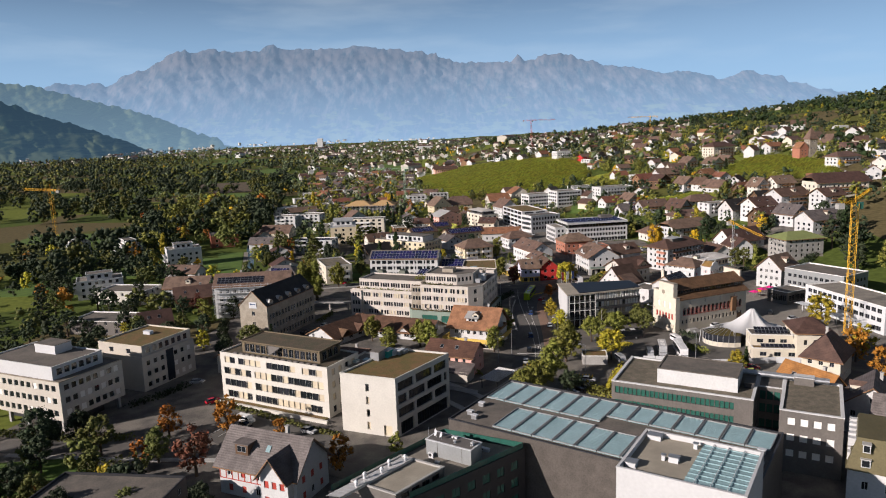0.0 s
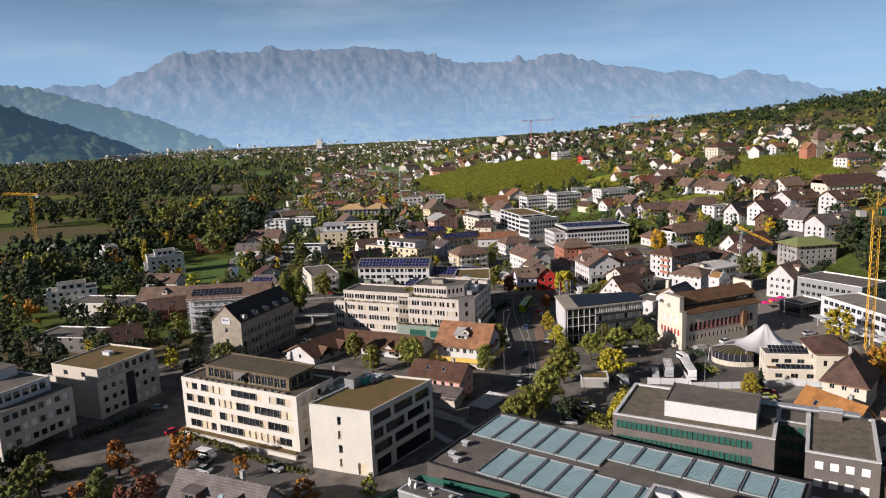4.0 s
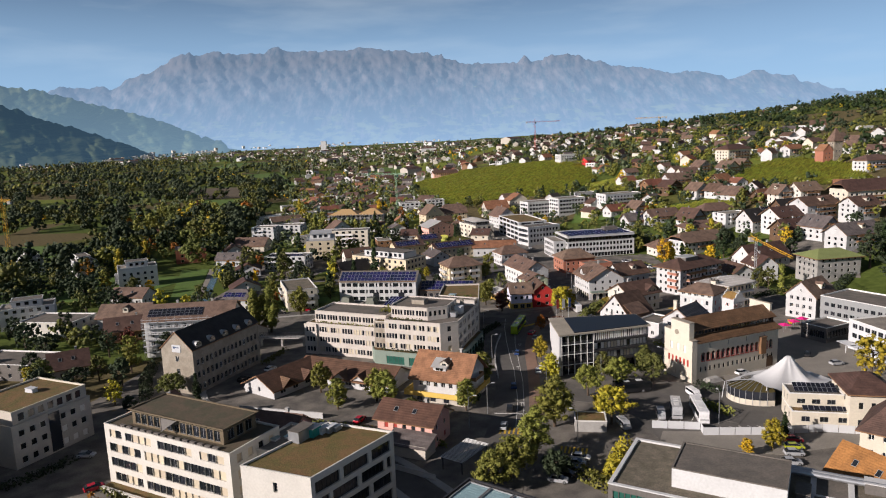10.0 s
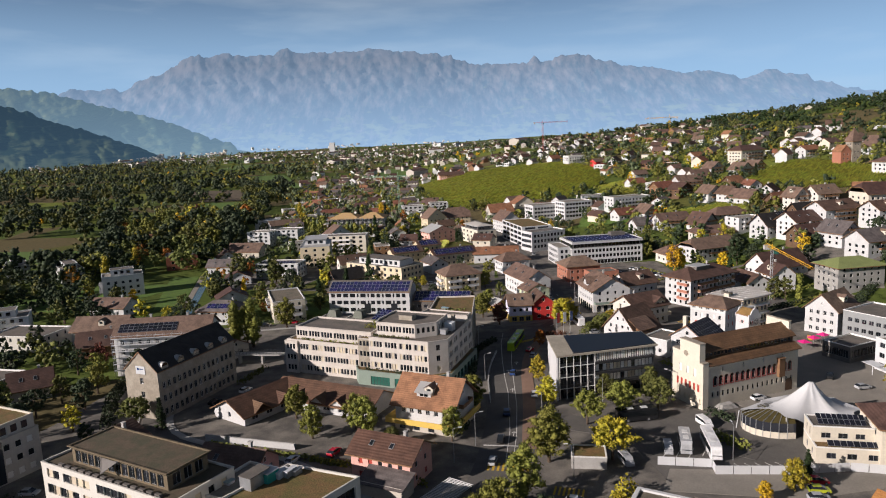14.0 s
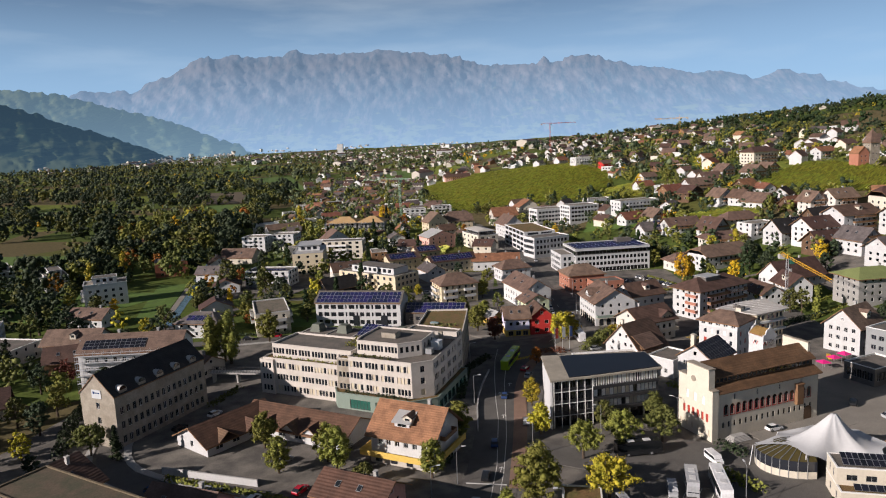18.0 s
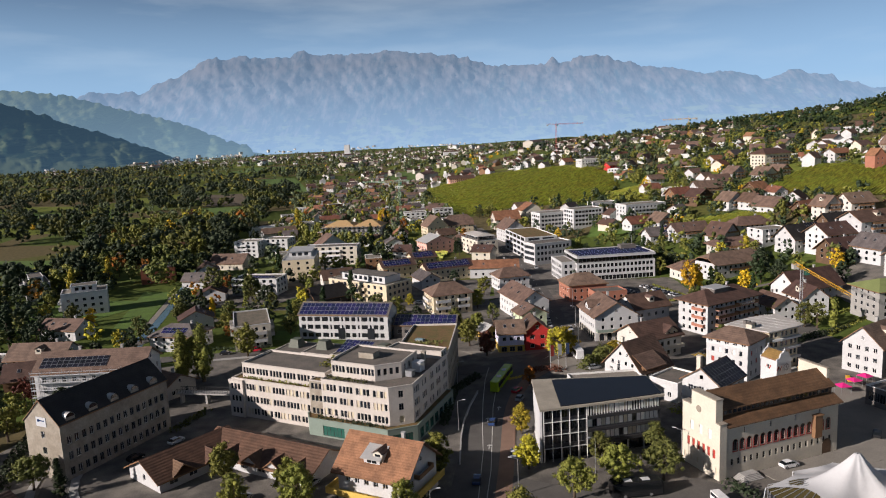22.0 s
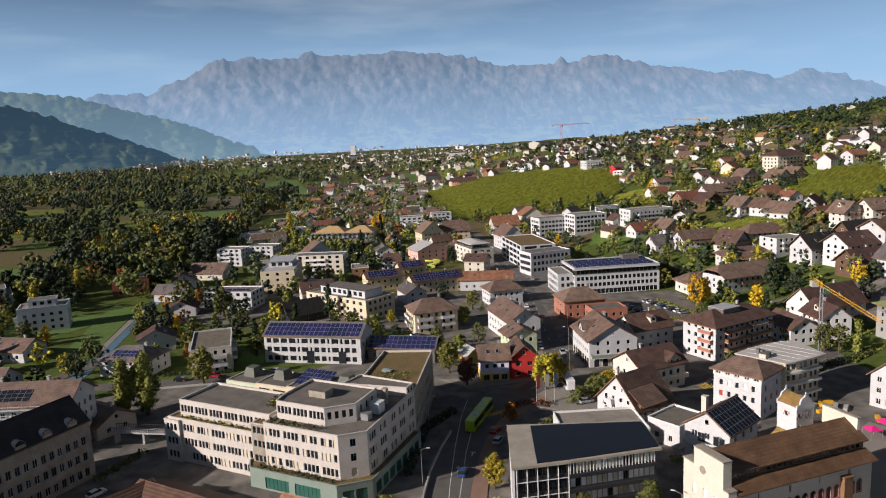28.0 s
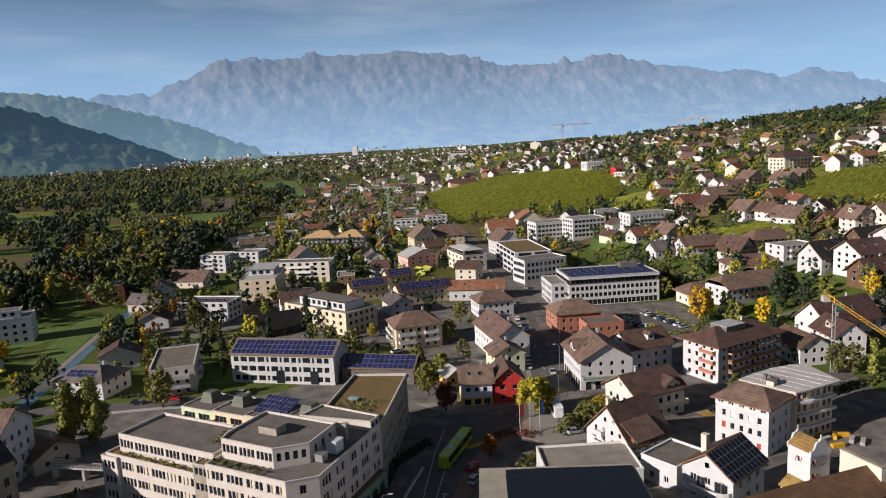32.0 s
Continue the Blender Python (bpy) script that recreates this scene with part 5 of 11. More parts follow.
def art_museum():
    root = thing("museum", 31.5, 128.5, -35, label="black basalt museum with rows of glass roof lights", category="museum")
    L, W, h = 59, 26, 13.0
    p = rect(L, W)
    shell(root, p, -0.3, h, M["basalt"], {0: [(6, 13, 0.2, 3.2), (30, 44, 0.2, 3.2)], 2: row(L, 4, 5, 2.4, (1.0,)), 3: [(4, 16, 0.3, 3.0)]}, "grey", fine=True)
    flat_roof(root, p, h, M["bitumen"], M["darkmetal"], 0.25)
    lights = {}

    def roof_light(i, y0, d):
        w = 4.22
        if d not in lights:
            pane, bars = Geo(), Geo()
            pane.box(0, w, 0, d, 0, 0.12)
            for k in range(1, 16):
                bars.box(0.14, w - 0.14, d * k / 16 - 0.025, d * k / 16 + 0.025, 0.12, 0.14, mat=1)
            for x in (0, w - 0.14):
                bars.box(x, x + 0.14, 0, d, 0.11, 0.36)
            for y in (0, d - 0.16):
                bars.box(0.14, w - 0.14, y, y + 0.16, 0.11, 0.3)
            lights[d] = pane.mesh("roof_light", M["blueglass"]), bars.mesh("glazing_bar", [M["greyframe"], M["blueglass"]])
        ob = add("roof_light", lights[d][0], root, pose(-L / 2 + 0.9 + i * 4.42, y0, h - 0.2))
        add("glazing_bar", lights[d][1], ob)

    for i in range(13):
        if i < 6:
            roof_light(i, 1.0, 10.9)
        else:
            roof_light(i, 4.1, 7.8)
        if i > 1:
            roof_light(i, -W / 2 + 1.3, 10.6 if i < 6 or i > 9 else 9.6)
    for x, y in ((-27.5, -9), (-25.6, -10.4), (-27.8, -4), (27, 2)):
        roof_box(root, "roof_vent", x, x + 1.2, y, y + 0.8, h - 0.25, h + 0.6, M["steel"], "", M["whitemetal"])


art_museum()


def white_cube():
    root = thing("gallery_tower", 37.2, 99.5, -33, label="bright white cubic gallery tower with a glazed roof half", category="tower")
    L, W, h = 18.5, 15.5, 20.0
    p = rect(L, W)
    shell(root, p, -0.3, h, M["whitewall"], {2: [(3, 8, 0.3, 3.3)]}, "grey")
    flat_roof(root, p, h, M["sand"], M["whitewall"], 0.8, 0.4, label="pale gravel roof")
    glass = Geo()
    glass.box(0.4, 8.8, -7.2, 7.2, h - 0.75, h - 0.45)
    add("roof_glazing", glass.mesh("roof_glazing", M["blueglass"]), root, label="blue-green glass roof half")
    for k in range(10):
        bar = Geo()
        y = -6.8 + k * 1.5
        bar.box(0.4, 8.8, y, y + 0.10, h - 0.45, h - 0.3)
        add("glazing_bar", bar.mesh("glazing_bar", M["blueglass"]), root)
    for k in range(3):
        bar = Geo()
        bar.box(1.9 + k * 2.3, 1.98 + k * 2.3, -7.2, 7.2, h - 0.28, h - 0.12)
        add("beam", bar.mesh("beam", M["whitemetal"]), root)
    for x, y, w, d, t in ((-3.2, -1.0, 1.5, 1.0, 0.9), (-4.3, -0.9, 0.5, 0.5, 0.9), (-0.9, 5.4, 0.6, 0.6, 0.9), (-8.6, -5.5, 1.6, 1.4, 0.8), (-8.4, 5.6, 2.2, 1.4, 0.8)):
        roof_box(root, "roof_vent", x, x + w, y, y + d, h - 0.8, h - 0.8 + t, M["whitemetal"], "", M["steel"])


white_cube()


def bank_annex():
    root = thing("bank_building", 55.5, 152.5, -29, label="grey-brown clad bank with green ribbon windows and a pale roof box", category="office building")
    L, W, h = 30, 19, 13.4
    p = rect(L, W)
    rib = [(0.8 + k * 0.98, 1.72 + k * 0.98, v, v + 1.6) for v in (4.6, 7.7, 10.8) for k in range(26)]
    shell(root, p, -0.3, h, M["bronzegrey"], {0: rib, 1: row(W, 8, 1.2, 1.6, (3.4, 7.0, 10.4)), 2: row(L, 10, 1.6, 1.5, (3.4, 7.0, 10.4)), 3: row(W, 8, 1.2, 1.6, (3.4, 7.0, 10.4))}, "green")
    flat_roof(root, p, h + 0.2, M["brownroof"], M["greyish"], 0.3, 0.6)
    q = [(-5.5, -5.8), (11.5, -5.8), (11.5, 4.6), (-5.5, 4.6)]
    shell(root, q, h - 0.3, h + 3.2, M["greyish"], name="roof_box", label="pale grey metal roof box")
    flat_roof(root, q, h + 3.3, M["bitumen"], M["bitumen"], 0.1)
    # wing beyond the light court
    w2 = [(20.0, -11.5), (31.5, -11.5), (31.5, 8.5), (20.0, 8.5)]
    shell(root, w2, -0.3, h - 0.4, M["bronzegrey"], {0: row(11.5, 4, 1.4, 1.5, (3.4, 6.8, 10.2)), 1: row(20, 7, 1.2, 1.7, (3.4, 7.0, 9.9)), 3: row(20, 10, 1.2, 1.9, (3.4, 7.0, 9.9))}, "green", name="wing", styles={0: "whiteblind"})
    flat_roof(root, w2, h - 0.2, M["brownroof"], M["greyish"], 0.3, 0.6)
    c2 = [(15.0, 1.5), (20.0, 1.5), (20.0, 8.5), (15.0, 8.5)]
    shell(root, c2, -0.3, h - 0.6, M["bronzegrey"], {0: row(5, 3, 1.2, 2.0, (3.4, 7.0, 10.0), 0.3)}, "green", name="connecting_wing")
    flat_roof(root, c2, h - 0.4, M["bitumen"], M["greyish"], 0.2)
    for y, r in ((9.2, 0.45), (10.3, 0.35)):
        g = Geo()
        g.tube((9, y - 3.2, h + 0.9), (29, y - 3.2, h + 0.9), r, r, 10)
        add("roof_duct", g.mesh("roof_duct", M["steel"], True), root, label="shiny round ventilation duct")
    roof_box(root, "plant_unit", 22, 26, 5.4, 7.8, h - 0.5, h + 1.2, M["bronzegrey"], "", M["greyish"])
    roof_box(root, "plant_unit", 12.5, 14.5, -2, 2, h - 0.3, h + 1.0, M["darkmetal"], "", M["bitumen"])


bank_annex()


def green_glass_block():
    # dark office with a glass-railed roof terrace, just below the start of the flight
    root = thing("office_building", 0, 118, 0, label="dark office block with a glass-railed roof terrace and roof plant", category="office building")
    h = 11.4
    p = [(-21.0, -8.5), (-7.0, -12.0), (14.2, 5.2), (-1.2, 13.0)]
    shell(root, p, -0.3, h, M["darkmetal"], {k: row((Vector(p[(k + 1) % 4]) - Vector(p[k])).length, 7, 1.9, 1.8, (1, 4.4, 7.8)) for k in range(4)}, "green")
    flat_roof(root, p, h, M["gravel"], M["darkmetal"], 0.15, 0.25)
    rim = inset(p, 0.18)
    for k in (1, 2, 3):
        a, b = Vector(rim[k]), Vector(rim[(k + 1) % 4])
        n = round((b - a).length / 1.6)
        d = (b - a).normalized()
        side = Vector((-d.y, d.x)) * 0.02
        for j in range(n):
            q, r = a.lerp(b, j / n), a.lerp(b, (j + 0.97) / n)
            g = Geo()
            g.quad((*(q - side), h), (*(r - side), h), (*(r - side), h + 1.15), (*(q - side), h + 1.15))
            g.quad((*(r + side), h), (*(q + side), h), (*(q + side), h + 1.15), (*(r + side), h + 1.15))
            g.quad((*(q - side), h + 1.15), (*(r - side), h + 1.15), (*(r + side), h + 1.15), (*(q + side), h + 1.15))
            add("glass_parapet", g.mesh("glass_parapet", M["greenglass"]), root, label="green glass parapet pane")
    turned = pose(-4.6, 4.6, 0, 0, 0, -34)
    room = Geo()
    room.box(0, 10.0, 0, 3.9, h - 0.2, h + 2.8)
    for x in (0.0, 2.6, 8.0):
        room.box(x, x + 0.06, -0.05, 0, h - 0.1, h + 2.8, mat=1)
    room.box(-0.1, 10.1, -0.1, 4.0, h + 2.8, h + 2.92, mat=2)
    room.box(0.25, 9.75, 0.25, 3.65, h + 2.92, h + 2.94, mat=1)
    add("plant_room", room.mesh("plant_room", [M["steelgrey"], M["bronzegrey"], M["whitemetal"]]), root, turned, "grey panelled plant room")
    for x, y, size in ((1.5, 1.4, 0.55), (2.8, 1.2, 0.5), (0.7, 2.4, 0.35)):
        g = Geo()
        g.tube((x, y, h + 2.9), (x, y, h + 3.7), 0.05, 0.05, 5)
        q = Vector((-0.6, -0.7, 0.45)).normalized()
        c = Vector((x, y, h + 3.8))
        g.tube(c, c + q * 0.12, size * 0.5, size, 14)
        add("satellite_dish", g.mesh("satellite_dish", M["whitemetal"]), root, turned, "white satellite dish")
    for x, y, w, d, t, z in ((1.2, -1.0, 1.0, 0.5, 0.9, h), (4.2, 2.6, 1.2, 0.5, 0.4, h + 2.9), (5.6, 1.0, 0.4, 0.4, 0.5, h + 2.9), (8.9, 1.6, 0.5, 0.7, 0.6, h + 2.9), (4.6, 6.6, 1.1, 0.6, 1.0, h), (6.2, 6.4, 1.0, 0.6, 0.8, h), (7.8, 6.2, 2.2, 0.7, 0.5, h), (3.4, -2.2, 0.9, 0.5, 0.15, h)):
        g = Geo()
        g.box(x, x + w, y, y + d, z - 0.15, z + t)
        g.tube((x + w * 0.4, y - 0.02, z + t * 0.5), (x + w * 0.4, y - 0.05, z + t * 0.5), t * 0.36, t * 0.36, 12, mat=1)
        add("air_conditioner", g.mesh("air_conditioner", [M["whitemetal"], M["darkmetal"]]), root, turned, "white air conditioning unit")
    pole = Geo()
    pole.tube((0.3, 0.6, h + 2.8), (0.3, 0.6, h + 5.2), 0.05, 0.03, 5)
    add("aerial", pole.mesh("aerial", M["steel"]), root, turned)
    # higher front part with a gravel roof and a strip of ribbed metal
    f = [(-17.1, -8.9), (-9.2, -14.1), (-1.2, -5.2), (-9.1, 0.0)]
    shell(root, f, h - 0.4, 13.4, M["bronzegrey"], {1: row(12, 4, 1.8, 1.0, (h + 0.5,))}, "dark", name="front_block")
    flat_roof(root, f, 13.5, M["sand"], M["concrete"], 0.25, 0.4)
    strip = Geo()
    e, side = Vector((-0.669, -0.743, 0)), Vector((0.835, -0.55, 0))
    o = Vector((-9.3, -0.6, 13.3))
    strip.quad(o, o + e * 17, o + e * 17 + side * 3.0 + Vector((0, 0, 0.5)), o + side * 3.0 + Vector((0, 0, 0.5)))
    strip.quad(o + side * 3.0 + Vector((0, 0, 0.5)), o + e * 17 + side * 3.0 + Vector((0, 0, 0.5)), o + e * 17 + side * 3.0, o + side * 3.0)
    add("metal_roof", strip.mesh("metal_roof", M["metalroof"]), root, label="ribbed pale metal roof strip")
    for k in range(16):
        g = Geo()
        q = o + e * (0.4 + k * 1.05)
        g.tube(q, q + side * 3.0 + Vector((0, 0, 0.5)), 0.05, 0.05, 4)
        add("roof_rib", g.mesh("roof_rib", M["steel"]), root)
    for k in range(5):
        q = o + e * (1.0 + k * 2.9) + side * (1.2 if k % 2 else 2.2)
        g = Geo()
        g.tube(q, q + Vector((0, 0, 1.1)), 0.28, 0.28, 8)
        g.tube(q + Vector((0, 0, 1.1)), q + Vector((0, 0, 1.5)), 0.42, 0.15, 8)
        add("roof_vent", g.mesh("roof_vent", M["whitemetal"]), root, label="round metal roof vent")


green_glass_block()


def timbered_house():
    root = thing("half_timbered_house", -36.5, 133, -24, label="old white half-timbered house with red shutters and grey roof", category="house")
    L, W, h, rise = 19, 11, 6.8, 5.6
    p = rect(L, W)
    shell(root, p, -0.3, h, M["white"], {0: row(L, 5, 1.1, 1.5, (0.9, 4.2)), 1: row(W, 3, 1.1, 1.5, (0.9, 4.2)), 2: row(L, 5, 1.1, 1.5, (0.9, 4.2)), 3: row(W, 3, 1.1, 1.5, (0.9, 4.2))}, ["plain", "red"], fine=True, gable=("x", rise))
    pitched_roof(root, L, W, h, rise, M["tile_grey"], "x", 0.9, label="grey fibre tile roof")
    gx = 5.5
    sub = [(gx - 3.2, -7.2), (gx + 3.2, -7.2), (gx + 3.2, -5.5), (gx - 3.2, -5.5)]
    shell(root, sub, -0.3, h + 0.2, M["white"], {0: row(6.4, 3, 1.1, 1.5, (0.9, 4.2), 0.4)}, "red", name="bay")
    cross = Geo()
    cross.quad((gx - 3.2, -7.2, h + 0.2), (gx + 3.2, -7.2, h + 0.2), (gx, -7.2, h + 4.2))
    add("bay_gable", cross.mesh("bay_gable", M["white"]), root)
    pitched_roof(root, 6.4, 9.4, h + 0.2, 4.0, M["tile_grey"], "y", 0.7, cx=gx, cy=-3.2, name="bay_roof")
    for k in range(9):
        beam = Geo()
        x = -9.3 + k * 1.55
        if abs(x - gx) < 3.4:
            continue
        beam.box(x - 0.1, x + 0.1, -5.56, -5.44, 3.4, h - 0.1)
        add("timber_post", beam.mesh("timber_post", M["redshutter"]), root)
    for z in (3.4, 5.3):
        rail = Geo()
        rail.box(-9.4, 2.2, -5.55, -5.45, z, z + 0.18)
        add("timber_rail", rail.mesh("timber_rail", M["redshutter"]), root)
    dorm = Geo()
    dorm.box(-6.0, -2.8, -4.2, -0.9, h + 1.6, h + 3.9)
    dorm.box(-6.3, -2.5, -4.5, -0.6, h + 3.9, h + 4.1, mat=1)
    add("dormer", dorm.mesh("dormer", [M["timber"], M["tile_grey"]]), root)
    add("window", window_meshes(2.2, 1.3, "grey")[2], root, pose(-4.4, -4.23, h + 2.9))
    sky_g = Geo()
    sl = math.atan2(rise, W / 2)
    sky_g.box(-0.5, 0.5, -0.7, 0.7, 0, 0.12)
    add("roof_window", sky_g.mesh("roof_window", M["blueglass"]), root, pose(1.2, -2.6, h + rise * (1 - 2.6 / 5.5) + 0.12, math.degrees(sl)))
    chimney(root, 3, 1.5, h + 3, h + rise + 0.9)


timbered_house()
house("garage_block", "low dark flat-roofed building among garden trees", -66, 122, -8, 26, 13, 6.5, "bronzegrey", "flat", deck="bitumen", cols=(6, 3, 6, 3), coping="darkmetal", category="building")


def glass_office():
    root = thing("office_building", 43.9, 239.4, 0, label="glass and steel office with black solar roof, bent in plan", category="office building")
    h = 12.6
    p = [(0.7, 0.9), (10.5, 3.1), (27.8, 7.9), (26.9, 19.5), (10, 18.8), (0.4, 18.5)]
    def curtain(length, n, first=1.3):
        return [(0.35 + (length - 0.7) * k / n + 0.03, 0.35 + (length - 0.7) * (k + 1) / n - 0.03, v, v + 2.0) for v in (4.1, 7.1, 10.1) for k in range(n)]
    e1 = math.hypot(9.8, 2.2)
    e2 = math.hypot(17.3, 4.8)
    shell(root, p, 3.2, h - 0.2, M["darkmetal"], {0: curtain(e1, 5), 1: curtain(e2, 16), 2: curtain(11.6, 4), 3: curtain(16.9, 6), 4: curtain(9.6, 4), 5: row(17.6, 4, 1.6, 1.6, (3.9, 6.9, 9.9))}, fine=True, reveal=0.3,
          styles={0: ["dark", "dark", "grey", "dark"], 1: ["whiteblind", "whiteblind", "dark", "blind"], 2: "grey", 3: "grey", 4: "grey", 5: "grey"})
    for z in (3.2, 6.15, 9.15):
        band = Geo()
        (x0, y0), (x1, y1), (x2, y2) = p[0], p[1], p[2]
        for (a, b), (c, d) in (((x1, y1), (x2, y2)),):
            v = Vector((c - a, d - b)).normalized()
            n = Vector((v.y, -v.x)) * 0.5
            band.quad((a, b, z), (a + n.x, b + n.y, z), (c + n.x, d + n.y, z), (c, d, z))
            band.quad((a + n.x, b + n.y, z), (c + n.x, d + n.y, z), (c + n.x, d + n.y, z + 0.7), (a + n.x, b + n.y, z + 0.7))
            band.quad((a + n.x, b + n.y, z + 0.7), (c + n.x, d + n.y, z + 0.7), (c, d, z + 0.7), (a, b, z + 0.7))
        add("spandrel", band.mesh("spandrel", M["darkmetal"]), root, label="dark spandrel band")
    base = inset(p, 1.2)
    g = Geo()
    g.prism(base, -0.3, 3.2)
    add("ground_floor", g.mesh("ground_floor", M["glass"]), root, label="dark glazed ground floor")
    for k in range(8):
        f = k / 7
        x, y = (0.7 + 9.8 * f / 0.35, 0.9 + 2.2 * f / 0.35) if f < 0.35 else (10.5 + 17.3 * (f - 0.35) / 0.65, 3.1 + 4.8 * (f - 0.35) / 0.65)
        c = Geo()
        c.tube((x + 0.1, y + 0.4, -0.3), (x + 0.1, y + 0.4, 3.2), 0.22, 0.22, 8)
        add("column", c.mesh("column", M["concrete"]), root)
    side = Geo()
    side.box(-0.15, 0.34, 0.7, 18.6, 0.0, h - 0.2)
    add("end_wall", side.mesh("end_wall", M["whitewall"]), root, label="plain white end wall")
    for k in range(6):
        f = k / 5
        post = Geo()
        post.box(0.7 + 9.8 * f - 0.08, 0.7 + 9.8 * f + 0.08, 0.72 + 2.2 * f - 0.16, 0.72 + 2.2 * f, 0.2, h - 0.2)
        add("mullion", post.mesh("mullion", M["frame"]), root)
    tilt = Matrix.Translation((0.7, 0.78, 0)) @ Matrix.Rotation(math.atan2(2.2, 9.8), 4, "Z")
    for z in (3.15, 6.3, 9.3, 12.1):
        rail = Geo()
        rail.box(0, e1, -0.12, 0.0, z, z + 0.14, m=tilt)
        add("transom", rail.mesh("transom", M["frame"]), root)
    slant = Matrix.Translation((10.5, 3.1, 0)) @ Matrix.Rotation(math.atan2(4.8, 17.3), 4, "Z")
    fin = Geo()
    fin.box(-0.05, 0.05, -0.32, 0.0, 9.95, 12.3)
    fin_mesh = fin.mesh("fin", M["frame"])
    for k in range(27):
        add("fin", fin_mesh, root, slant @ Matrix.Translation((0.3 + k * 0.66, 0, 0)))
    roof = inset(p, -0.9)
    r = Geo()
    r.prism(roof, h - 0.2, h + 0.25, bottom=True)
    add("roof", r.mesh("roof", M["sand"]), root, label="thin overhanging pale roof slab")
    q = [(4.6, 1.6), (10.9, 3.0), (28.2, 7.8), (27.3, 19.4), (10.2, 18.7), (4.4, 18.3)]
    s = Geo()
    s.prism(q, h + 0.25, h + 0.45)
    add("solar_roof", s.mesh("solar_roof", M["blacksolar"]), root, label="black solar sheet roof")


glass_office()


def town_hall():
    root = thing("town_hall", 80.6, 231.2, 23.0, label="cream town hall with stepped gable wall, arched windows and brown roof", category="town hall")
    L, W, h = 31.5, 10.6, 11.8
    p = [(0, 0), (L, 0), (L, W), (0, W)]
    lower = row(L, 17, 0.75, 1.5, (2.6,), 1.4)
    arch = row(L, 15, 1.05, 1.9, (5.8,), 2.0)
    slits = row(L, 4, 0.4, 1.4, (9.2,), 2.0)
    shell(root, p, -0.3, h, M["ivory"], {0: lower + arch + slits, 2: row(L, 9, 1.1, 1.6, (2.6, 6.0)), 1: row(W, 4, 1.0, 1.6, (2.6, 6.0))}, fine=True, styles={0: {2.6: "plain", 5.8: "dark", 9.2: "plain"}, 1: "plain", 2: "plain"}, gable=None)
    # arched heads and brown surrounds over the tall windows
    step = (L - 4.0) / 15
    for k in range(15):
        x = 2.0 + step * (k + 0.5)
        g = Geo()
        n = 8
        for j in range(n):
            a0, a1 = math.pi * j / n, math.pi * (j + 1) / n
            for r0, r1, y in ((0.0, 0.53, -0.02),):
                g.quad((x, y, 7.7), (x + math.cos(a0) * 0.53, y, 7.7 + math.sin(a0) * 0.53), (x + math.cos(a1) * 0.53, y, 7.7 + math.sin(a1) * 0.53), mat=1)
            g.quad((x + math.cos(a0) * 0.53, -0.03, 7.7 + math.sin(a0) * 0.53), (x + math.cos(a0) * 0.68, -0.03, 7.7 + math.sin(a0) * 0.68), (x + math.cos(a1) * 0.68, -0.03, 7.7 + math.sin(a1) * 0.68), (x + math.cos(a1) * 0.53, -0.03, 7.7 + math.sin(a1) * 0.53))
        add("window_arch", g.mesh("window_arch", [M["trimwood"], M["glass"]]), root)
    door = Geo()
    for j in range(10):
        a0, a1 = math.pi * j / 10, math.pi * (j + 1) / 10
        door.quad((28.4, -0.04, 2.2), (28.4 + math.cos(a0) * 1.3, -0.04, 2.2 + math.sin(a0) * 1.3), (28.4 + math.cos(a1) * 1.3, -0.04, 2.2 + math.sin(a1) * 1.3))
    door.quad((27.1, -0.04, 0), (29.7, -0.04, 0), (29.7, -0.04, 2.2), (27.1, -0.04, 2.2))
    add("archway", door.mesh("archway", M["timber"]), root, label="dark arched doorway")
    bay = Geo()
    bay.box(24.0, 26.0, -0.9, 0, 4.6, 9.6)
    bay.box(23.8, 26.2, -1.1, 0, 9.6, 9.8)
    add("oriel", bay.mesh("oriel", M["trimwood"]), root, label="carved brown stone oriel")
    # double-pitched roof: lower skirt, dark clerestory, upper slope
    g = Geo()
    a = -0.9
    g.quad((0.4, a, h - 0.25), (L + 0.5, a, h - 0.25), (L + 0.5, 1.9, h + 1.1), (0.4, 1.9, h + 1.1))
    g.quad((0.4, a, h - 0.45), (0.4, a, h - 0.25), (L + 0.5, a, h - 0.25), (L + 0.5, a, h - 0.45))
    g.quad((0.4, 1.2, h + 2.75), (L + 0.5, 1.2, h + 2.75), (L + 0.5, W / 2 + 0.6, h + 5.6), (0.4, W / 2 + 0.6, h + 5.6))
    g.quad((0.4, W / 2 + 0.6, h + 5.4), (L + 0.5, W / 2 + 0.6, h + 5.4), (L + 0.5, 1.2, h + 2.55), (0.4, 1.2, h + 2.55))
    g.quad((0.4, 1.2, h + 2.55), (L + 0.5, 1.2, h + 2.55), (L + 0.5, 1.2, h + 2.75), (0.4, 1.2, h + 2.75))
    g.quad((L + 0.5, W + 0.9, h - 0.25), (0.4, W + 0.9, h - 0.25), (0.4, W / 2 + 0.6, h + 5.6), (L + 0.5, W / 2 + 0.6, h + 5.6))
    g.quad((0.4, a, h - 0.45), (L + 0.5, a, h - 0.45), (L + 0.5, 0.1, h - 0.4), (0.4, 0.1, h - 0.4))
    add("roof", g.mesh("roof", M["tile_rust"]), root, label="brown tiled double roof")
    c = Geo()
    c.quad((0.4, 1.9, h + 0.9), (L, 1.9, h + 0.9), (L, 1.9, h + 3.2), (0.4, 1.9, h + 3.2))
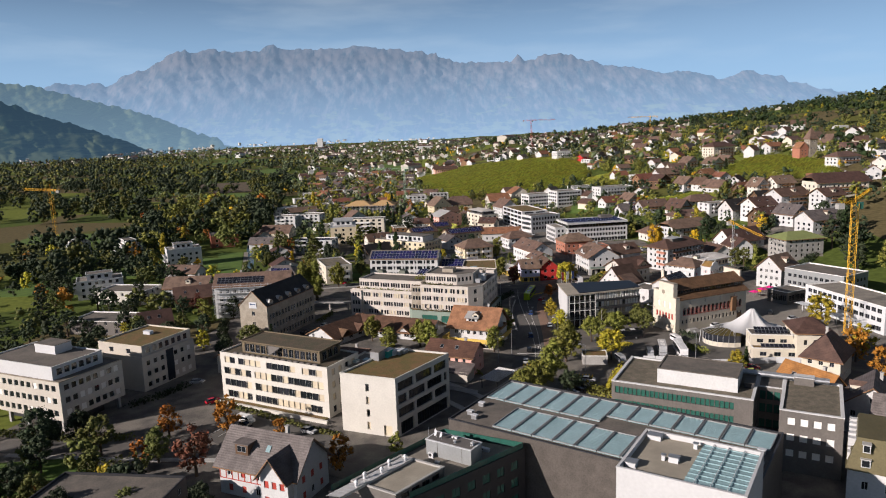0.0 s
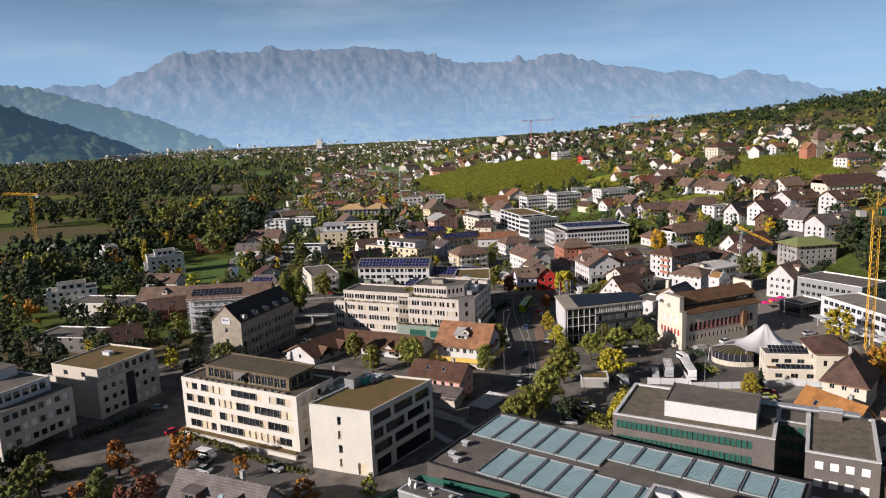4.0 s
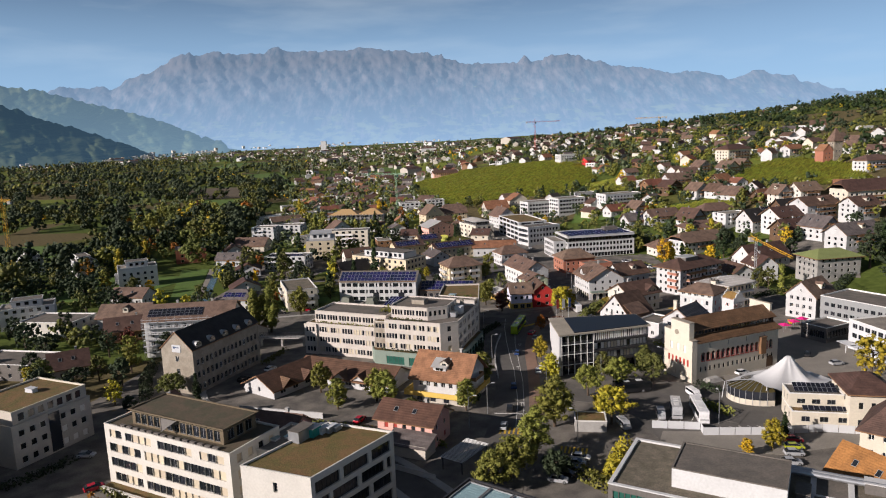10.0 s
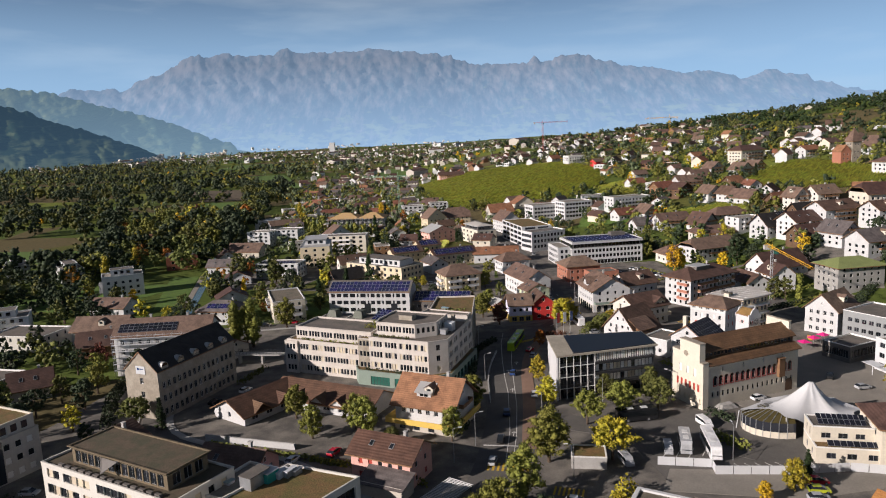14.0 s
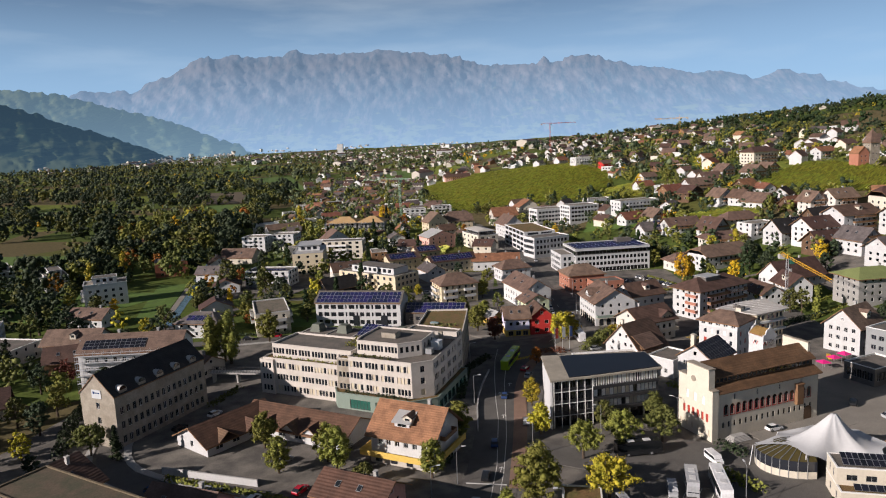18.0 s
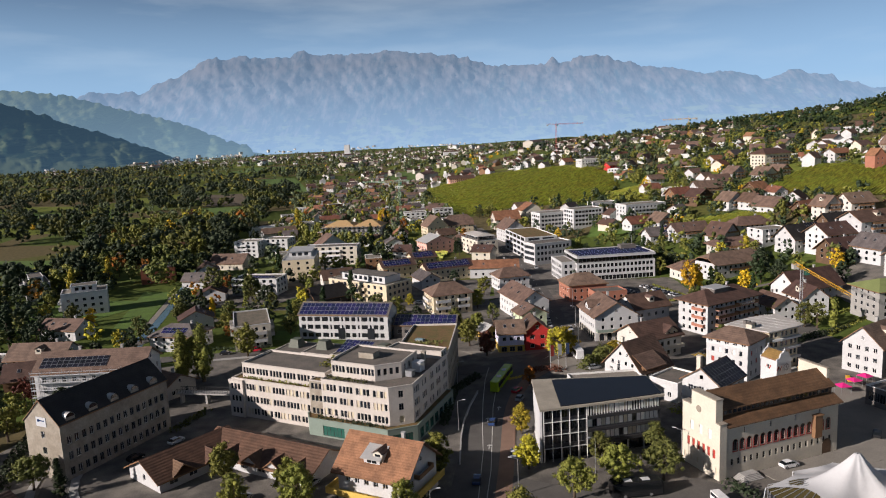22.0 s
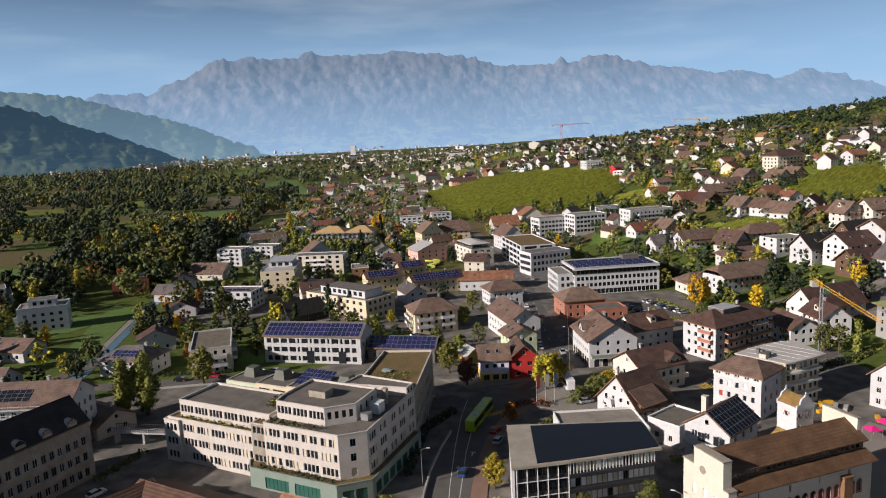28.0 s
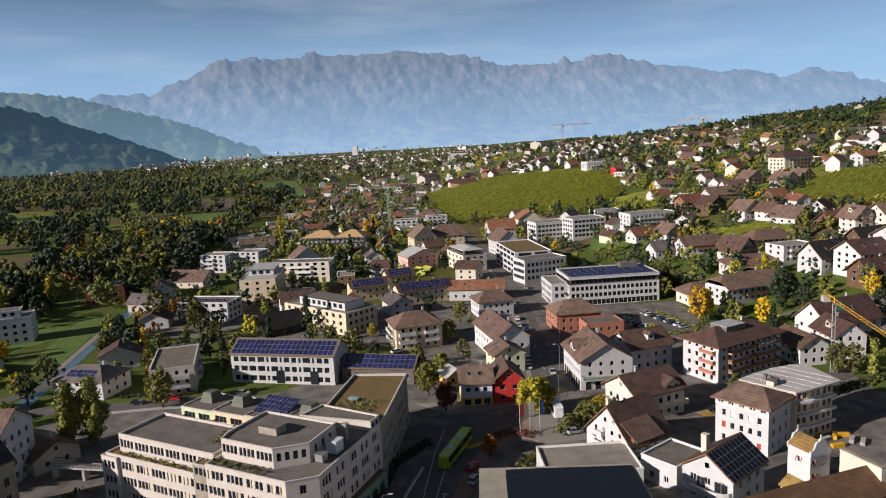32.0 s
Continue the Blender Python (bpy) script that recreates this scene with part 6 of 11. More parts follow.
    c.quad((L, 0, h), (L, W, h), (L, W / 2 + 0.6, h + 5.5), (L, 1.9, h + 2.9), (L, 1.9, h + 1.0))
    for k in range(24):
        x = 1.6 + k * 1.22
        c.quad((x, 1.885, h + 1.4), (x + 0.85, 1.885, h + 1.4), (x + 0.85, 1.885, h + 2.3), (x, 1.885, h + 2.3), mat=1)
    add("clerestory", c.mesh("clerestory", [M["timber"], M["glass"]]), root, label="dark timber clerestory")
    # tall gable-end wall with shoulders
    w = [(-1.4, -0.4), (0.35, -0.4), (0.35, W + 0.4), (-1.4, W + 0.4)]
    wide = W + 0.8
    ends = [(wide * (k + 0.5) / 6 + o - 0.35, wide * (k + 0.5) / 6 + o + 0.35, 1.2, 2.6) for k in range(6) for o in (0,)]
    ends += [(wide * (k + 1.3) / 7.4 - 0.4, wide * (k + 1.3) / 7.4 + 0.4, 4.4, 6.4) for k in range(6)]
    ends += [(wide * (k + 1.1) / 4.2 - 0.5, wide * (k + 1.1) / 4.2 + 0.5, 8.2, 10.3) for k in range(3)]
    shell(root, w, -0.3, 12.2, M["ivory"], {3: ends}, fine=True, name="gable_wall", styles={3: {1.2: "blind", 4.4: "red", 8.2: "whiteblind"}})
    up = Geo()
    up.box(-1.4, 0.35, 0.9, 8.2, 12.2, 17.0)
    up.box(-1.4, 0.35, 8.2, W + 0.4, 12.2, 13.8)
    up.box(-1.5, 0.45, 0.8, 8.3, 17.0, 17.2, mat=1)
    up.box(-1.5, 0.45, 8.3, W + 0.5, 13.8, 14.0, mat=1)
    up.box(-1.5, 0.45, -0.5, 0.8, 12.2, 12.4, mat=1)
    add("gable_top", up.mesh("gable_top", [M["ivory"], M["limestone"]]), root)
    tail = Geo()
    tail.box(L - 0.1, L + 0.6, 3.2, W + 0.3, h, h + 6.2)
    tail.box(L - 0.2, L + 0.7, 3.0, W + 0.4, h + 6.2, h + 6.4, mat=1)
    add("end_gable", tail.mesh("end_gable", [M["ivory"], M["limestone"]]), root)
    for k in range(15):
        x = 2.0 + (L - 4.0) / 15 * (k + 0.5)
        s = Geo()
        for o in (-0.68, 0.53):
            s.box(x + o, x + o + 0.15, -0.05, 0.0, 5.7, 7.7)
        s.box(x - 0.68, x + 0.68, -0.07, 0.0, 5.55, 5.75)
        add("window_surround", s.mesh("window_surround", M["redshutter"]), root, label="reddish brown window surround")
    clock = Geo()
    clock.tube((-1.40, W / 2 + 0.6, 13.6), (-1.5, W / 2 + 0.6, 13.6), 0.75, 0.75, 18)
    add("clock", clock.mesh("clock", M["limestone"]), root, label="round stone clock face")
    for k in range(6):
        st = Geo()
        st.box(2.0 + k * 0.35, 8 - k * 0.1, -3.4 + k * 0.3, -0.2, -0.3 + k * 0.16, -0.14 + k * 0.16 + 0.16)
        add("step", st.mesh("step", M["concrete"]), root)


town_hall()


def tent():
    root = thing("event_tent", 100.5, 219, 10, label="white peaked event tent membrane over an arched stage", category="tent")
    # membrane between a mast and a ring of anchor points
    ring = [(-16.0, 3.0, 4.6), (-9, -4.5, 5.0), (-3.0, -9.5, 0.5), (6.5, -8.5, 3.4), (13.0, -2.0, 3.6), (12.5, 7.5, 3.0), (4.0, 11.5, 3.4), (-6.0, 9.5, 3.6)]
    top = Vector((1.0, 1.0, 10.6))
    verts, faces = [], []
    n, m, seg = len(ring), 10, 4
    cols = n * seg
    for c in range(cols):
        k, f = divmod(c, seg)
        f /= seg
        a, b = Vector(ring[k]), Vector(ring[(k + 1) % n])
        e = a.lerp(b, f)
        pull = 1 - 0.16 * math.sin(math.pi * f)
        e = Vector((top.x + (e.x - top.x) * pull, top.y + (e.y - top.y) * pull, e.z + 0.8 * math.sin(math.pi * f)))
        for j in range(m + 1):
            s = j / m
            p = top.lerp(e, 0.05 + 0.95 * s)
            p.z = e.z + (top.z - e.z) * ((1 - s) ** 2.3)
            verts.append(p)
    for c in range(cols):
        d = (c + 1) % cols
        for j in range(m):
            faces.append((c * (m + 1) + j, c * (m + 1) + j + 1, d * (m + 1) + j + 1, d * (m + 1) + j))
    faces.append(tuple(c * (m + 1) for c in range(cols)))
    me = mesh_of("membrane", verts, faces, M["canvas"], smooth=True)
    add("membrane", me, root)
    mast = Geo()
    mast.tube((1, 1, -0.2), (1, 1, 10.6), 0.25, 0.2, 8)
    add("mast", mast.mesh("mast", M["whitemetal"]), root)
    for x, y, z in ring:
        g = Geo()
        g.tube((x * 1.04, y * 1.04, -0.2), (x, y, z), 0.12, 0.1, 6)
        add("prop", g.mesh("prop", M["whitemetal"]), root)
    # glazed curved stage wall with a dark vaulted canopy
    wall, vault = Geo(), Geo()
    for k in range(10):
        a0, a1 = radians(150 + k * 11), radians(150 + (k + 1) * 11)
        q = [(-5.5 + math.cos(a) * 10.0, 1.5 + math.sin(a) * 7.2) for a in (a0, a1)]
        wall.quad((*q[0], -0.2), (*q[1], -0.2), (*q[1], 1.6), (*q[0], 1.6))
        wall.quad((*q[0], 1.6), (*q[1], 1.6), (*q[1], 3.8), (*q[0], 3.8), mat=1)
        vault.quad((*q[0], 3.8), (*q[1], 3.8), (-5.0 + math.cos(a1) * 5.0, 1.5 + math.sin(a1) * 3.6, 5.4), (-5.0 + math.cos(a0) * 5.0, 1.5 + math.sin(a0) * 3.6, 5.4))
        vault.quad((-5.0 + math.cos(a0) * 5.0, 1.5 + math.sin(a0) * 3.6, 5.4), (-5.0 + math.cos(a1) * 5.0, 1.5 + math.sin(a1) * 3.6, 5.4), (-2.0, 1.8, 6.0))
        rib = Geo()
        rib.tube((*q[0], 3.85), (-5.0 + math.cos(a0) * 5.0, 1.5 + math.sin(a0) * 3.6, 5.45), 0.1, 0.1, 4)
        rib.tube((-5.0 + math.cos(a0) * 5.0, 1.5 + math.sin(a0) * 3.6, 5.45), (-2.0, 1.8, 6.05), 0.1, 0.1, 4)
        rib.tube((*q[0], -0.2), (*q[0], 3.85), 0.09, 0.09, 4)
        add("stage_rib", rib.mesh("stage_rib", M["steel"]), root)
    add("stage_wall", wall.mesh("stage_wall", [M["ivory"], M["glass"]]), root, label="pale curved stage wall with glazing")
    add("stage_roof", vault.mesh("stage_roof", M["stageglass"]), root, label="olive-tinted ribbed stage canopy")


tent()


def yellow_inn():
    root = thing("inn", 100.8, 204.0, -12, label="pale yellow inn with stepped flat roofs carrying solar panels", category="building")
    p = [(-7, -5.0), (11, -5.0), (11, 4.5), (-7, 4.5)]
    shell(root, p, -0.3, 3.6, M["ivory"], {0: row(18, 4, 1.9, 1.3, (1.2,)), 3: row(9.5, 2, 1.2, 1.5, (1.0,))}, "grey")
    flat_roof(root, p, 3.7, M["sedum"], M["frame"], 0.15)
    q = [(-7.0, -2.0), (5, -2.0), (5, 4.5), (-7.0, 4.5)]
    shell(root, q, 3.5, 7.0, M["ivory"], {0: row(12, 3, 1.9, 1.2, (4.5,)), 3: row(6.5, 2, 0.9, 1.8, (4.4,))}, "grey", name="upper_floor")
    flat_roof(root, q, 7.1, M["bitumen"], M["frame"], 0.15)
    solar_field(root, (-5.6, -0.9, 7.2), (1, 0, 0), (0, 0.9, 0.35), 9, 2, 1.0, 1.6, "blacksolar")
    solar_field(root, (-4.5, -4.4, 3.85), (1, 0, 0), (0, 0.9, 0.5), 8, 1, 1.2, 1.5, "blacksolar")
    t = [(5, -6.0), (15, -6.0), (15, 7), (5, 7)]
    shell(root, t, -0.3, 9.2, M["ivory"], {0: row(10, 3, 1.0, 1.6, (1.0, 5.2)), 3: row(13, 2, 1.0, 1.6, (6.0,))}, "grey", name="main_house")
    pitched_roof(root, 10, 13, 9.2, 3.0, M["tile_dark"], "x", 0.8, hip=5.0, cx=10, cy=0.5)
    add("door", window_meshes(1.4, 2.2, "green")[2], root, pose(9, -6.03, 1.2))


yellow_inn()


def main_office():
    root = thing("office_building", -11.5, 262.0, -23, label="large cream office building with stepped storeys and mint stone base", category="office building")
    h = 14.0

    def trip(length, groups, sill, per=4, w=0.82, gap=0.22, tall=1.75):
        out, step = [], length / groups
        for gk in range(groups):
            wide = per * w + (per - 1) * gap
            u = step * (gk + 0.5) - wide / 2
            out += [(u + j * (w + gap), u + j * (w + gap) + w, sill, sill + tall) for j in range(per)]
        return out

    wing = [(-27.8, -0.2), (0, -0.2), (0, 14), (-27.8, 14)]
    rows = [(a + 4.6, b + 4.6, c, d) for s in (1.0, 4.4, 7.8) for a, b, c, d in trip(22.6, 5, s, 4)] + [(0.6 + j * 1.1, 1.4 + j * 1.1, s, s + 1.7) for s in (1.0, 4.4, 7.8) for j in range(3)]
    shell(root, wing, -0.3, 10.6, M["stonewall"], {0: rows, 3: row(14.2, 5, 1.2, 1.7, (1.0, 4.4, 7.8)), 2: row(27.8, 8, 1.2, 1.6, (4.4, 7.8))}, ["grey", "plain", "blind"], name="wing")
    flat_roof(root, wing, 10.8, M["sedum"], M["stonewall"], 0.3)
    # projecting bay at the wing's outer corner
    bay = [(-28.4, -0.9), (-23.6, -0.9), (-23.6, 2.0), (-28.4, 2.0)]
    shell(root, bay, -0.3, 10.2, M["stonewall"], {0: [(0.7 + j * 1.2, 1.6 + j * 1.2, s, s + 1.7) for s in (1.0, 4.4, 7.8) for j in range(3)], 3: [(0.9, 1.9, s, s + 1.7) for s in (1.0, 4.4, 7.8)]}, "grey", name="corner_bay")
    flat_roof(root, bay, 10.4, M["sedum"], M["stonewall"], 0.2)
    top = [(-25.6, 1.8), (2.0, 1.8), (2.0, 14), (-25.6, 14)]
    shell(root, top, 10.2, 14.4, M["stonewall"], {0: trip(27.6, 6, 11.6, 4), 3: row(12.2, 5, 1.0, 1.7, (11.6,))}, "grey", name="set_back_floor")
    flat_roof(root, top, 14.6, M["bitumen"], M["stonewall"], 0.5)
    stair = [(-1.2, -0.8), (3.2, -0.8), (3.2, 6), (-1.2, 6)]
    shell(root, stair, -0.3, h - 0.9, M["limestone"], {0: [(0.5 + j * 1.2, 1.4 + j * 1.2, s, s + 1.6) for s in (1.0, 4.4, 7.8, 11.0) for j in range(3)]}, "grey", name="stair_bay")
    flat_roof(root, stair, h - 0.7, M["sedum"], M["stonewall"], 0.2)
    blk = [(3.0, -1.4), (22.6, -1.4), (27.0, 2.8), (24.6, 27.5), (3.0, 22)]
    e1, e2 = math.hypot(4.4, 4.2), math.hypot(2.4, 24.7)
    shell(root, blk, 3.6, h, M["stonewall"], {0: [o for s in (4.9, 8.1, 11.3) for o in trip(19.6, 4, s, 4)], 1: [o for s in (4.9, 8.1, 11.3) for o in row(e1, 1, 1.2, 1.7, (s,))], 2: [o for s in (4.9, 8.1, 11.3) for o in trip(e2, 5, s, 3)],
                                             3: row(22, 6, 1.2, 1.6, (8.1, 11.3))}, ["grey", "plain", "grey", "blind"], name="main_block")
    flat_roof(root, blk, h + 0.2, M["bitumen"], M["stonewall"], 0.5)
    pent = [(3.6, 2.6), (16.6, 2.6), (21.6, 7.2), (20.8, 17), (2.6, 17), (2.6, 6.0)]
    shell(root, pent, h - 0.4, h + 3.6, M["stonewall"], {0: trip(13.0, 3, h + 1.0, 4, 0.78), 1: row(6.8, 4, 0.9, 1.7, (h + 1.0,), 0.3), 2: row(9.8, 3, 0.9, 1.7, (h + 1.0,))}, "grey", name="penthouse")
    flat_roof(root, pent, h + 3.8, M["bitumen"], M["stonewall"], 0.4)
    roof_box(root, "stair_head", 8.5, 13.0, 8.0, 11.0, h + 3.3, h + 4.9, M["limestone"], "", M["bitumen"])
    roof_box(root, "cooling_unit", 22.2, 24.6, 11.5, 14.0, h, h + 2.4, M["whitemetal"], "white roof cooling unit", M["whitemetal"])
    roof_box(root, "cooling_unit", 22.4, 24.2, 7.6, 9.4, h, h + 1.4, M["steel"], "", M["steel"])
    roof_box(root, "flue", 21.8, 22.8, 17.5, 18.5, h, h + 3.4, M["limestone"], "", M["limestone"])
    base = [(0.2, -3.8), (23.2, -3.8), (28.6, 1.4), (26.6, 26), (0.2, 22), (-2.2, -1.0)]
    shell(root, base, -0.3, 4.3, M["mint"], {0: [(4.2, 10.6, 0.4, 3.0), (12.2, 18.8, 0.4, 3.0)], 1: row(7.5, 2, 2.4, 2.6, (0.4,)), 2: row(24.7, 7, 2.4, 2.6, (0.4,))}, "green", name="base_storey", label="pale green stone base storey")
    flat_roof(root, base, 4.5, M["sedum"], M["mint"], 0.15)
    # rear wing along the road, with sedum roof
    rear = [(9.0, 25.0), (24.6, 27.5), (13.6, 58), (0.5, 53)]
    e = math.hypot(11.0, 30.5)
    shell(root, rear, -0.3, 13.6, M["limestone"], {1: [o for s in (1.2, 4.6, 8.0) for o in row(e, 14, 1.3, 1.7, (s,))], 3: row(29, 8, 1.3, 1.7, (4.6, 8.0))}, ["grey", "plain"], name="rear_wing")
    flat_roof(root, rear, 13.8, M["sedum"], M["stonewall"], 0.5)
    roof_box(root, "skylight", 9, 11.5, 38, 39.2, 13.2, 13.8, M["steel"], "", M["blueglass"])
    link = [(8.0, 21.5), (24.5, 24.0), (24.4, 27.6), (8.8, 28.5)]
    shell(root, link, 13.4, 15.6, M["stonewall"], {1: row(3.6, 2, 0.9, 1.2, (14.0,), 0.3)}, "grey", name="link_floor")
    flat_roof(root, link, 15.8, M["bitumen"], M["stonewall"], 0.3)
    # terraced rear houses with tapered roof lanterns
    for k in range(4):
        x0, y0 = -38 + k * 11.2, 29.5 - k * 0.4
        q = [(x0, y0), (x0 + 10.9, y0), (x0 + 10.9, y0 + 11), (x0, y0 + 11)]
        top_z = 8.4 + 0.5 * k
        shell(root, q, -0.3, top_z, M["green" if k == 0 else "yellow"], {0: row(10.9, 2, 3.8, 1.7, (top_z - 2.6,), 0.4)}, "grey", name="terrace_block")
        flat_roof(root, q, top_z + 0.2, M["bitumen"], M["stonewall"], 0.2)
        balcony(root, x0 + 5.4, y0, 0, top_z - 2.9, 9, 1.6, M["stonewall"], M["green" if k == 0 else "yellow"])
        if k != 2:
            cone = Geo()
            z, a, b = top_z, 2.1, 1.4
            cx, cy = x0 + 4.4, y0 + 6.5
            lo = [(cx - a, cy - a, z), (cx + a, cy - a, z), (cx + a, cy + a, z), (cx - a, cy + a, z)]
            hi = [(cx - b, cy - b, z + 2.6), (cx + b, cy - b, z + 2.6), (cx + b, cy + b, z + 2.6), (cx - b, cy + b, z + 2.6)]
            for j in range(4):
                cone.quad(lo[j], lo[(j + 1) % 4], hi[(j + 1) % 4], hi[j])
            cone.quad(*hi)
            add("roof_lantern", cone.mesh("roof_lantern", M["greycopper"]), root, label="green-grey tapered roof lantern")
    solar_field(root, (-15.0, 31.0, 9.8), (1, 0, 0), (0, 1, 0.3), 8, 4, 1.2, 1.7)
    return root



def roof_plants(root, x0, x1, y0, y1, z, leaf, high, n=160):
    rng = np.random.default_rng(int(abs(x0 * 7 + z * 3)))
    c = np.stack([rng.uniform(x0, x1, n), rng.uniform(y0, y1, n), z + high * rng.uniform(0.1, 1, n) ** 1.5], 1)
    d = rng.normal(size=(n, 3)) * 0.5 + np.array([0, 0, 0.8])
    d /= np.linalg.norm(d, axis=1)[:, None]
    add("roof_planting", quads_mesh("roof_planting", c, d, rng.uniform(0.12, 0.3, n), LEAF[leaf], rng), root, label="low green roof planting")["kind"] = "stuff"


OFFICE = main_office()
roof_plants(OFFICE, -24, -3, 0.2, 1.5, 10.5, "green", 0.8)
roof_plants(OFFICE, -3, 2.5, 6, 13.0, 14.2, "green", 1.4, 260)
roof_plants(OFFICE, 4, 16, -0.8, 0.4, 14.2, "olive", 0.7)
roof_plants(OFFICE, 8, 18, 27.5, 40, 13.4, "olive", 0.5, 300)
roof_plants(OFFICE, 2, 22, -3.4, -2.2, 4.4, "dark", 0.8, 200)


def solar_school():
    root = thing("school", -19.3, 349.2, -9, label="white school with dark windows and a blue solar roof", category="school")
    L, W, h = 35, 12.5, 9.6
    p = rect(L, W)
    f = []
    for sill in (0.8, 3.9, 6.9):
        u = 1.0
        for wide in (1.7, 2.2, 2.3, 2.4, 0.8, 2.4, 0.8, 1.8, 1.7, 0.8, 2.5, 0.8, 1.8, 1.6):
            f.append((u, u + wide, sill, sill + 1.75))
            u += wide + 0.68
    shell(root, p, -0.3, h, M["white"], {0: f, 1: row(W, 3, 1.2, 1.6, (1.0, 5.4)), 2: row(L, 12, 1.5, 1.6, (1.0, 5.4)), 3: row(W, 3, 1.2, 1.6, (1.0, 5.4))}, gable=("x", 3.4))
    pitched_roof(root, L, W, h, 3.4, M["bitumen"], "x", 0.5)
    sl = Vector((0, W / 2, 3.4)).normalized()
    solar_field(root, (-17.3, -6.2, h + 0.1), (1, 0, 0), sl, 21, 3, 1.58, 2.0)
    low = [(18.6, -3), (42, -3), (42, 7), (18.6, 7)]
    shell(root, low, -0.3, 5.0, M["bronzegrey"], {0: row(23.4, 8, 1.6, 1.6, (1.6,))}, name="low_wing")
    pitched_roof(root, 23.4, 10, 5.0, 2.8, M["bitumen"], "x", 0.5, cx=30.3, cy=2, name="low_roof")
    solar_field(root, (18.8, -3.3, 5.0), (1, 0, 0), Vector((0, 5, 2.8)).normalized(), 14, 3, 1.6, 1.85)
    for x in (-2, 9.5):
        g = Geo()
        g.box(x, x + 2.6, -6.4, -6.2, 0.2, 4.4)
        add("entrance_glazing", g.mesh("entrance_glazing", M["glass"]), root)


solar_school()


def old_factory():
    root = thing("stone_hall", -62.5, 252.0, 69, label="weathered limestone hall with black gambrel roof and round dormers", category="hall")
    L, W, h, rise = 31, 11.6, 13.6, 5.2
    p = rect(L, W)
    shell(root, p, -0.3, h, M["limestone"], {0: row(L, 15, 1.1, 1.9, (1.0, 4.7, 8.4)), 3: [(5.2, 6.4, 2.0, 3.6), (5.2, 6.4, 6.0, 7.6), (5.2, 6.4, 9.8, 11.4)], 1: row(W, 4, 1.1, 1.8, (1, 4.7, 8.4)), 2: row(L, 10, 1.1, 1.9, (4.7, 8.4))}, ["plain", "grey"], gable=("x", rise))
    pitched_roof(root, L, W, h, rise, M["slate"], "x", 0.25, label="black slate roof")
    for k in range(5):
        x = -12.5 + k * 6.0
        g = Geo()
        n = 8
        for j in range(n):
            a0, a1 = math.pi * j / n, math.pi * (j + 1) / n
            y0, y1 = -W / 2 + 0.1, -W / 2 + 3.2
            g.quad((x + math.cos(a0) * 1.15, y0, h + 0.9 + math.sin(a0) * 1.0), (x + math.cos(a0) * 1.15, y1, h + 0.9 + math.sin(a0) * 1.0), (x + math.cos(a1) * 1.15, y1, h + 0.9 + math.sin(a1) * 1.0), (x + math.cos(a1) * 1.15, y0, h + 0.9 + math.sin(a1) * 1.0))
            g.quad((x, y0 - 0.02, h + 0.9), (x + math.cos(a0) * 1.0, y0 - 0.02, h + 0.9 + math.sin(a0) * 0.85), (x + math.cos(a1) * 1.0, y0 - 0.02, h + 0.9 + math.sin(a1) * 0.85), mat=1)
        g.box(x - 1.15, x + 1.15, y0, y0 + 2, h - 0.1, h + 0.9, mat=2)
        add("dormer", g.mesh("dormer", [M["metalroof"], M["glass"], M["limestone"]]), root, label="round-headed pale dormer")
    sign = Geo()
    sign.box(-L / 2 - 0.12, -L / 2 - 0.02, -1.6, 1.6, 12.6, 14.8)
    add("sign", sign.mesh("sign", M["whitemetal"]), root, label="white sign board with blue bar")
    bar = Geo()
    bar.box(-L / 2 - 0.16, -L / 2 - 0.13, -1.1, 0.9, 13.9, 14.15)
    bar.box(-L / 2 - 0.16, -L / 2 - 0.13, 0.5, 1.1, 13.7, 14.35)
    add("sign_bar", bar.mesh("sign_bar", M["car_blue"]), root)


old_factory()


def scaffolded_block():
    root = house("apartment_block", "grey block under renovation behind scaffolding", -79, 281, 4, 30, 13, 13.4, "greyish", "gable", "tile_brown", 4.0, cols=(10, 4, 10, 4), floors=4, win=(1.2, 1.5), first=1.2, category="apartment block", chim=2)
    for k in range(12):
        g = Geo()
        x = -15.2 + k * 2.75
        for y in (-8.2, -7.1):
            g.tube((x, y, -0.3), (x, y, 14.2), 0.06, 0.06, 5)
        add("scaffold_post", g.mesh("scaffold_post", M["steel"]), root)
    for z in (2.2, 4.3, 6.4, 8.5, 10.6, 12.7):
        g = Geo()
        g.box(-15.4, 15.4, -8.2, -7.1, z, z + 0.08)
        g.box(-15.4, 15.4, -8.25, -8.2, z + 0.95, z + 1.05)
        add("scaffold_deck", g.mesh("scaffold_deck", M["whitemetal"]), root)
    solar_field(root, (-14, -5.6, 14.2), (1, 0, 0), Vector((0, 6.5, 4.0)).normalized(), 12, 3, 1.5, 1.2, "blacksolar")


scaffolded_block()


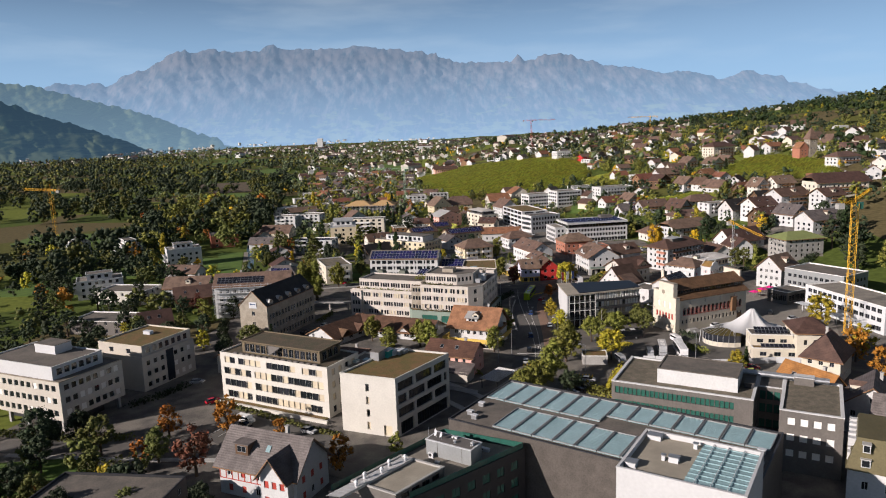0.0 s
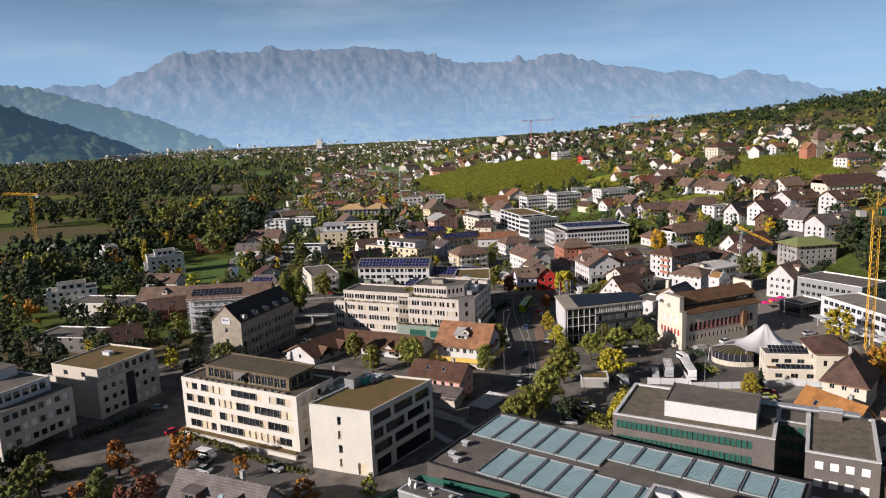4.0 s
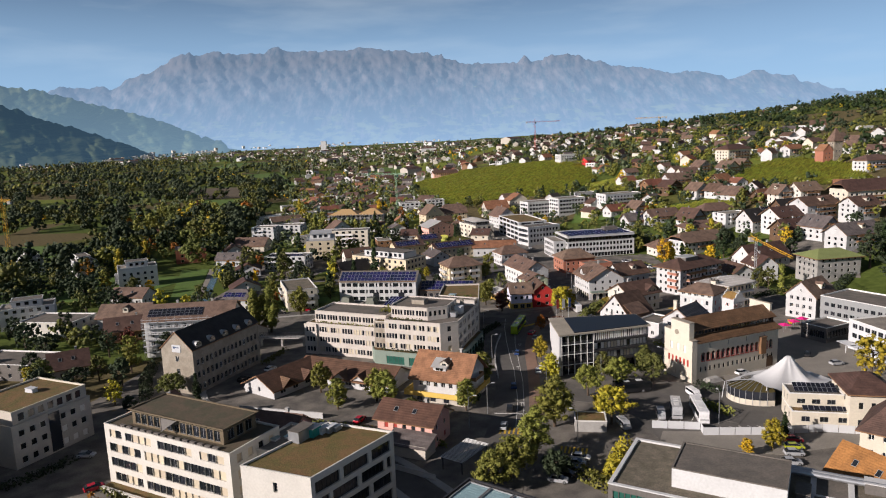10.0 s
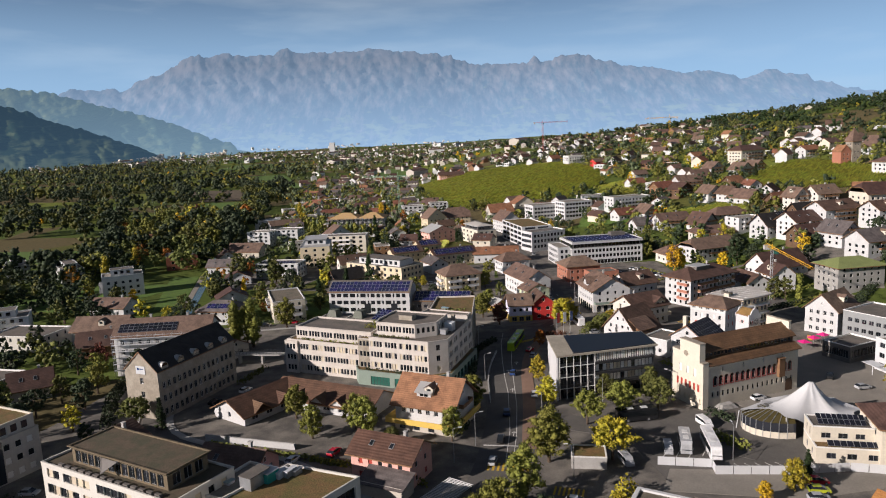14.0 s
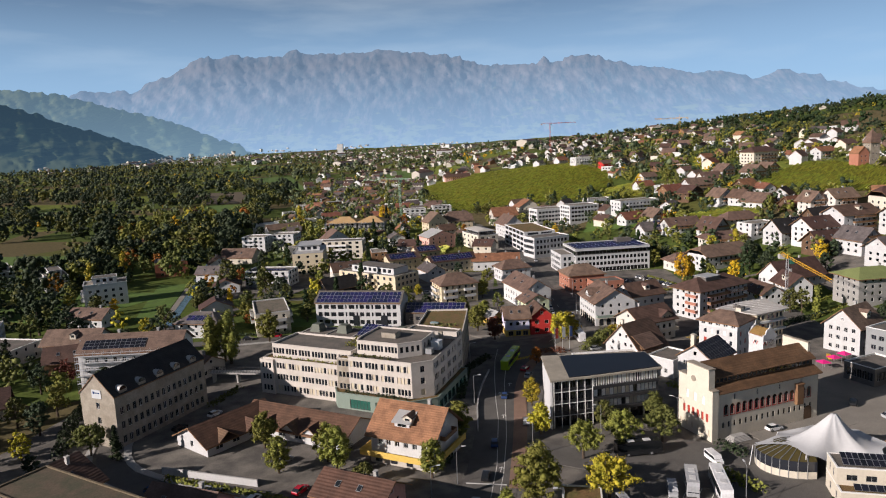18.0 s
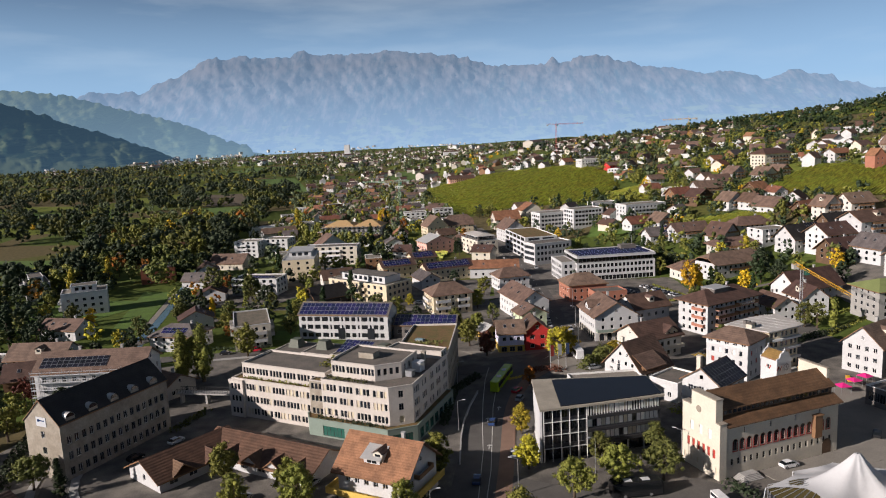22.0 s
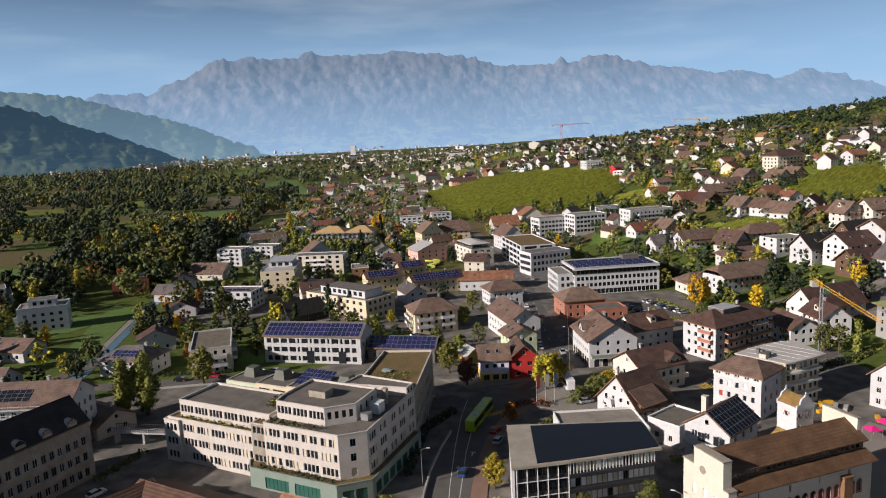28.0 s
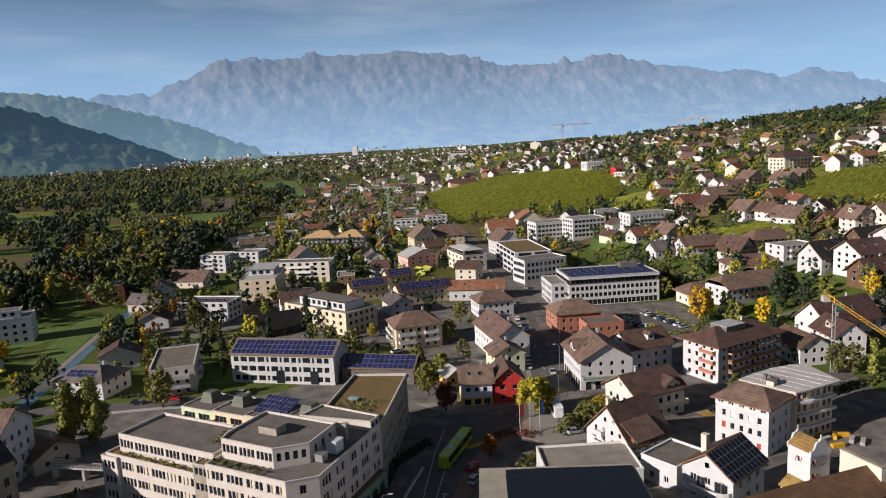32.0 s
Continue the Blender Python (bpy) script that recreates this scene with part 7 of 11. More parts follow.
def orange_house():
    root = house("house", "house with orange tiled half-hip roof over ochre and white walls", 11.2, 228.4, -24, 15.8, 13, 7.4, "white", "gable", "tile_red", 5.2, cols=(6, 3, 5, 3), floors=1, first=4.6, over=1.1, win=(1.1, 1.3), chim=1)
    g = Geo()
    g.box(-8.1, 8.1, -6.7, 6.7, -0.3, 2.3)
    add("ground_floor", g.mesh("ground_floor", M["beige"]), root, label="shaded beige ground floor")
    g = Geo()
    g.box(-9.8, 9.4, -8.6, 7.4, 2.3, 2.7)
    for x0, x1, y0, y1 in ((-9.8, 9.4, -8.6, -8.4), (-9.8, -9.6, -8.4, 7.4), (9.2, 9.4, -8.4, 7.4)):
        g.box(x0, x1, y0, y1, 2.7, 3.7)
    add("terrace", g.mesh("terrace", M["ochre"]), root, label="ochre yellow terrace parapet")
    for x in (-6.0, -2.0, 2.0, 6.0):
        add("window", window_meshes(1.6, 1.5, "dark")[2], root, pose(x, -6.73, 1.2))
    d = Geo()
    d.box(-2.4, 1.4, -5.0, -3.0, 8.4, 10.0)
    d.quad((-2.9, -5.6, 9.9), (1.9, -5.6, 9.9), (1.9, -1.6, 11.4), (-2.9, -1.6, 11.4), mat=1)
    d.quad((-2.9, -1.6, 11.2), (1.9, -1.6, 11.2), (1.9, -5.6, 9.7), (-2.9, -5.6, 9.7), mat=1)
    add("dormer", d.mesh("dormer", [M["white"], M["metalroof"]]), root, label="white dormer under a pale metal roof")
    add("window", window_meshes(2.4, 1.0, "plain")[2], root, pose(-0.5, -5.03, 9.2))
    balcony(root, 7.9, 0, 90, 6.0, 6, 1.4, M["greyish"], M["trimwood"])


orange_house()


def pink_house():
    root = house("house", "pink house with brown tiled roof and red shutters", 2.6, 201.4, -25, 14.5, 9.6, 6.5, "pink", "gable", "tile_earth", 2.8, cols=(5, 2, 4, 2), floors=2, first=1.0, over=1.0, win=(1.0, 1.3), style=["plain", "red"])
    g = Geo()
    g.box(-2, 8.0, -10.0, -4.9, -0.3, 3.1)
    add("annex", g.mesh("annex", M["beige"]), root)
    r = Geo()
    r.quad((-2.6, -10.6, 2.9), (8.6, -10.6, 2.9), (8.6, -4.9, 4.4), (-2.6, -4.9, 4.4))
    r.quad((-2.6, -4.9, 4.2), (8.6, -4.9, 4.2), (8.6, -10.6, 2.7), (-2.6, -10.6, 2.7))
    add("annex_roof", r.mesh("annex_roof", M["tile_grey"]), root)


pink_house()


def long_sheds():
    root = thing("market_hall", -18, 243.5, -25, label="long low hall with brown tiled roof and small gables", category="hall")
    L, W, h = 32, 13, 2.9
    shell(root, rect(L, W), -0.3, h, M["white"], {0: row(L, 6, 2.2, 1.5, (0.9,))}, gable=("x", 3.2))
    pitched_roof(root, L, W, h, 3.2, M["tile_earth"], "x", 0.9)
    for x in (-7, 0, 6.5, 12.5):
        g = Geo()
        g.quad((x - 2.4, -W / 2 - 0.5, h), (x + 2.4, -W / 2 - 0.5, h), (x, -W / 2 - 0.5, h + 1.8))
        add("small_gable", g.mesh("small_gable", M["white"]), root)
        pitched_roof(root, 4.8, 6, h, 1.8, M["tile_earth"], "y", 0.4, cx=x, cy=-W / 2 + 2.4, name="gable_roof")
    wing = thing("market_hall", -37.5, 242, 54, label="low white-gabled hall wing with brown tiled roof", category="hall")
    shell(wing, rect(21, 13), -0.3, 2.9, M["white"], {3: [(6, 7, 1.2, 2.6)], 0: row(21, 4, 2.0, 1.4, (0.9,))}, gable=("x", 3.2))
    pitched_roof(wing, 21, 13, 2.9, 3.2, M["tile_earth"], "x", 0.9)
    for x in (-5, 3):
        pitched_roof(wing, 4.8, 5, 2.9, 1.8, M["tile_earth"], "y", 0.4, cx=x, cy=-13 / 2 + 2.0, name="gable_roof")


long_sheds()


def pergola():
    root = thing("pergola", 14.5, 187.5, 55, label="slatted white pergola roof over a terrace", category="pergola")
    for x, y in ((-5, -2.5), (5, -2.5), (-5, 2.5), (5, 2.5)):
        g = Geo()
        g.box(x - 0.1, x + 0.1, y - 0.1, y + 0.1, -0.3, 2.8)
        add("post", g.mesh("post", M["darkmetal"]), root)
    for y in (-2.5, 2.5):
        g = Geo()
        g.box(-5.5, 5.5, y - 0.1, y + 0.1, 2.8, 3.0)
        add("beam", g.mesh("beam", M["darkmetal"]), root)
    g = Geo()
    g.box(-0.07, 0.07, -3.0, 3.0, 3.0, 3.12)
    me = g.mesh("slat", M["greyish"])
    for k in range(22):
        add("slat", me, root, pose(-5.3 + k * 0.5, 0, 0))


pergola()


# ---- houses round the junction and along the street ----
house("house", "red-painted gabled house with white windows", 49.6, 328.4, 8, 8.4, 11, 7.0, "red", "gable", "tile_dark", 3.4, "y", cols=(2, 3, 2, 3), floors=2, first=1.0, win=(1.5, 1.3), style="plain")
house("house", "lilac and yellow shop house with brown roof", 41.0, 326.0, 6, 8.6, 9, 7.0, "lilac", "gable", "tile_brown", 3.2, "x", cols=(3, 2, 3, 2), floors=2, first=1.0, win=(1.2, 1.3))
for SHOP in [o for o in scene.objects if o.parent is None and "lilac and yellow" in o.get("label", "")]:
    g = Geo()
    g.box(-4.42, 4.42, -4.66, 4.6, -0.3, 2.4)
    add("shop_front", g.mesh("shop_front", M["ochre"]), SHOP, label="yellow shop front")
    for x in (-2.6, 0.2, 2.8):
        add("shop_window", window_meshes(1.8, 1.7, "grey")[2], SHOP, pose(x, -4.68, 1.2))
house("kiosk", "small orange pavilion with a blue roof", 33.5, 341, 30, 6, 6, 3.2, "ochre", "gable", "metalroof", 2.0, "y", cols=(2, 1, 2, 1), floors=1, win=(1.2, 1.3), chim=0, attic=False)
house("house", "long pale street house with brown roof and green bay", 49, 372, -72, 24, 12, 8.2, "greyish", "gable", "tile_brown", 4.0, "x", cols=(7, 3, 7, 3), floors=2, first=1.2, chim=2)
house("house", "green-tinted corner house below the street", 50, 352, 18, 10, 9, 6.6, "green", "gable", "tile_brown", 2.6, "y", cols=(3, 2, 3, 2), floors=2)
APARTMENT = house("apartment_house", "yellow apartment house with stacked balconies", 17.5, 383, 20, 17, 14, 8.8, "yellow", "gable", "tile_brown", 3.6, "x", cols=(5, 4, 5, 4), floors=3, first=0.9, step=2.8, hip=6, category="apartment house")
for k in range(1, 3):
    balcony(APARTMENT, -4.5, -7, 0, 2.8 * k, 6, 1.7, M["white"], M["white"])
    balcony(APARTMENT, 4.5, -7, 0, 2.8 * k, 5, 1.4, M["white"], M["white"])
    balcony(APARTMENT, -8.5, 0, -90, 2.8 * k, 8, 1.6, M["white"], M["white"])
house("house", "street house with hipped brown roof", 46, 424, 18, 15, 12, 7.0, "white", "gable", "tile_brown", 3.2, "x", cols=(5, 4, 5, 4), floors=2, hip=5)
house("house", "low house under a bright orange tiled roof", 39, 455, -2, 25, 12, 5.6, "white", "gable", "tile_red", 3.0, "x", cols=(6, 3, 6, 3), floors=1, first=1.4)
house("house", "brick-red corner house with brown hip roof", 77, 399, 12, 17, 14, 7.6, "salmon", "gable", "tile_brown", 3.6, "x", cols=(5, 4, 5, 4), floors=2, hip=6)
house("shop", "salmon flat-roofed shop extension beside the street", 86, 388, 12, 14, 9, 5.8, "salmon", "flat", cols=(4, 3, 4, 3), floors=1, first=2.6, deck="bitumen", category="shop", coping="salmon")


def arch_mesh(w, h):
    """A dark round-headed opening with a pale surround, standing just proud of a wall."""
    g = Geo()
    half = [(w / 2 * math.cos(math.pi * k / 8), h - w / 2 + w / 2 * math.sin(math.pi * k / 8)) for k in range(9)]
    inner = [(w / 2, 0.0)] + half + [(-w / 2, 0.0)]
    outer = [(x * (1 + 0.36 / w), z if z < 0.1 else z + 0.18) for x, z in inner]
    g.quad(*((x, -0.02, z) for x, z in inner))
    for (a, b), (c, d) in zip(zip(inner, inner[1:]), zip(outer, outer[1:])):
        g.quad((c[0], -0.1, c[1]), (a[0], -0.1, a[1]), (b[0], -0.1, b[1]), (d[0], -0.1, d[1]), mat=1)
        g.quad((a[0], -0.1, a[1]), (a[0], 0, a[1]), (b[0], 0, b[1]), (b[0], -0.1, b[1]), mat=1)
    return g.mesh("arch", [M["glass"], M["ivory"]])


def cross_gable(root, x, y, rot, w, depth, z, rise, wall, roof):
    """A small gabled dormer whose front faces its own -y."""
    g = Geo()
    g.box(-w / 2, w / 2, 0, depth, z - 1.6, z)
    g.quad((-w / 2, 0, z), (w / 2, 0, z), (0, 0, z + rise))
    o = 0.45
    drop = rise * o / (w / 2)
    for sgn in (-1, 1):
        pts = [(sgn * (w / 2 + o), -o, z - drop), (0, -o, z + rise), (0, depth + 1.5, z + rise), (sgn * (w / 2 + o), depth + 0.3, z - drop)]
        if sgn > 0:
            pts.reverse()
        g.quad(*((a, b, c + 0.12) for a, b, c in pts), mat=1)
        g.quad(*((a, b, c - 0.06) for a, b, c in reversed(pts)), mat=1)
    dorm = add("dormer", g.mesh("dormer", [wall, roof]), root, pose(x, y, 0, 0, 0, rot))
    pane = window_meshes(0.9, 1.0, "plain")[2]
    for k in ((0,) if w < 3 else (-w * 0.22, w * 0.22)):
        add("window", pane, dorm, pose(k, -0.02, z - 0.55))


def road_house():
    root = house("house", "white gabled house with grey-brown roof and arched ground floor", 77.4, 341.4, 9, 15.4, 18.4, 9.0, "white", "gable", "tile_brown", 4.6, "y", cols=(4, 5, 4, 7), floors=2, first=4.2, step=2.7, over=0.9, win=(1.0, 1.3))
    arch = arch_mesh(1.7, 2.7)
    for k in range(7):
        add("arch", arch, root, pose(-7.71, -7.6 + 2.5 * k, 0.1, 0, 0, -90))
    for x in (-5.4, -2.6, 0.4):
        add("arch", arch, root, pose(x, -9.21, 0.1))
    cross_gable(root, -7.2, 1.0, -90, 4.6, 4.0, 10.6, 2.0, M["white"], M["tile_brown"])
    balcony(root, -1.6, -9.2, 0, 3.4, 11.6, 1.7, M["ivory"], M["mint"])


road_house()
house("house", "dark-roofed grey annex with a round arch", 93, 354, 24, 15, 12, 7.6, "greyish", "gable", "tile_dark", 4.0, "x", cols=(4, 3, 4, 3), floors=2)


def gable_house():
    root = house("house", "big white gabled house with long dark roof and timber dormer", 77.2, 293.2, 36, 12.6, 14, 5.0, "white", "gable", "tile_dark", 7.2, "x", cols=(4, 3, 4, 4), floors=2, first=0.8, step=2.3, over=0.7, win=(1.1, 1.2), chim=0, attic=False)
    pane = window_meshes(1.0, 1.15, "plain")[2]
    for y, z in ((-3.6, 6.0), (-1.2, 6.0), (1.4, 6.0), (3.8, 5.9), (-1.6, 8.6), (0.9, 8.6)):
        add("window", pane, root, pose(-6.31, y, z, 0, 0, -90))
    for y, z in ((2.4, 4.6), (2.4, 2.2)):
        balcony(root, -6.3, y, -90, z, 2.6, 1.1, M["white"], M["white"])
    chimney(root, -5.6, 0.6, 10.6, 13.4, 0.75, M["ivory"])
    # shed dormer with boarded front, standing out from the slope
    g = Geo()
    g.box(-5.6, 2.4, -7.0, -3.6, 4.6, 6.1)
    for k in range(20):
        g.box(-5.55 + 0.4 * k, -5.25 + 0.4 * k, -7.05, -7.0, 4.7, 6.0)
    add("dormer_wall", g.mesh("dormer_wall", M["trimwood"]), root, label="dark boarded dormer front")
    r = Geo()
    top, low = [(-6.0, -3.3, 9.05), (2.8, -3.3, 9.05)], [(2.8, -8.3, 5.9), (-6.0, -8.3, 5.9)]
    r.quad(low[1], low[0], top[1], top[0])
    r.quad(*((x, y, z - 0.22) for x, y, z in (top[0], top[1], low[0], low[1])))
    for p, q in ((low[1], low[0]), (low[0], top[1]), (top[0], low[1])):
        r.quad((p[0], p[1], p[2] - 0.22), (q[0], q[1], q[2] - 0.22), q, p, mat=1)
    add("dormer_roof", r.mesh("dormer_roof", [M["tile_brown"], M["trimwood"]]), root, label="lower brown tiled shed roof")


def dormer_house():
    root = house("house", "yellow and white gabled house with dark brown roof", 86.0, 316.2, 28, 15.4, 12.8, 7.3, "cream", "gable", "tile_dark", 3.8, "x", cols=(5, 4, 5, 4), floors=2, over=0.9, chim=0, styles={0: "dark"})
    cross_gable(root, 4.2, -6.0, 0, 5.0, 4.5, 8.3, 1.7, M["yellow"], M["tile_dark"])
    balcony(root, 2.5, -6.4, 0, 3.2, 10.4, 1.7, M["greyish"], M["ivory"])
    chimney(root, -2.0, 1.0, 9.6, 12.0)


gable_house()
dormer_house()
house("terrace_building", "low white terrace building with a flat gravel roof", 66, 279, 6, 20, 13, 5.0, "white", "flat", deck="gravel", cols=(6, 3, 6, 3), floors=1, first=1.6, category="building")
house("terrace_building", "low white rounded annex", 84.2, 279.4, 42, 11, 8.6, 5.6, "white", "flat", deck="bitumen", cols=(3, 2, 3, 2), floors=1, first=1.2, category="building")


def center_house():
    root = house("apartment_block", "white and red balconied block with dark hipped roof", 118.6, 346, 32, 27, 13, 11.8, "white", "gable", "tile_dark", 3.0, "x", cols=(10, 4, 10, 4), floors=4, first=0.9, step=2.9, hip=7, fine=False, category="apartment block", over=1.4)
    for k in range(1, 4):
        for x in (-4.5, 6.5):
            balcony(root, x, -6.5, 0, 2.9 * k + 0.1, 10.4, 1.7, M["pink"], M["trimwood"])
        balcony(root, -13.5, -3, -90, 2.9 * k + 0.1, 5, 1.3, M["pink"], M["salmon"])
    text = bpy.data.curves.new("sign", "FONT")
    text.body, text.size, text.extrude = "CENTER-HAUS", 1.15, 0.03
    text.materials.append(M["whitemetal"])
    add("sign", text, root, pose(1.6, -8.28, 8.95, 90, 0, 0), "white raised letters on the balcony front")
    roof_box(root, "roof_lantern", -6, 2, -3, 3, 13.4, 15.0, M["bronzegrey"], "", M["metalroof"])


center_house()


def curved_bank():
    root = thing("corner_building", 106.9, 287.7, 44.5, label="white corner building with brown hip roof and pale curved wing", category="building")
    p = [(0, 0), (11.5, 0), (11.5, 12.4), (0, 12.4)]
    side = [o for z in (1.0, 4.1, 7.0) for o in row(12.4, 5, 0.95, 1.5, (z,))]
    shell(root, p, -0.3, 9.3, M["white"], {3: side, 0: row(11.5, 3, 1.0, 1.5, (1.0, 4.1, 7.0))}, ["plain", "plain", "plain", "whiteblind", "red"])
    shell(root, inset(p, -0.05), 9.3, 11.4, M["greyish"], {3: [o for c in (1.3, 3.75, 6.25, 8.75, 11.2) for o in ((c - 0.62, c - 0.05, 9.9, 11.0), (c + 0.05, c + 0.62, 9.9, 11.0))], 0: row(11.6, 4, 0.8, 1.0, (9.9,))}, name="top_storey")
    pitched_roof(root, 11.5, 12.4, 11.4, 2.4, M["tile_brown"], "y", 0.9, hip=4.7, cx=5.75, cy=6.2)
    poly = [(11.6, -0.8), (15, -2.4), (19, -3.6), (23, -4.6), (29.3, 4.9), (22.5, 8.4), (11.6, 10.6)]
    ops = {}
    for k in range(3):
        a, b = Vector(poly[k]), Vector(poly[k + 1])
        ops[k] = row((b - a).length, 2, 1.1, 1.5, (1.0, 4.1, 7.2, 10.2), 0.3)
    ops[3] = row((Vector(poly[4]) - Vector(poly[3])).length, 4, 1.1, 1.5, (1.0, 4.1, 7.2, 10.2), 0.6)
    shell(root, poly, -0.3, 12.4, M["yellow"], ops, "grey", name="curved_wing")
    for z in (3.6, 6.7, 9.8):
        band = Geo()
        for k in range(3):
            (x0, y0), (x1, y1) = poly[k], poly[k + 1]
            band.quad((x0, y0 - 1.0, z), (x1, y1 - 1.0, z), (x1, y1, z), (x0, y0, z))
            band.quad((x0, y0 - 1.0, z - 0.6), (x1, y1 - 1.0, z - 0.6), (x1, y1 - 1.0, z), (x0, y0 - 1.0, z))
            band.quad((x0, y0, z - 0.6), (x1, y1, z - 0.6), (x1, y1 - 1.0, z - 0.6), (x0, y0 - 1.0, z - 0.6))
        add("balcony_band", band.mesh("balcony_band", M["greyish"]), root)
    r = Geo()
    q = [(9.6, -1.7), (13.0, -3.1), (17.7, -4.5), (21.0, -5.4), (24.0, -6.0), (27.6, -0.3), (31.0, 5.0), (27.0, 7.6), (22.5, 9.4), (16.0, 11.0), (9.6, 11.7)]
    r.prism(q, 12.5, 12.85, bottom=True)
    add("curved_roof", r.mesh("curved_roof", M["palesheet"]), root, label="pale sheet metal roof")
    for k in range(1, 7):
        x = 9.6 + 3.0 * k
        lo, hi = -1.7 - 0.3 * (x - 9.6) + 0.5, 11.4 - 0.012 * (x - 9.6) ** 2
        seam = Geo()
        seam.box(x - 0.04, x + 0.04, lo if x < 24 else lo + 3.2 * (x - 24), hi, 12.85, 12.9)
        add("seam", seam.mesh("seam", M["greyish"]), root)
    roof_box(root, "roof_unit", 9.9, 12.1, 3.5, 5.2, 12.85, 14.0, M["ivory"], "", M["bitumen"])
    for y in (4.2, 5.8, 6.9):
        roof_box(root, "roof_vent", 12.6, 13.7, y - 0.4, y + 0.4, 12.85, 13.5 + 0.1 * y, M["bronzegrey"])


curved_bank()


def swiss_tower():
    root = thing("tower_house", 100.4, 254.2, 25, label="slim white curved-gable tower with red and white shutters and a clock", category="tower")
    p = rect(4.5, 4.6)
    shell(root, p, -0.3, 18.6, M["white"], {0: [(0.5, 1.1, 16.0, 17.0), (0.5, 1.1, 13.6, 14.6), (0.5, 1.1, 11.2, 12.2)], 3: [(1.9, 2.6, 16.0, 17.0), (1.9, 2.6, 9.0, 10.0)]})
    pitched_roof(root, 4.5, 4.3, 18.6, 1.5, M["tile_moss"], "y", 0.08)
    # curved gables with a small finial at each end of the ridge
    for e in (-1, 1):
        g = Geo()
        out = [(2.35, 17.8), (2.35, 18.75), (2.1, 18.8), (1.65, 18.95), (1.4, 19.4), (1.2, 19.9), (0.9, 20.15), (0.45, 20.25), (0.3, 20.6)]
        ring = out + [(-x, z) for x, z in reversed(out)]
        y0, y1 = e * 2.3 - 0.16, e * 2.3 + 0.16
        g.quad(*((x, y0, z) for x, z in reversed(ring)))
        g.quad(*((x, y1, z) for x, z in ring))
        for (xa, za), (xb, zb) in zip(ring, ring[1:]):
            g.quad((xa, y0, za), (xa, y1, za), (xb, y1, zb), (xb, y0, zb))
        g.box(-0.09, 0.09, e * 2.3 - 0.09, e * 2.3 + 0.09, 20.6, 21.3)
        add("curved_gable", g.mesh("curved_gable", M["white"]), root)
    for m, z in ((pose(-1.45, -2.3, 0), 16.0), (pose(-1.45, -2.3, 0), 13.6), (pose(-1.45, -2.3, 0), 11.2), (pose(-2.25, 0.05, 0, 0, 0, -90), 16.0)):
        for o in (-0.5, 0.5):
            g = Geo()
            for j in range(2):
                for i in range(2):
                    g.box(o - 0.2 + 0.2 * i, o + 0.2 * i, -0.06, -0.02, z + j * 0.5, z + j * 0.5 + 0.5, mat=(i + j) % 2)
            add("shutter", g.mesh("shutter", [M["redshutter"], M["frame"]]), root, m, "red and white painted shutter")
    g = Geo()
    dial = pose(0.7, -2.31, 16.6)
    for k in range(12):
        g.box(-0.06, 0.06, -0.05, 0.0, 0.62, 0.9, m=dial @ Matrix.Rotation(math.pi * k / 6, 4, "Y"))
    g.box(-0.04, 0.04, -0.06, 0.0, 0.0, 0.6, m=dial @ Matrix.Rotation(0.6, 4, "Y"))
    g.box(-0.04, 0.04, -0.06, 0.0, 0.0, 0.45, m=dial @ Matrix.Rotation(2.6, 4, "Y"))
    add("clock_dial", g.mesh("clock_dial", M["bronzegrey"]), root, label="clock of plain metal strokes")
    # lower part built against the wall
    g = Geo()
    g.box(-4.2, -2.27, -1.6, 1.8, -0.3, 11.6)
    g.quad((-4.5, -1.9, 11.4), (-2.25, -1.9, 13.0), (-2.25, 2.1, 13.0), (-4.5, 2.1, 11.4), mat=1)
    g.quad((-4.5, 2.1, 11.28), (-2.25, 2.1, 12.88), (-2.25, -1.9, 12.88), (-4.5, -1.9, 11.28), mat=1)
    add("lean_to", g.mesh("lean_to", [M["white"], M["tile_moss"]]), root)


swiss_tower()


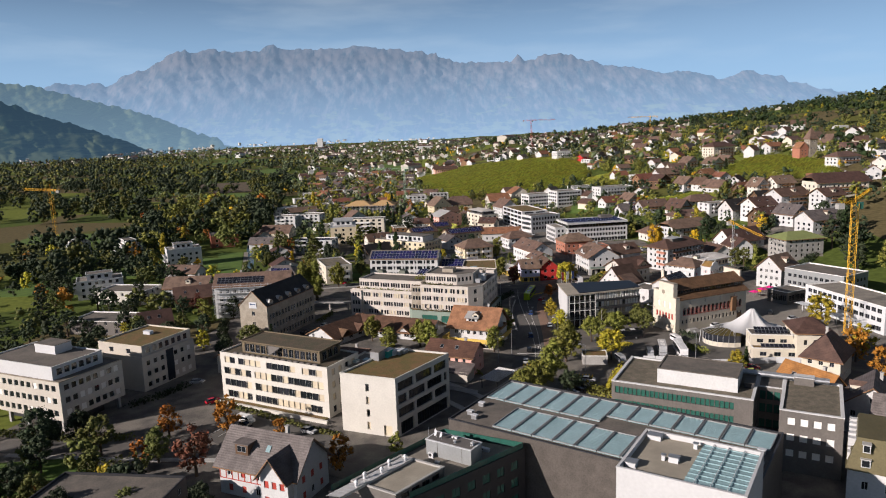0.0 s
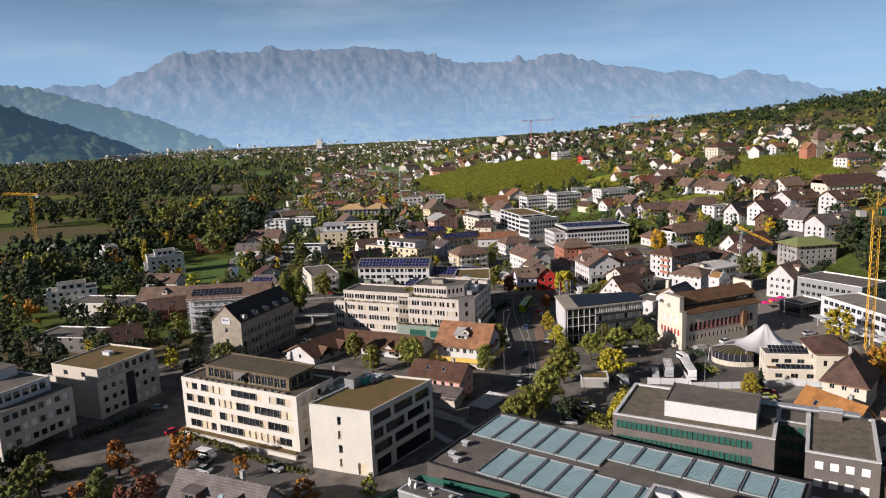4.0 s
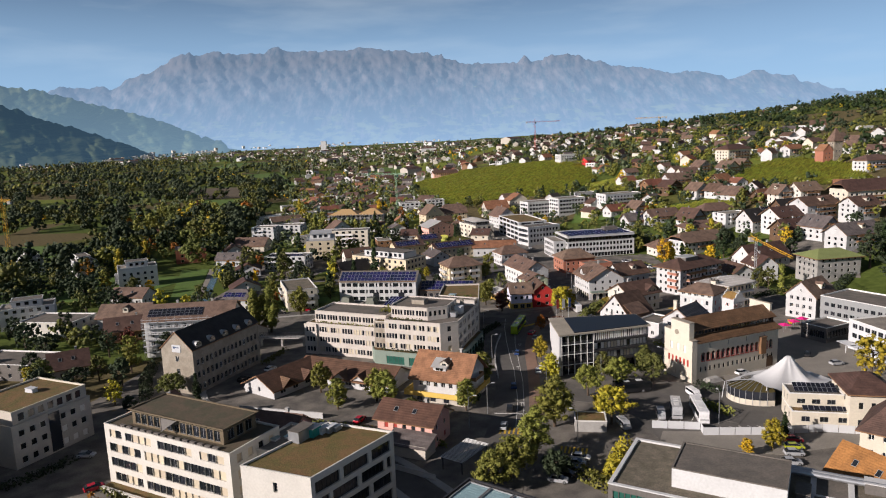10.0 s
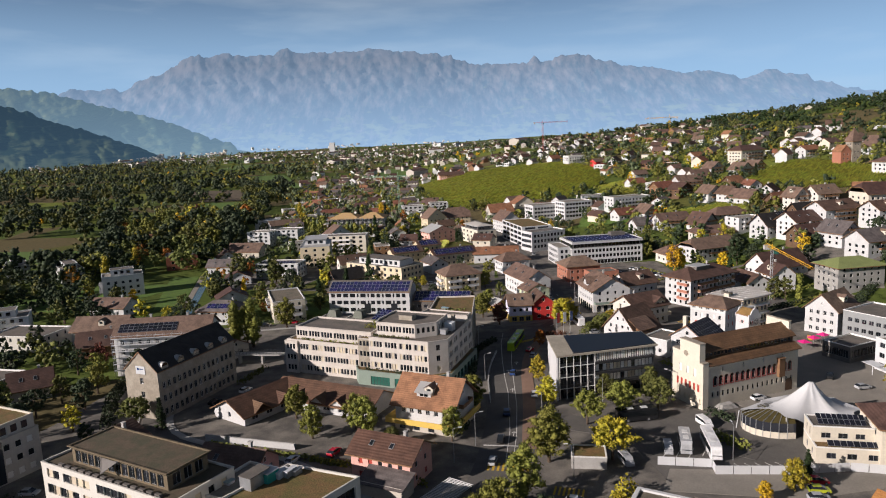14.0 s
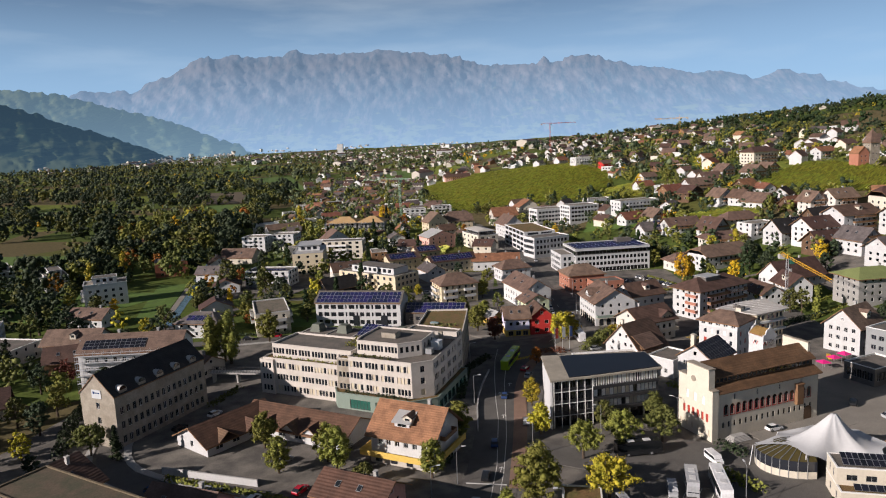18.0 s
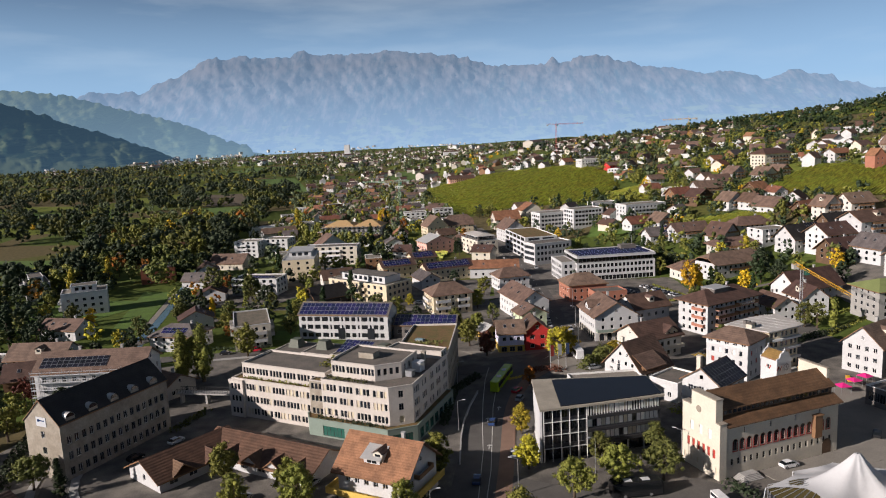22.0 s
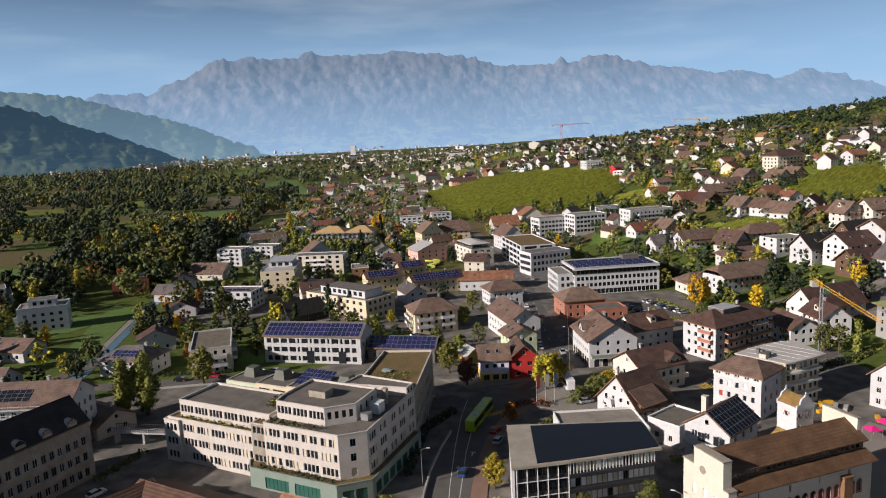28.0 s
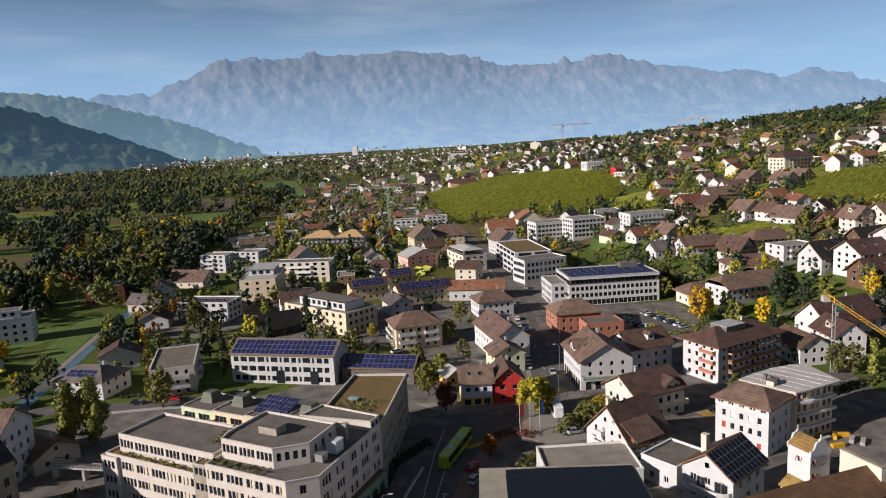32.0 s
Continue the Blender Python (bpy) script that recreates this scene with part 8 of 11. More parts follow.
def solar_villa():
    root = house("house", "white house with balcony under a black solar gable roof", 90.3, 266.8, 44, 12.2, 10.2, 9.7, "white", "gable", "tile_dark", 3.6, "x", cols=(3, 3, 3, 3), floors=3, over=0.6, win=(1.3, 1.4), chim=0)
    sl = Vector((0, 5.1, 3.6)).normalized()
    solar_field(root, (-6.6, -5.6, 9.48), (1, 0, 0), sl, 10, 4, 1.26, 1.58, "blacksolar")
    # rounded balcony along the gable end
    g = Geo()
    rim = [(-6.1, 5.0)] + [(-6.1 - 2.4 * math.sin(math.pi * k / 10), 5.0 * math.cos(math.pi * k / 10)) for k in range(1, 10)] + [(-6.1, -5.0)]
    for (x0, y0), (x1, y1) in zip(rim, rim[1:]):
        g.quad((x0, y0, 5.9), (x1, y1, 5.9), (x1, y1, 7.1), (x0, y0, 7.1))
        g.quad((x1, y1, 5.9), (x0, y0, 5.9), (x0 * 0.98, y0 * 0.98, 7.1), (x1 * 0.98, y1 * 0.98, 7.1))
    g.quad(*((x, y, 6.1) for x, y in rim))
    g.quad(*((x, y, 5.9) for x, y in reversed(rim)))
    add("balcony", g.mesh("balcony", M["white"]), root, label="white rounded balcony parapet")
    for y, w in ((-2.8, 2.6), (1.2, 1.8)):
        add("balcony_door", window_meshes(w, 2.1, "grey")[2], root, pose(-6.12, y, 7.2, 0, 0, -90))
    chimney(root, -1.5, 3.0, 10.5, 14.6, 1.1, M["ivory"])


solar_villa()

# offices farther along the street
def long_offices():
    root = thing("office_building", 97.4, 445.6, 9, label="long white office with dark ribbon windows and rooftop solar panels", category="office building")
    p = rect(40, 22)
    rib = [o for z in (3.6, 6.6) for o in row(40, 19, 1.5, 1.75, (z,), 0.8)] + [(0.8 + 1.92 * k + 0.03, 0.8 + 1.92 * k + 1.89, 0.2, 2.4) for k in range(20)]
    shell(root, p, -0.3, 9.3, M["white"], {0: rib, 3: row(22, 9, 1.4, 1.75, (3.6, 6.6)) + row(22, 6, 2.6, 1.9, (0.3,)), 1: row(22, 6, 1.4, 1.75, (3.6, 6.6))}, "dark", reveal=0.35)
    w = [(-27, -8), (-20, -8), (-20, 11), (-27, 11)]
    shell(root, w, -0.3, 9.6, M["white"], {0: row(7, 2, 1.4, 1.75, (3.6, 6.6)), 3: row(19, 8, 1.4, 1.75, (0.6, 3.6, 6.6))}, "dark", name="side_wing")
    flat_roof(root, w, 9.8, M["gravel"], M["white"], 0.3)
    # recessed top storey, all glass, under a thick white roof edge
    q = inset(p, 0.9)
    shell(root, q, 9.3, 11.5, M["bronzegrey"], {0: [(0.3 + 1.98 * k, 2.22 + 1.98 * k, 9.45, 11.3) for k in range(19)], 3: [(0.3 + 1.98 * k, 2.22 + 1.98 * k, 9.45, 11.3) for k in range(10)]}, "dark", name="top_storey")
    e = Geo()
    e.prism(inset(p, -0.15), 11.5, 12.4, bottom=True)
    add("roof_edge", e.mesh("roof_edge", M["white"]), root)
    flat_roof(root, p, 12.8, M["bitumen"], M["white"], 0.35)
    for k in range(4):
        solar_field(root, (-18.6, -9.6 + k * 4.6, 12.55), (1, 0, 0), (0, 1, 0.16), 11, 1, 3.3, 2.6)
    roof_box(root, "plant_room", 8, 16, 4, 9, 12.4, 14.4, M["bronzegrey"], "", M["bitumen"])
    for x in (10, 14.5):
        mast = Geo()
        mast.tube(Vector((x, 6, 14.4)), Vector((x, 6, 19)), 0.07, 0.04, 6)
        add("antenna_mast", mast.mesh("antenna_mast", M["steel"]), root)


long_offices()
house("office_building", "white grid-front office with solar rows on the roof", 70.8, 490.6, 25, 24, 13, 12.2, "white", "flat", deck="bitumen", cols=(9, 8, 9, 8), floors=3, first=2.2, step=3.3, win=(1.6, 1.8), category="office building", style="dark", coping="frame")
ob = house("office_building", "dark glass office with white floor bands and sedum roof", 63.5, 525, 13, 20, 44, 13.0, "white", "flat", deck="sedum", cols=(2, 5, 2, 5), floors=4, first=0.9, step=3.2, win=(7.0, 1.9), category="office building", style="dark")
ob = house("villa_block", "cream flat-roofed block with glazed penthouse", 31.6, 532, 23, 14, 27, 9.6, "ivory", "flat", deck="bitumen", cols=(3, 4, 3, 4), floors=3, win=(2.2, 1.5), category="apartment block")
shell(ob, rect(10, 20), 9.4, 12.0, M["bronzegrey"], {0: row(10, 4, 2.0, 1.8, (9.8,)), 3: row(20, 7, 2.2, 1.8, (9.8,))}, "grey", name="penthouse")
pitched_roof(ob, 12, 22.5, 12.0, 1.3, M["palesheet"], "y", 0.3, hip=4.5, name="penthouse_roof", fascia=M["white"])
house("office_building", "white office pair with grey ribbon windows", 85, 609, 20, 24, 15, 14, "white", "flat", deck="gravel", cols=(8, 4, 8, 4), floors=4, first=1.5, win=(2.2, 1.6), category="office building", style="dark")
house("office_building", "white office block with ribbon windows", 108, 600, 20, 24, 16, 13, "white", "flat", deck="gravel", cols=(8, 4, 8, 4), floors=4, first=1.2, win=(2.2, 1.6), category="office building", style="dark")
house("house", "brown timber house with red tiled gable", 53, 646, 14, 20, 17, 8.5, "beige", "gable", "tile_red", 6.0, "x", cols=(5, 4, 5, 4), floors=3, step=2.8)
house("house", "beige house with red tiled roof", 74, 662, 14, 18, 15, 9.5, "ivory", "gable", "tile_red", 5.5, "y", cols=(5, 4, 5, 4), floors=3, step=2.8)
house("house", "white gabled house with brown roof beside the street", 54, 580, 18, 14, 20, 9.5, "white", "gable", "tile_brown", 6.0, "y", cols=(4, 5, 4, 5), floors=3, step=2.8)
house("house", "yellow gabled house with steep brown roof", -2, 612, 24, 16, 15, 9.5, "yellow", "gable", "tile_brown", 7.0, "y", cols=(4, 4, 4, 4), floors=3, step=2.8)
house("house", "cream house with steep brown roof", 16, 620, 14, 20, 15, 9.0, "yellow", "gable", "tile_brown", 6.5, "x", cols=(5, 4, 5, 4), floors=3, step=2.8, hip=4, half=0.5)
house("house", "pink stepped apartment house with pale roof", 3, 540, 28, 20, 16, 8.0, "pink", "gable", "metalroof", 4.0, "y", cols=(4, 4, 4, 4), floors=3, step=2.6)
for x, y, w in ((14, 452, 26), (-14, 462, 18), (-2, 486, 14)):
    ob = house("apartment_house", "pale yellow apartment house with solar roof panels", x, y, 24, w, 11, 7.0, "yellow", "gable", "tile_dark", 2.6, "x", cols=(int(w / 3.2), 3, int(w / 3.2), 3), floors=2, category="apartment house")
    solar_field(ob, (-w / 2 + 1, -5.4, 7.3), (1, 0, 0), Vector((0, 5.5, 2.6)).normalized(), int((w - 2) / 1.7), 3, 1.6, 1.6)


def terrace_cream():
    root = house("apartment_house", "cream three-storey terrace house with solar penthouse roof", -21, 413, -36, 38, 17, 9.2, "yellow", "flat", deck="gravel", cols=(9, 5, 9, 5), floors=3, step=2.9, win=(1.6, 1.6), category="apartment house", coping="ivory")
    q = [(-13, -5), (15, -5), (15, 5.5), (-13, 5.5)]
    shell(root, q, 8.9, 12.0, M["white"], {0: row(28, 8, 2.0, 1.8, (9.6,))}, "grey", name="penthouse")
    flat_roof(root, q, 12.1, M["bitumen"], M["darkmetal"], 0.1)
    for x in (-12, -4, 4):
        balcony(root, x, -8.5, 0, 3.0, 4.4, 1.4, M["ivory"], M["yellow"])
        balcony(root, x, -8.5, 0, 5.9, 4.4, 1.4, M["ivory"], M["yellow"])


terrace_cream()
house("house", "black gabled barn-like house with white gable", -40, 404, 38, 16, 10, 4.0, "darkmetal", "gable", "slate", 4.6, "x", cols=(3, 1, 3, 1), floors=1, chim=0)
ob = house("apartment_house", "beige flat-roofed apartment house with white balconies", -56, 346, 20, 13, 25, 9.0, "ivory", "flat", deck="brownroof", cols=(4, 6, 3, 6), floors=3, step=2.8, category="apartment house", coping="greyish")
for k in range(1, 3):
    balcony(ob, 0, -12.5, 0, 2.8 * k, 10, 1.6, M["white"], M["white"])
    balcony(ob, -6.5, 4, -90, 2.8 * k, 9, 1.5, M["white"], M["white"])
    balcony(ob, 6.5, -2, 90, 2.8 * k, 9, 1.5, M["white"], M["white"])
ob = house("house", "white villa with solar hip roof", -81, 340, -9, 18, 13, 6.0, "white", "gable", "tile_grey", 3.0, "x", cols=(5, 3, 5, 3), floors=2, hip=6)
solar_field(ob, (-5, -5.2, 6.7), (1, 0, 0), Vector((0, 6.5, 3.0)).normalized(), 6, 2, 1.6, 1.5)
house("house", "small dark-roofed white house behind trees", -86, 366, 24, 13, 9, 5.2, "white", "gable", "tile_dark", 3.2, "y", cols=(3, 2, 3, 2), floors=2)
house("house", "low brown-roofed house beside the car park", -66, 292, -30, 16, 11, 4.0, "beige", "gable", "tile_brown", 2.8, cols=(4, 2, 4, 2), floors=1)
# stepped apartment blocks by the river meadows
for x, y, r, L, W, hh in ((-247, 462, 38, 11, 24, 9.0), (-204.2, 442.4, 38, 11, 28, 9.0), (-153.4, 401.6, 27, 19, 13, 11.0), (-166, 326, 27, 20, 13, 9.0)):
    ob = house("apartment_block", "white apartment block with stacked balconies and a set-back top floor", x, y, r, L, W, hh, "white", "flat", deck="gravel", cols=(int(L / 3.2), int(W / 3.4), 0, int(W / 3.4)), floors=int(hh / 2.9), step=2.9, win=(1.5, 1.5), category="apartment block")
    shell(ob, rect(L * 0.55, W * 0.6), hh - 0.3, hh + 2.5, M["greyish"], {0: row(L * 0.55, 3, 1.6, 1.5, (hh + 0.4,)), 3: row(W * 0.6, 3, 1.6, 1.5, (hh + 0.4,))}, "grey", name="penthouse")
    flat_roof(ob, rect(L * 0.55 + 0.6, W * 0.6 + 0.6), hh + 2.6, M["bitumen"], M["greyish"], 0.1)
    for k in range(1, int(hh / 2.9)):
        for by in (-W * 0.27, W * 0.27):
            balcony(ob, -L / 2, by, -90, 2.9 * k + 0.2, W * 0.3, 1.6, M["white"], M["white"])
house("apartment_house", "beige flat-roofed house beside dark trees", -146, 312, -10, 24, 15, 6.2, "cream", "flat", deck="bitumen", cols=(6, 3, 6, 3), floors=2, category="apartment house")
house("house", "brown-roofed white chalet beside the lawn", -137, 359, -10, 17, 11, 4.6, "white", "gable", "tile_brown", 3.2, "x", cols=(4, 3, 4, 3), floors=1, first=1.4)
house("house", "brown-roofed chalet among gardens", -120, 318, 0, 20, 12, 5.5, "white", "gable", "tile_brown", 4.0, cols=(5, 3, 5, 3), floors=2)
house("house", "reddish wooden house among trees", -112, 300, 20, 15, 11, 4.6, "trimwood", "gable", "tile_dark", 4.0, cols=(3, 2, 3, 2), floors=1)
house("house", "dark low house under garden trees", -132, 262, -12, 24, 14, 5.5, "bronzegrey", "flat", deck="bitumen", cols=(5, 3, 5, 3), floors=2)
house("house", "small beige garden house with brown roof", -112, 258, 30, 11, 9, 4.2, "beige", "gable", "tile_dark", 4.0, cols=(2, 2, 2, 2), floors=1)
house("house", "small gabled house in shade behind offices", -62, 208, -24, 16, 11, 5.5, "cream", "gable", "tile_dark", 4.4, "y", cols=(3, 2, 3, 2), floors=2)
house("house", "brown-roofed house with dormer behind the offices", -30, 198, -18, 14, 10, 6.0, "pink", "gable", "tile_brown", 3.4, cols=(4, 2, 4, 2), floors=2)
# buildings round the square
ob = house("office_building", "white office with grey window bands and an arcade canopy", 148.8, 239, -80, 38, 15, 9.6, "whitemetal", "flat", deck="gravel", cols=(14, 5, 14, 5), floors=3, win=(2.0, 1.5), category="office building", style="grey")
for k in range(6):
    g = Geo()
    g.box(-17 + k * 5.8, -12 + k * 5.8, -13.5, -10, 3.3, 3.45)
    g.tube((-14.5 + k * 5.8, -12, -0.3), (-14.5 + k * 5.8, -12, 3.3), 0.12, 0.12, 6)
    add("market_canopy", g.mesh("market_canopy", M["whitemetal"]), ob, label="white flat canopy on a post")
house("office_building", "grey cubic office with window grid", 157.3, 277.3, -60, 25, 17, 10.5, "steelgrey", "flat", deck="bitumen", cols=(10, 6, 10, 6), floors=3, win=(1.5, 1.4), category="office building", style="grey", z=0)
house("pavilion", "dark low flat-roofed pavilion", 137.6, 268.2, 26, 13, 9, 5.2, "bronzegrey", "flat", deck="bitumen", cols=(7, 5, 7, 5), floors=1, first=1.4, win=(1.7, 2.4), category="pavilion", style="grey")
house("house", "white gabled town house with brown roof", 146.5, 296, 36, 14, 11, 9.0, "white", "gable", "tile_brown", 5.0, "x", cols=(4, 4, 4, 4), floors=3, step=2.9)
house("house", "tall house with green copper hip roof", 180, 346, 10, 21, 14, 10.4, "greyrender", "gable", "copper", 2.6, "x", cols=(6, 4, 6, 4), floors=4, step=2.5, hip=7, over=1.3)
house("house", "white gabled house with dark roof beside the crane", 155.5, 358, 5, 10, 13, 8.0, "greyish", "gable", "tile_dark", 4.0, "y", cols=(3, 4, 3, 4), floors=3, step=2.6)
house("house", "grey gabled house with dark brown roof behind the balconied block", 142.5, 355, 12, 9.5, 14, 6.2, "greyish", "gable", "tile_dark", 3.2, "y", cols=(3, 4, 3, 4), floors=2)
house("house", "long grey house under a dark brown roof", 163, 374, 24, 24, 13, 7.0, "greyish", "gable", "tile_dark", 6.0, "x", cols=(6, 3, 6, 3), floors=2)
house("house", "cream house under a dark brown hipped roof", 106.3, 184.4, 48, 13.5, 9.6, 7.6, "ivory", "gable", "tile_dark", 5.2, "x", cols=(4, 3, 4, 3), floors=2, first=1.5, step=3.6, hip=4.8)
house("house", "old house under a large mossy orange roof", 90.8, 164.0, -66, 13.5, 9.6, 5.8, "white", "gable", "tile_orange", 4.6, "x", cols=(5, 3, 5, 3), floors=1, first=1.6)
house("house", "white house with grey half-hip roof", 99, 152, -34, 13, 13, 6.5, "white", "gable", "tile_grey", 5.0, "y", cols=(3, 3, 3, 3), floors=2)


def mansard_house():
    root = thing("house", 86.5, 117.0, -32, label="tall pale house with an olive metal mansard and white dormers", category="house")
    p = rect(24, 15)
    shell(root, p, -0.3, 8.2, M["white"], {k: row(24 if k % 2 == 0 else 15, 6 if k % 2 == 0 else 4, 1.1, 1.6, (1.0, 4.6)) for k in range(4)})
    g = Geo()
    low, top = inset(p, -0.35), inset(p, 1.3)
    for a in range(4):
        b = (a + 1) % 4
        g.quad((*low[a], 8.1), (*low[b], 8.1), (*top[b], 14.0), (*top[a], 14.0))
        g.quad((*low[b], 8.1), (*low[a], 8.1), (*p[a], 8.1), (*p[b], 8.1))
    g.quad(*((*q, 14.0) for q in top))
    add("mansard_roof", g.mesh("mansard_roof", M["olivemetal"]), root, label="steep olive-brown metal mansard")
    for x in (-9.2, -5.2, -1.2, 2.8, 6.8):
        for z, w in ((9.0, 1.5), (11.8, 1.2)):
            d = Geo()
            d.box(x - w / 2, x + w / 2, -7.7, -5.6, z, z + 1.5)
            d.box(x - w / 2 - 0.15, x + w / 2 + 0.15, -7.9, -5.6, z + 1.5, z + 1.62, mat=1)
            d.quad((x - w / 2 + 0.15, -7.715, z + 0.15), (x + w / 2 - 0.15, -7.715, z + 0.15), (x + w / 2 - 0.15, -7.715, z + 1.35), (x - w / 2 + 0.15, -7.715, z + 1.35), mat=2)
            add("dormer", d.mesh("dormer", [M["white"], M["metalroof"], M["glass"]]), root, label="white dormer window")
            e = Geo()
            y = x * 0.6 + 0.6
            e.box(-12.2, -10.2, y - w / 2, y + w / 2, z, z + 1.5)
            e.quad((-12.215, y + w / 2 - 0.15, z + 0.15), (-12.215, y - w / 2 + 0.15, z + 0.15), (-12.215, y - w / 2 + 0.15, z + 1.35), (-12.215, y + w / 2 - 0.15, z + 1.35), mat=1)
            add("dormer", e.mesh("dormer", [M["white"], M["glass"]]), root, label="white dormer window")


mansard_house()
house("house", "white corner house behind the lane", 98.5, 138, -37, 13, 14, 7.6, "white", "gable", "tile_grey", 4.5, "x", cols=(3, 3, 3, 3), floors=2)
house("kiosk", "concrete bus-stop kiosk with rusty flat roof", 45.5, 204, -8, 7.5, 6, 2.8, "concrete", "flat", deck="sedum", cols=(0, 0, 0, 0), floors=0, category="kiosk", parapet=0.2)

# far landmark on the hill: old tower house
def hill_tower():
    root = thing("tower_house", 306, 572, 10, label="old stone tower with pointed roof beside a red house", category="tower")
    shell(root, rect(7, 7), -3, 17, M["limestone"], {0: row(7, 2, 0.9, 1.3, (3, 7, 12.5)), 3: row(7, 2, 0.9, 1.3, (3, 7, 12.5))})
    pitched_roof(root, 7, 7, 17, 8, M["tile_brown"], "x", 0.8, hip=4.29)
    w = [(-12, -3), (-4, -3), (-4, 6), (-12, 6)]
    shell(root, w, -3, 8.5, M["salmon"], {0: row(8, 2, 0.9, 1.3, (2.5, 5.5))}, name="house_wing", gable=("y", 4.5))
    pitched_roof(root, 8, 9, 8.5, 4.5, M["tile_red"], "y", 0.4, cx=-8, cy=1.5)


hill_tower()


# hillside houses that stand out, row by row up the slope
def kind_small(L, h):
    return L < 30 and h < 11.6


def slope_house(x, y, rot, L, W, h, rise, wall, roof, axis="x", label="", floors=2, hip=0.0, **more):
    words = {"tile_brown": "brown", "tile_dark": "dark brown", "tile_red": "red", "tile_grey": "grey", "slate": "black"}.get(roof, "")
    if kind_small(L, h):
        L, W, h, rise = L * 0.86, W * 0.88, h * 0.88, rise * 0.95
    cols = (max(2, int(L / 3.2)), max(1, int(W / 4)), 0, max(1, int(W / 4)))
    kind = "flat" if roof == "flat" else "gable"
    root = house("house", label or (M[wall].name.replace("_", " ").replace("render", "rendered") + " hillside house with " + words + " tiled roof"), x, y, rot, L, W, h, wall, kind, roof if kind == "gable" else "tile_brown", rise, axis,
                 cols=cols, floors=floors, hip=hip, step=2.6, win=(1.4, 1.4), over=1.3, group="houses of the town", **more)
    rail = M["trimwood"] if kind == "gable" else M["white"]
    for k in range(1, floors + (1 if axis == "y" else 0)):
        balcony(root, L * 0.08, -W / 2, 0, 2.6 * k + 0.1, L * (0.62 if kind == "gable" else 0.8), 1.3, M["concrete"], rail)
    return root


slope_house(196, 552, 22, 14, 13, 7.5, 5, "white", "tile_brown", "y")
slope_house(205, 541, 22, 12, 13, 6.5, 4.5, "white", "tile_dark", "y")
slope_house(209, 523, 30, 15, 18, 5.5, 5, "white", "tile_brown", "y")
slope_house(222, 577, 30, 15, 12, 5, 4.5, "timber", "tile_red", "x", floors=1)
slope_house(220, 500, 30, 15, 11, 4.5, 4.5, "timber", "tile_red", "x", floors=1)
slope_house(222, 481, 14, 11, 12, 10, 5, "cream", "tile_brown", "y", floors=3)
slope_house(236, 478, 14, 17, 13, 9, 4.5, "cream", "tile_brown", "x", floors=3)
slope_house(262, 652, 20, 24, 16, 12.5, 3.5, "ivory", "tile_dark", "x", floors=4, hip=6)
slope_house(230, 640, 20, 14, 13, 7, 5, "white", "tile_brown", "y")
slope_house(240, 608, 26, 15, 13, 7.5, 5, "white", "tile_brown", "y")
slope_house(254, 616, 26, 12, 12, 6, 4, "white", "tile_brown", "y")
slope_house(179, 608, 24, 18, 13, 7, 4.5, "trimwood", "tile_red", "x")
slope_house(187, 588, 28, 17, 13, 6.5, 5, "timber", "tile_dark", "y")
slope_house(201, 612, 14, 26, 13, 6.5, 4.5, "white", "tile_brown", "x")
slope_house(214, 628, 14, 18, 12, 6, 4.5, "cream", "tile_brown", "x")
slope_house(129, 637, 20, 24, 14, 8, 0, "white", "flat", label="white stepped terrace apartments with flat roofs", floors=3)
slope_house(147, 590, 20, 32, 14, 9.2, 0, "white", "flat", label="long white terrace block with balconies", floors=3)
slope_house(137, 556, 24, 19, 12, 5, 4, "white", "tile_red", "x", floors=1)
slope_house(150, 545, 24, 14, 13, 5.5, 5, "white", "tile_brown", "y")
h1 = slope_house(141, 512, 20, 24, 11, 5.5, 4, "white", "tile_grey", "x")
solar_field(h1, (-2, -5.3, 5.8), (1, 0, 0), Vector((0, 5.5, 4.0)).normalized(), 7, 3, 1.7, 1.8)
slope_house(155, 506, 16, 24, 12, 6.2, 4, "white", "tile_brown", "x")
slope_house(167, 483, 28, 14, 15, 5.2, 6.5, "white", "tile_dark", "y")
slope_house(165, 460, 6, 27, 14, 5.2, 3.2, "cream", "tile_brown", "x", hip=6)
slope_house(184, 489, 12, 24, 13, 6.5, 3.6, "cream", "tile_brown", "x", hip=5)
slope_house(184, 462, 20, 21, 13, 9, 0, "white", "flat", label="white modern house with large glazed balconies", floors=3)
h2 = slope_house(191, 443, 24, 22, 14, 7, 6, "white", "slate", "x")
solar_field(h2, (1, -6.8, 7.4), (1, 0, 0), Vector((0, 7, 6.0)).normalized(), 5, 4, 1.7, 1.8, "blacksolar")
slope_house(200, 430, 20, 21, 15, 10, 4.5, "greyish", "tile_dark", "x", floors=3)
slope_house(213, 450, 20, 22, 14, 6.5, 6, "timber", "slate", "x")
slope_house(152, 428, 24, 30, 14, 6.5, 4.0, "white", "tile_brown", "x", hip=4, half=0.5)
slope_house(136, 432, 14, 22, 13, 6, 3.4, "cream", "tile_brown", "x", hip=5)
slope_house(304, 634, 20, 17, 12, 7.5, 3, "white", "tile_red", "x")
slope_house(253, 441, 8, 36, 15, 10, 5, "ivory", "tile_dark", "x", floors=3, hip=3, half=0.5)
slope_house(219, 434, 18, 25, 15, 11.5, 4, "white", "tile_dark", "x", floors=4)
slope_house(205, 401, 20, 13, 16, 8.5, 5, "white", "tile_grey", "y", floors=3)
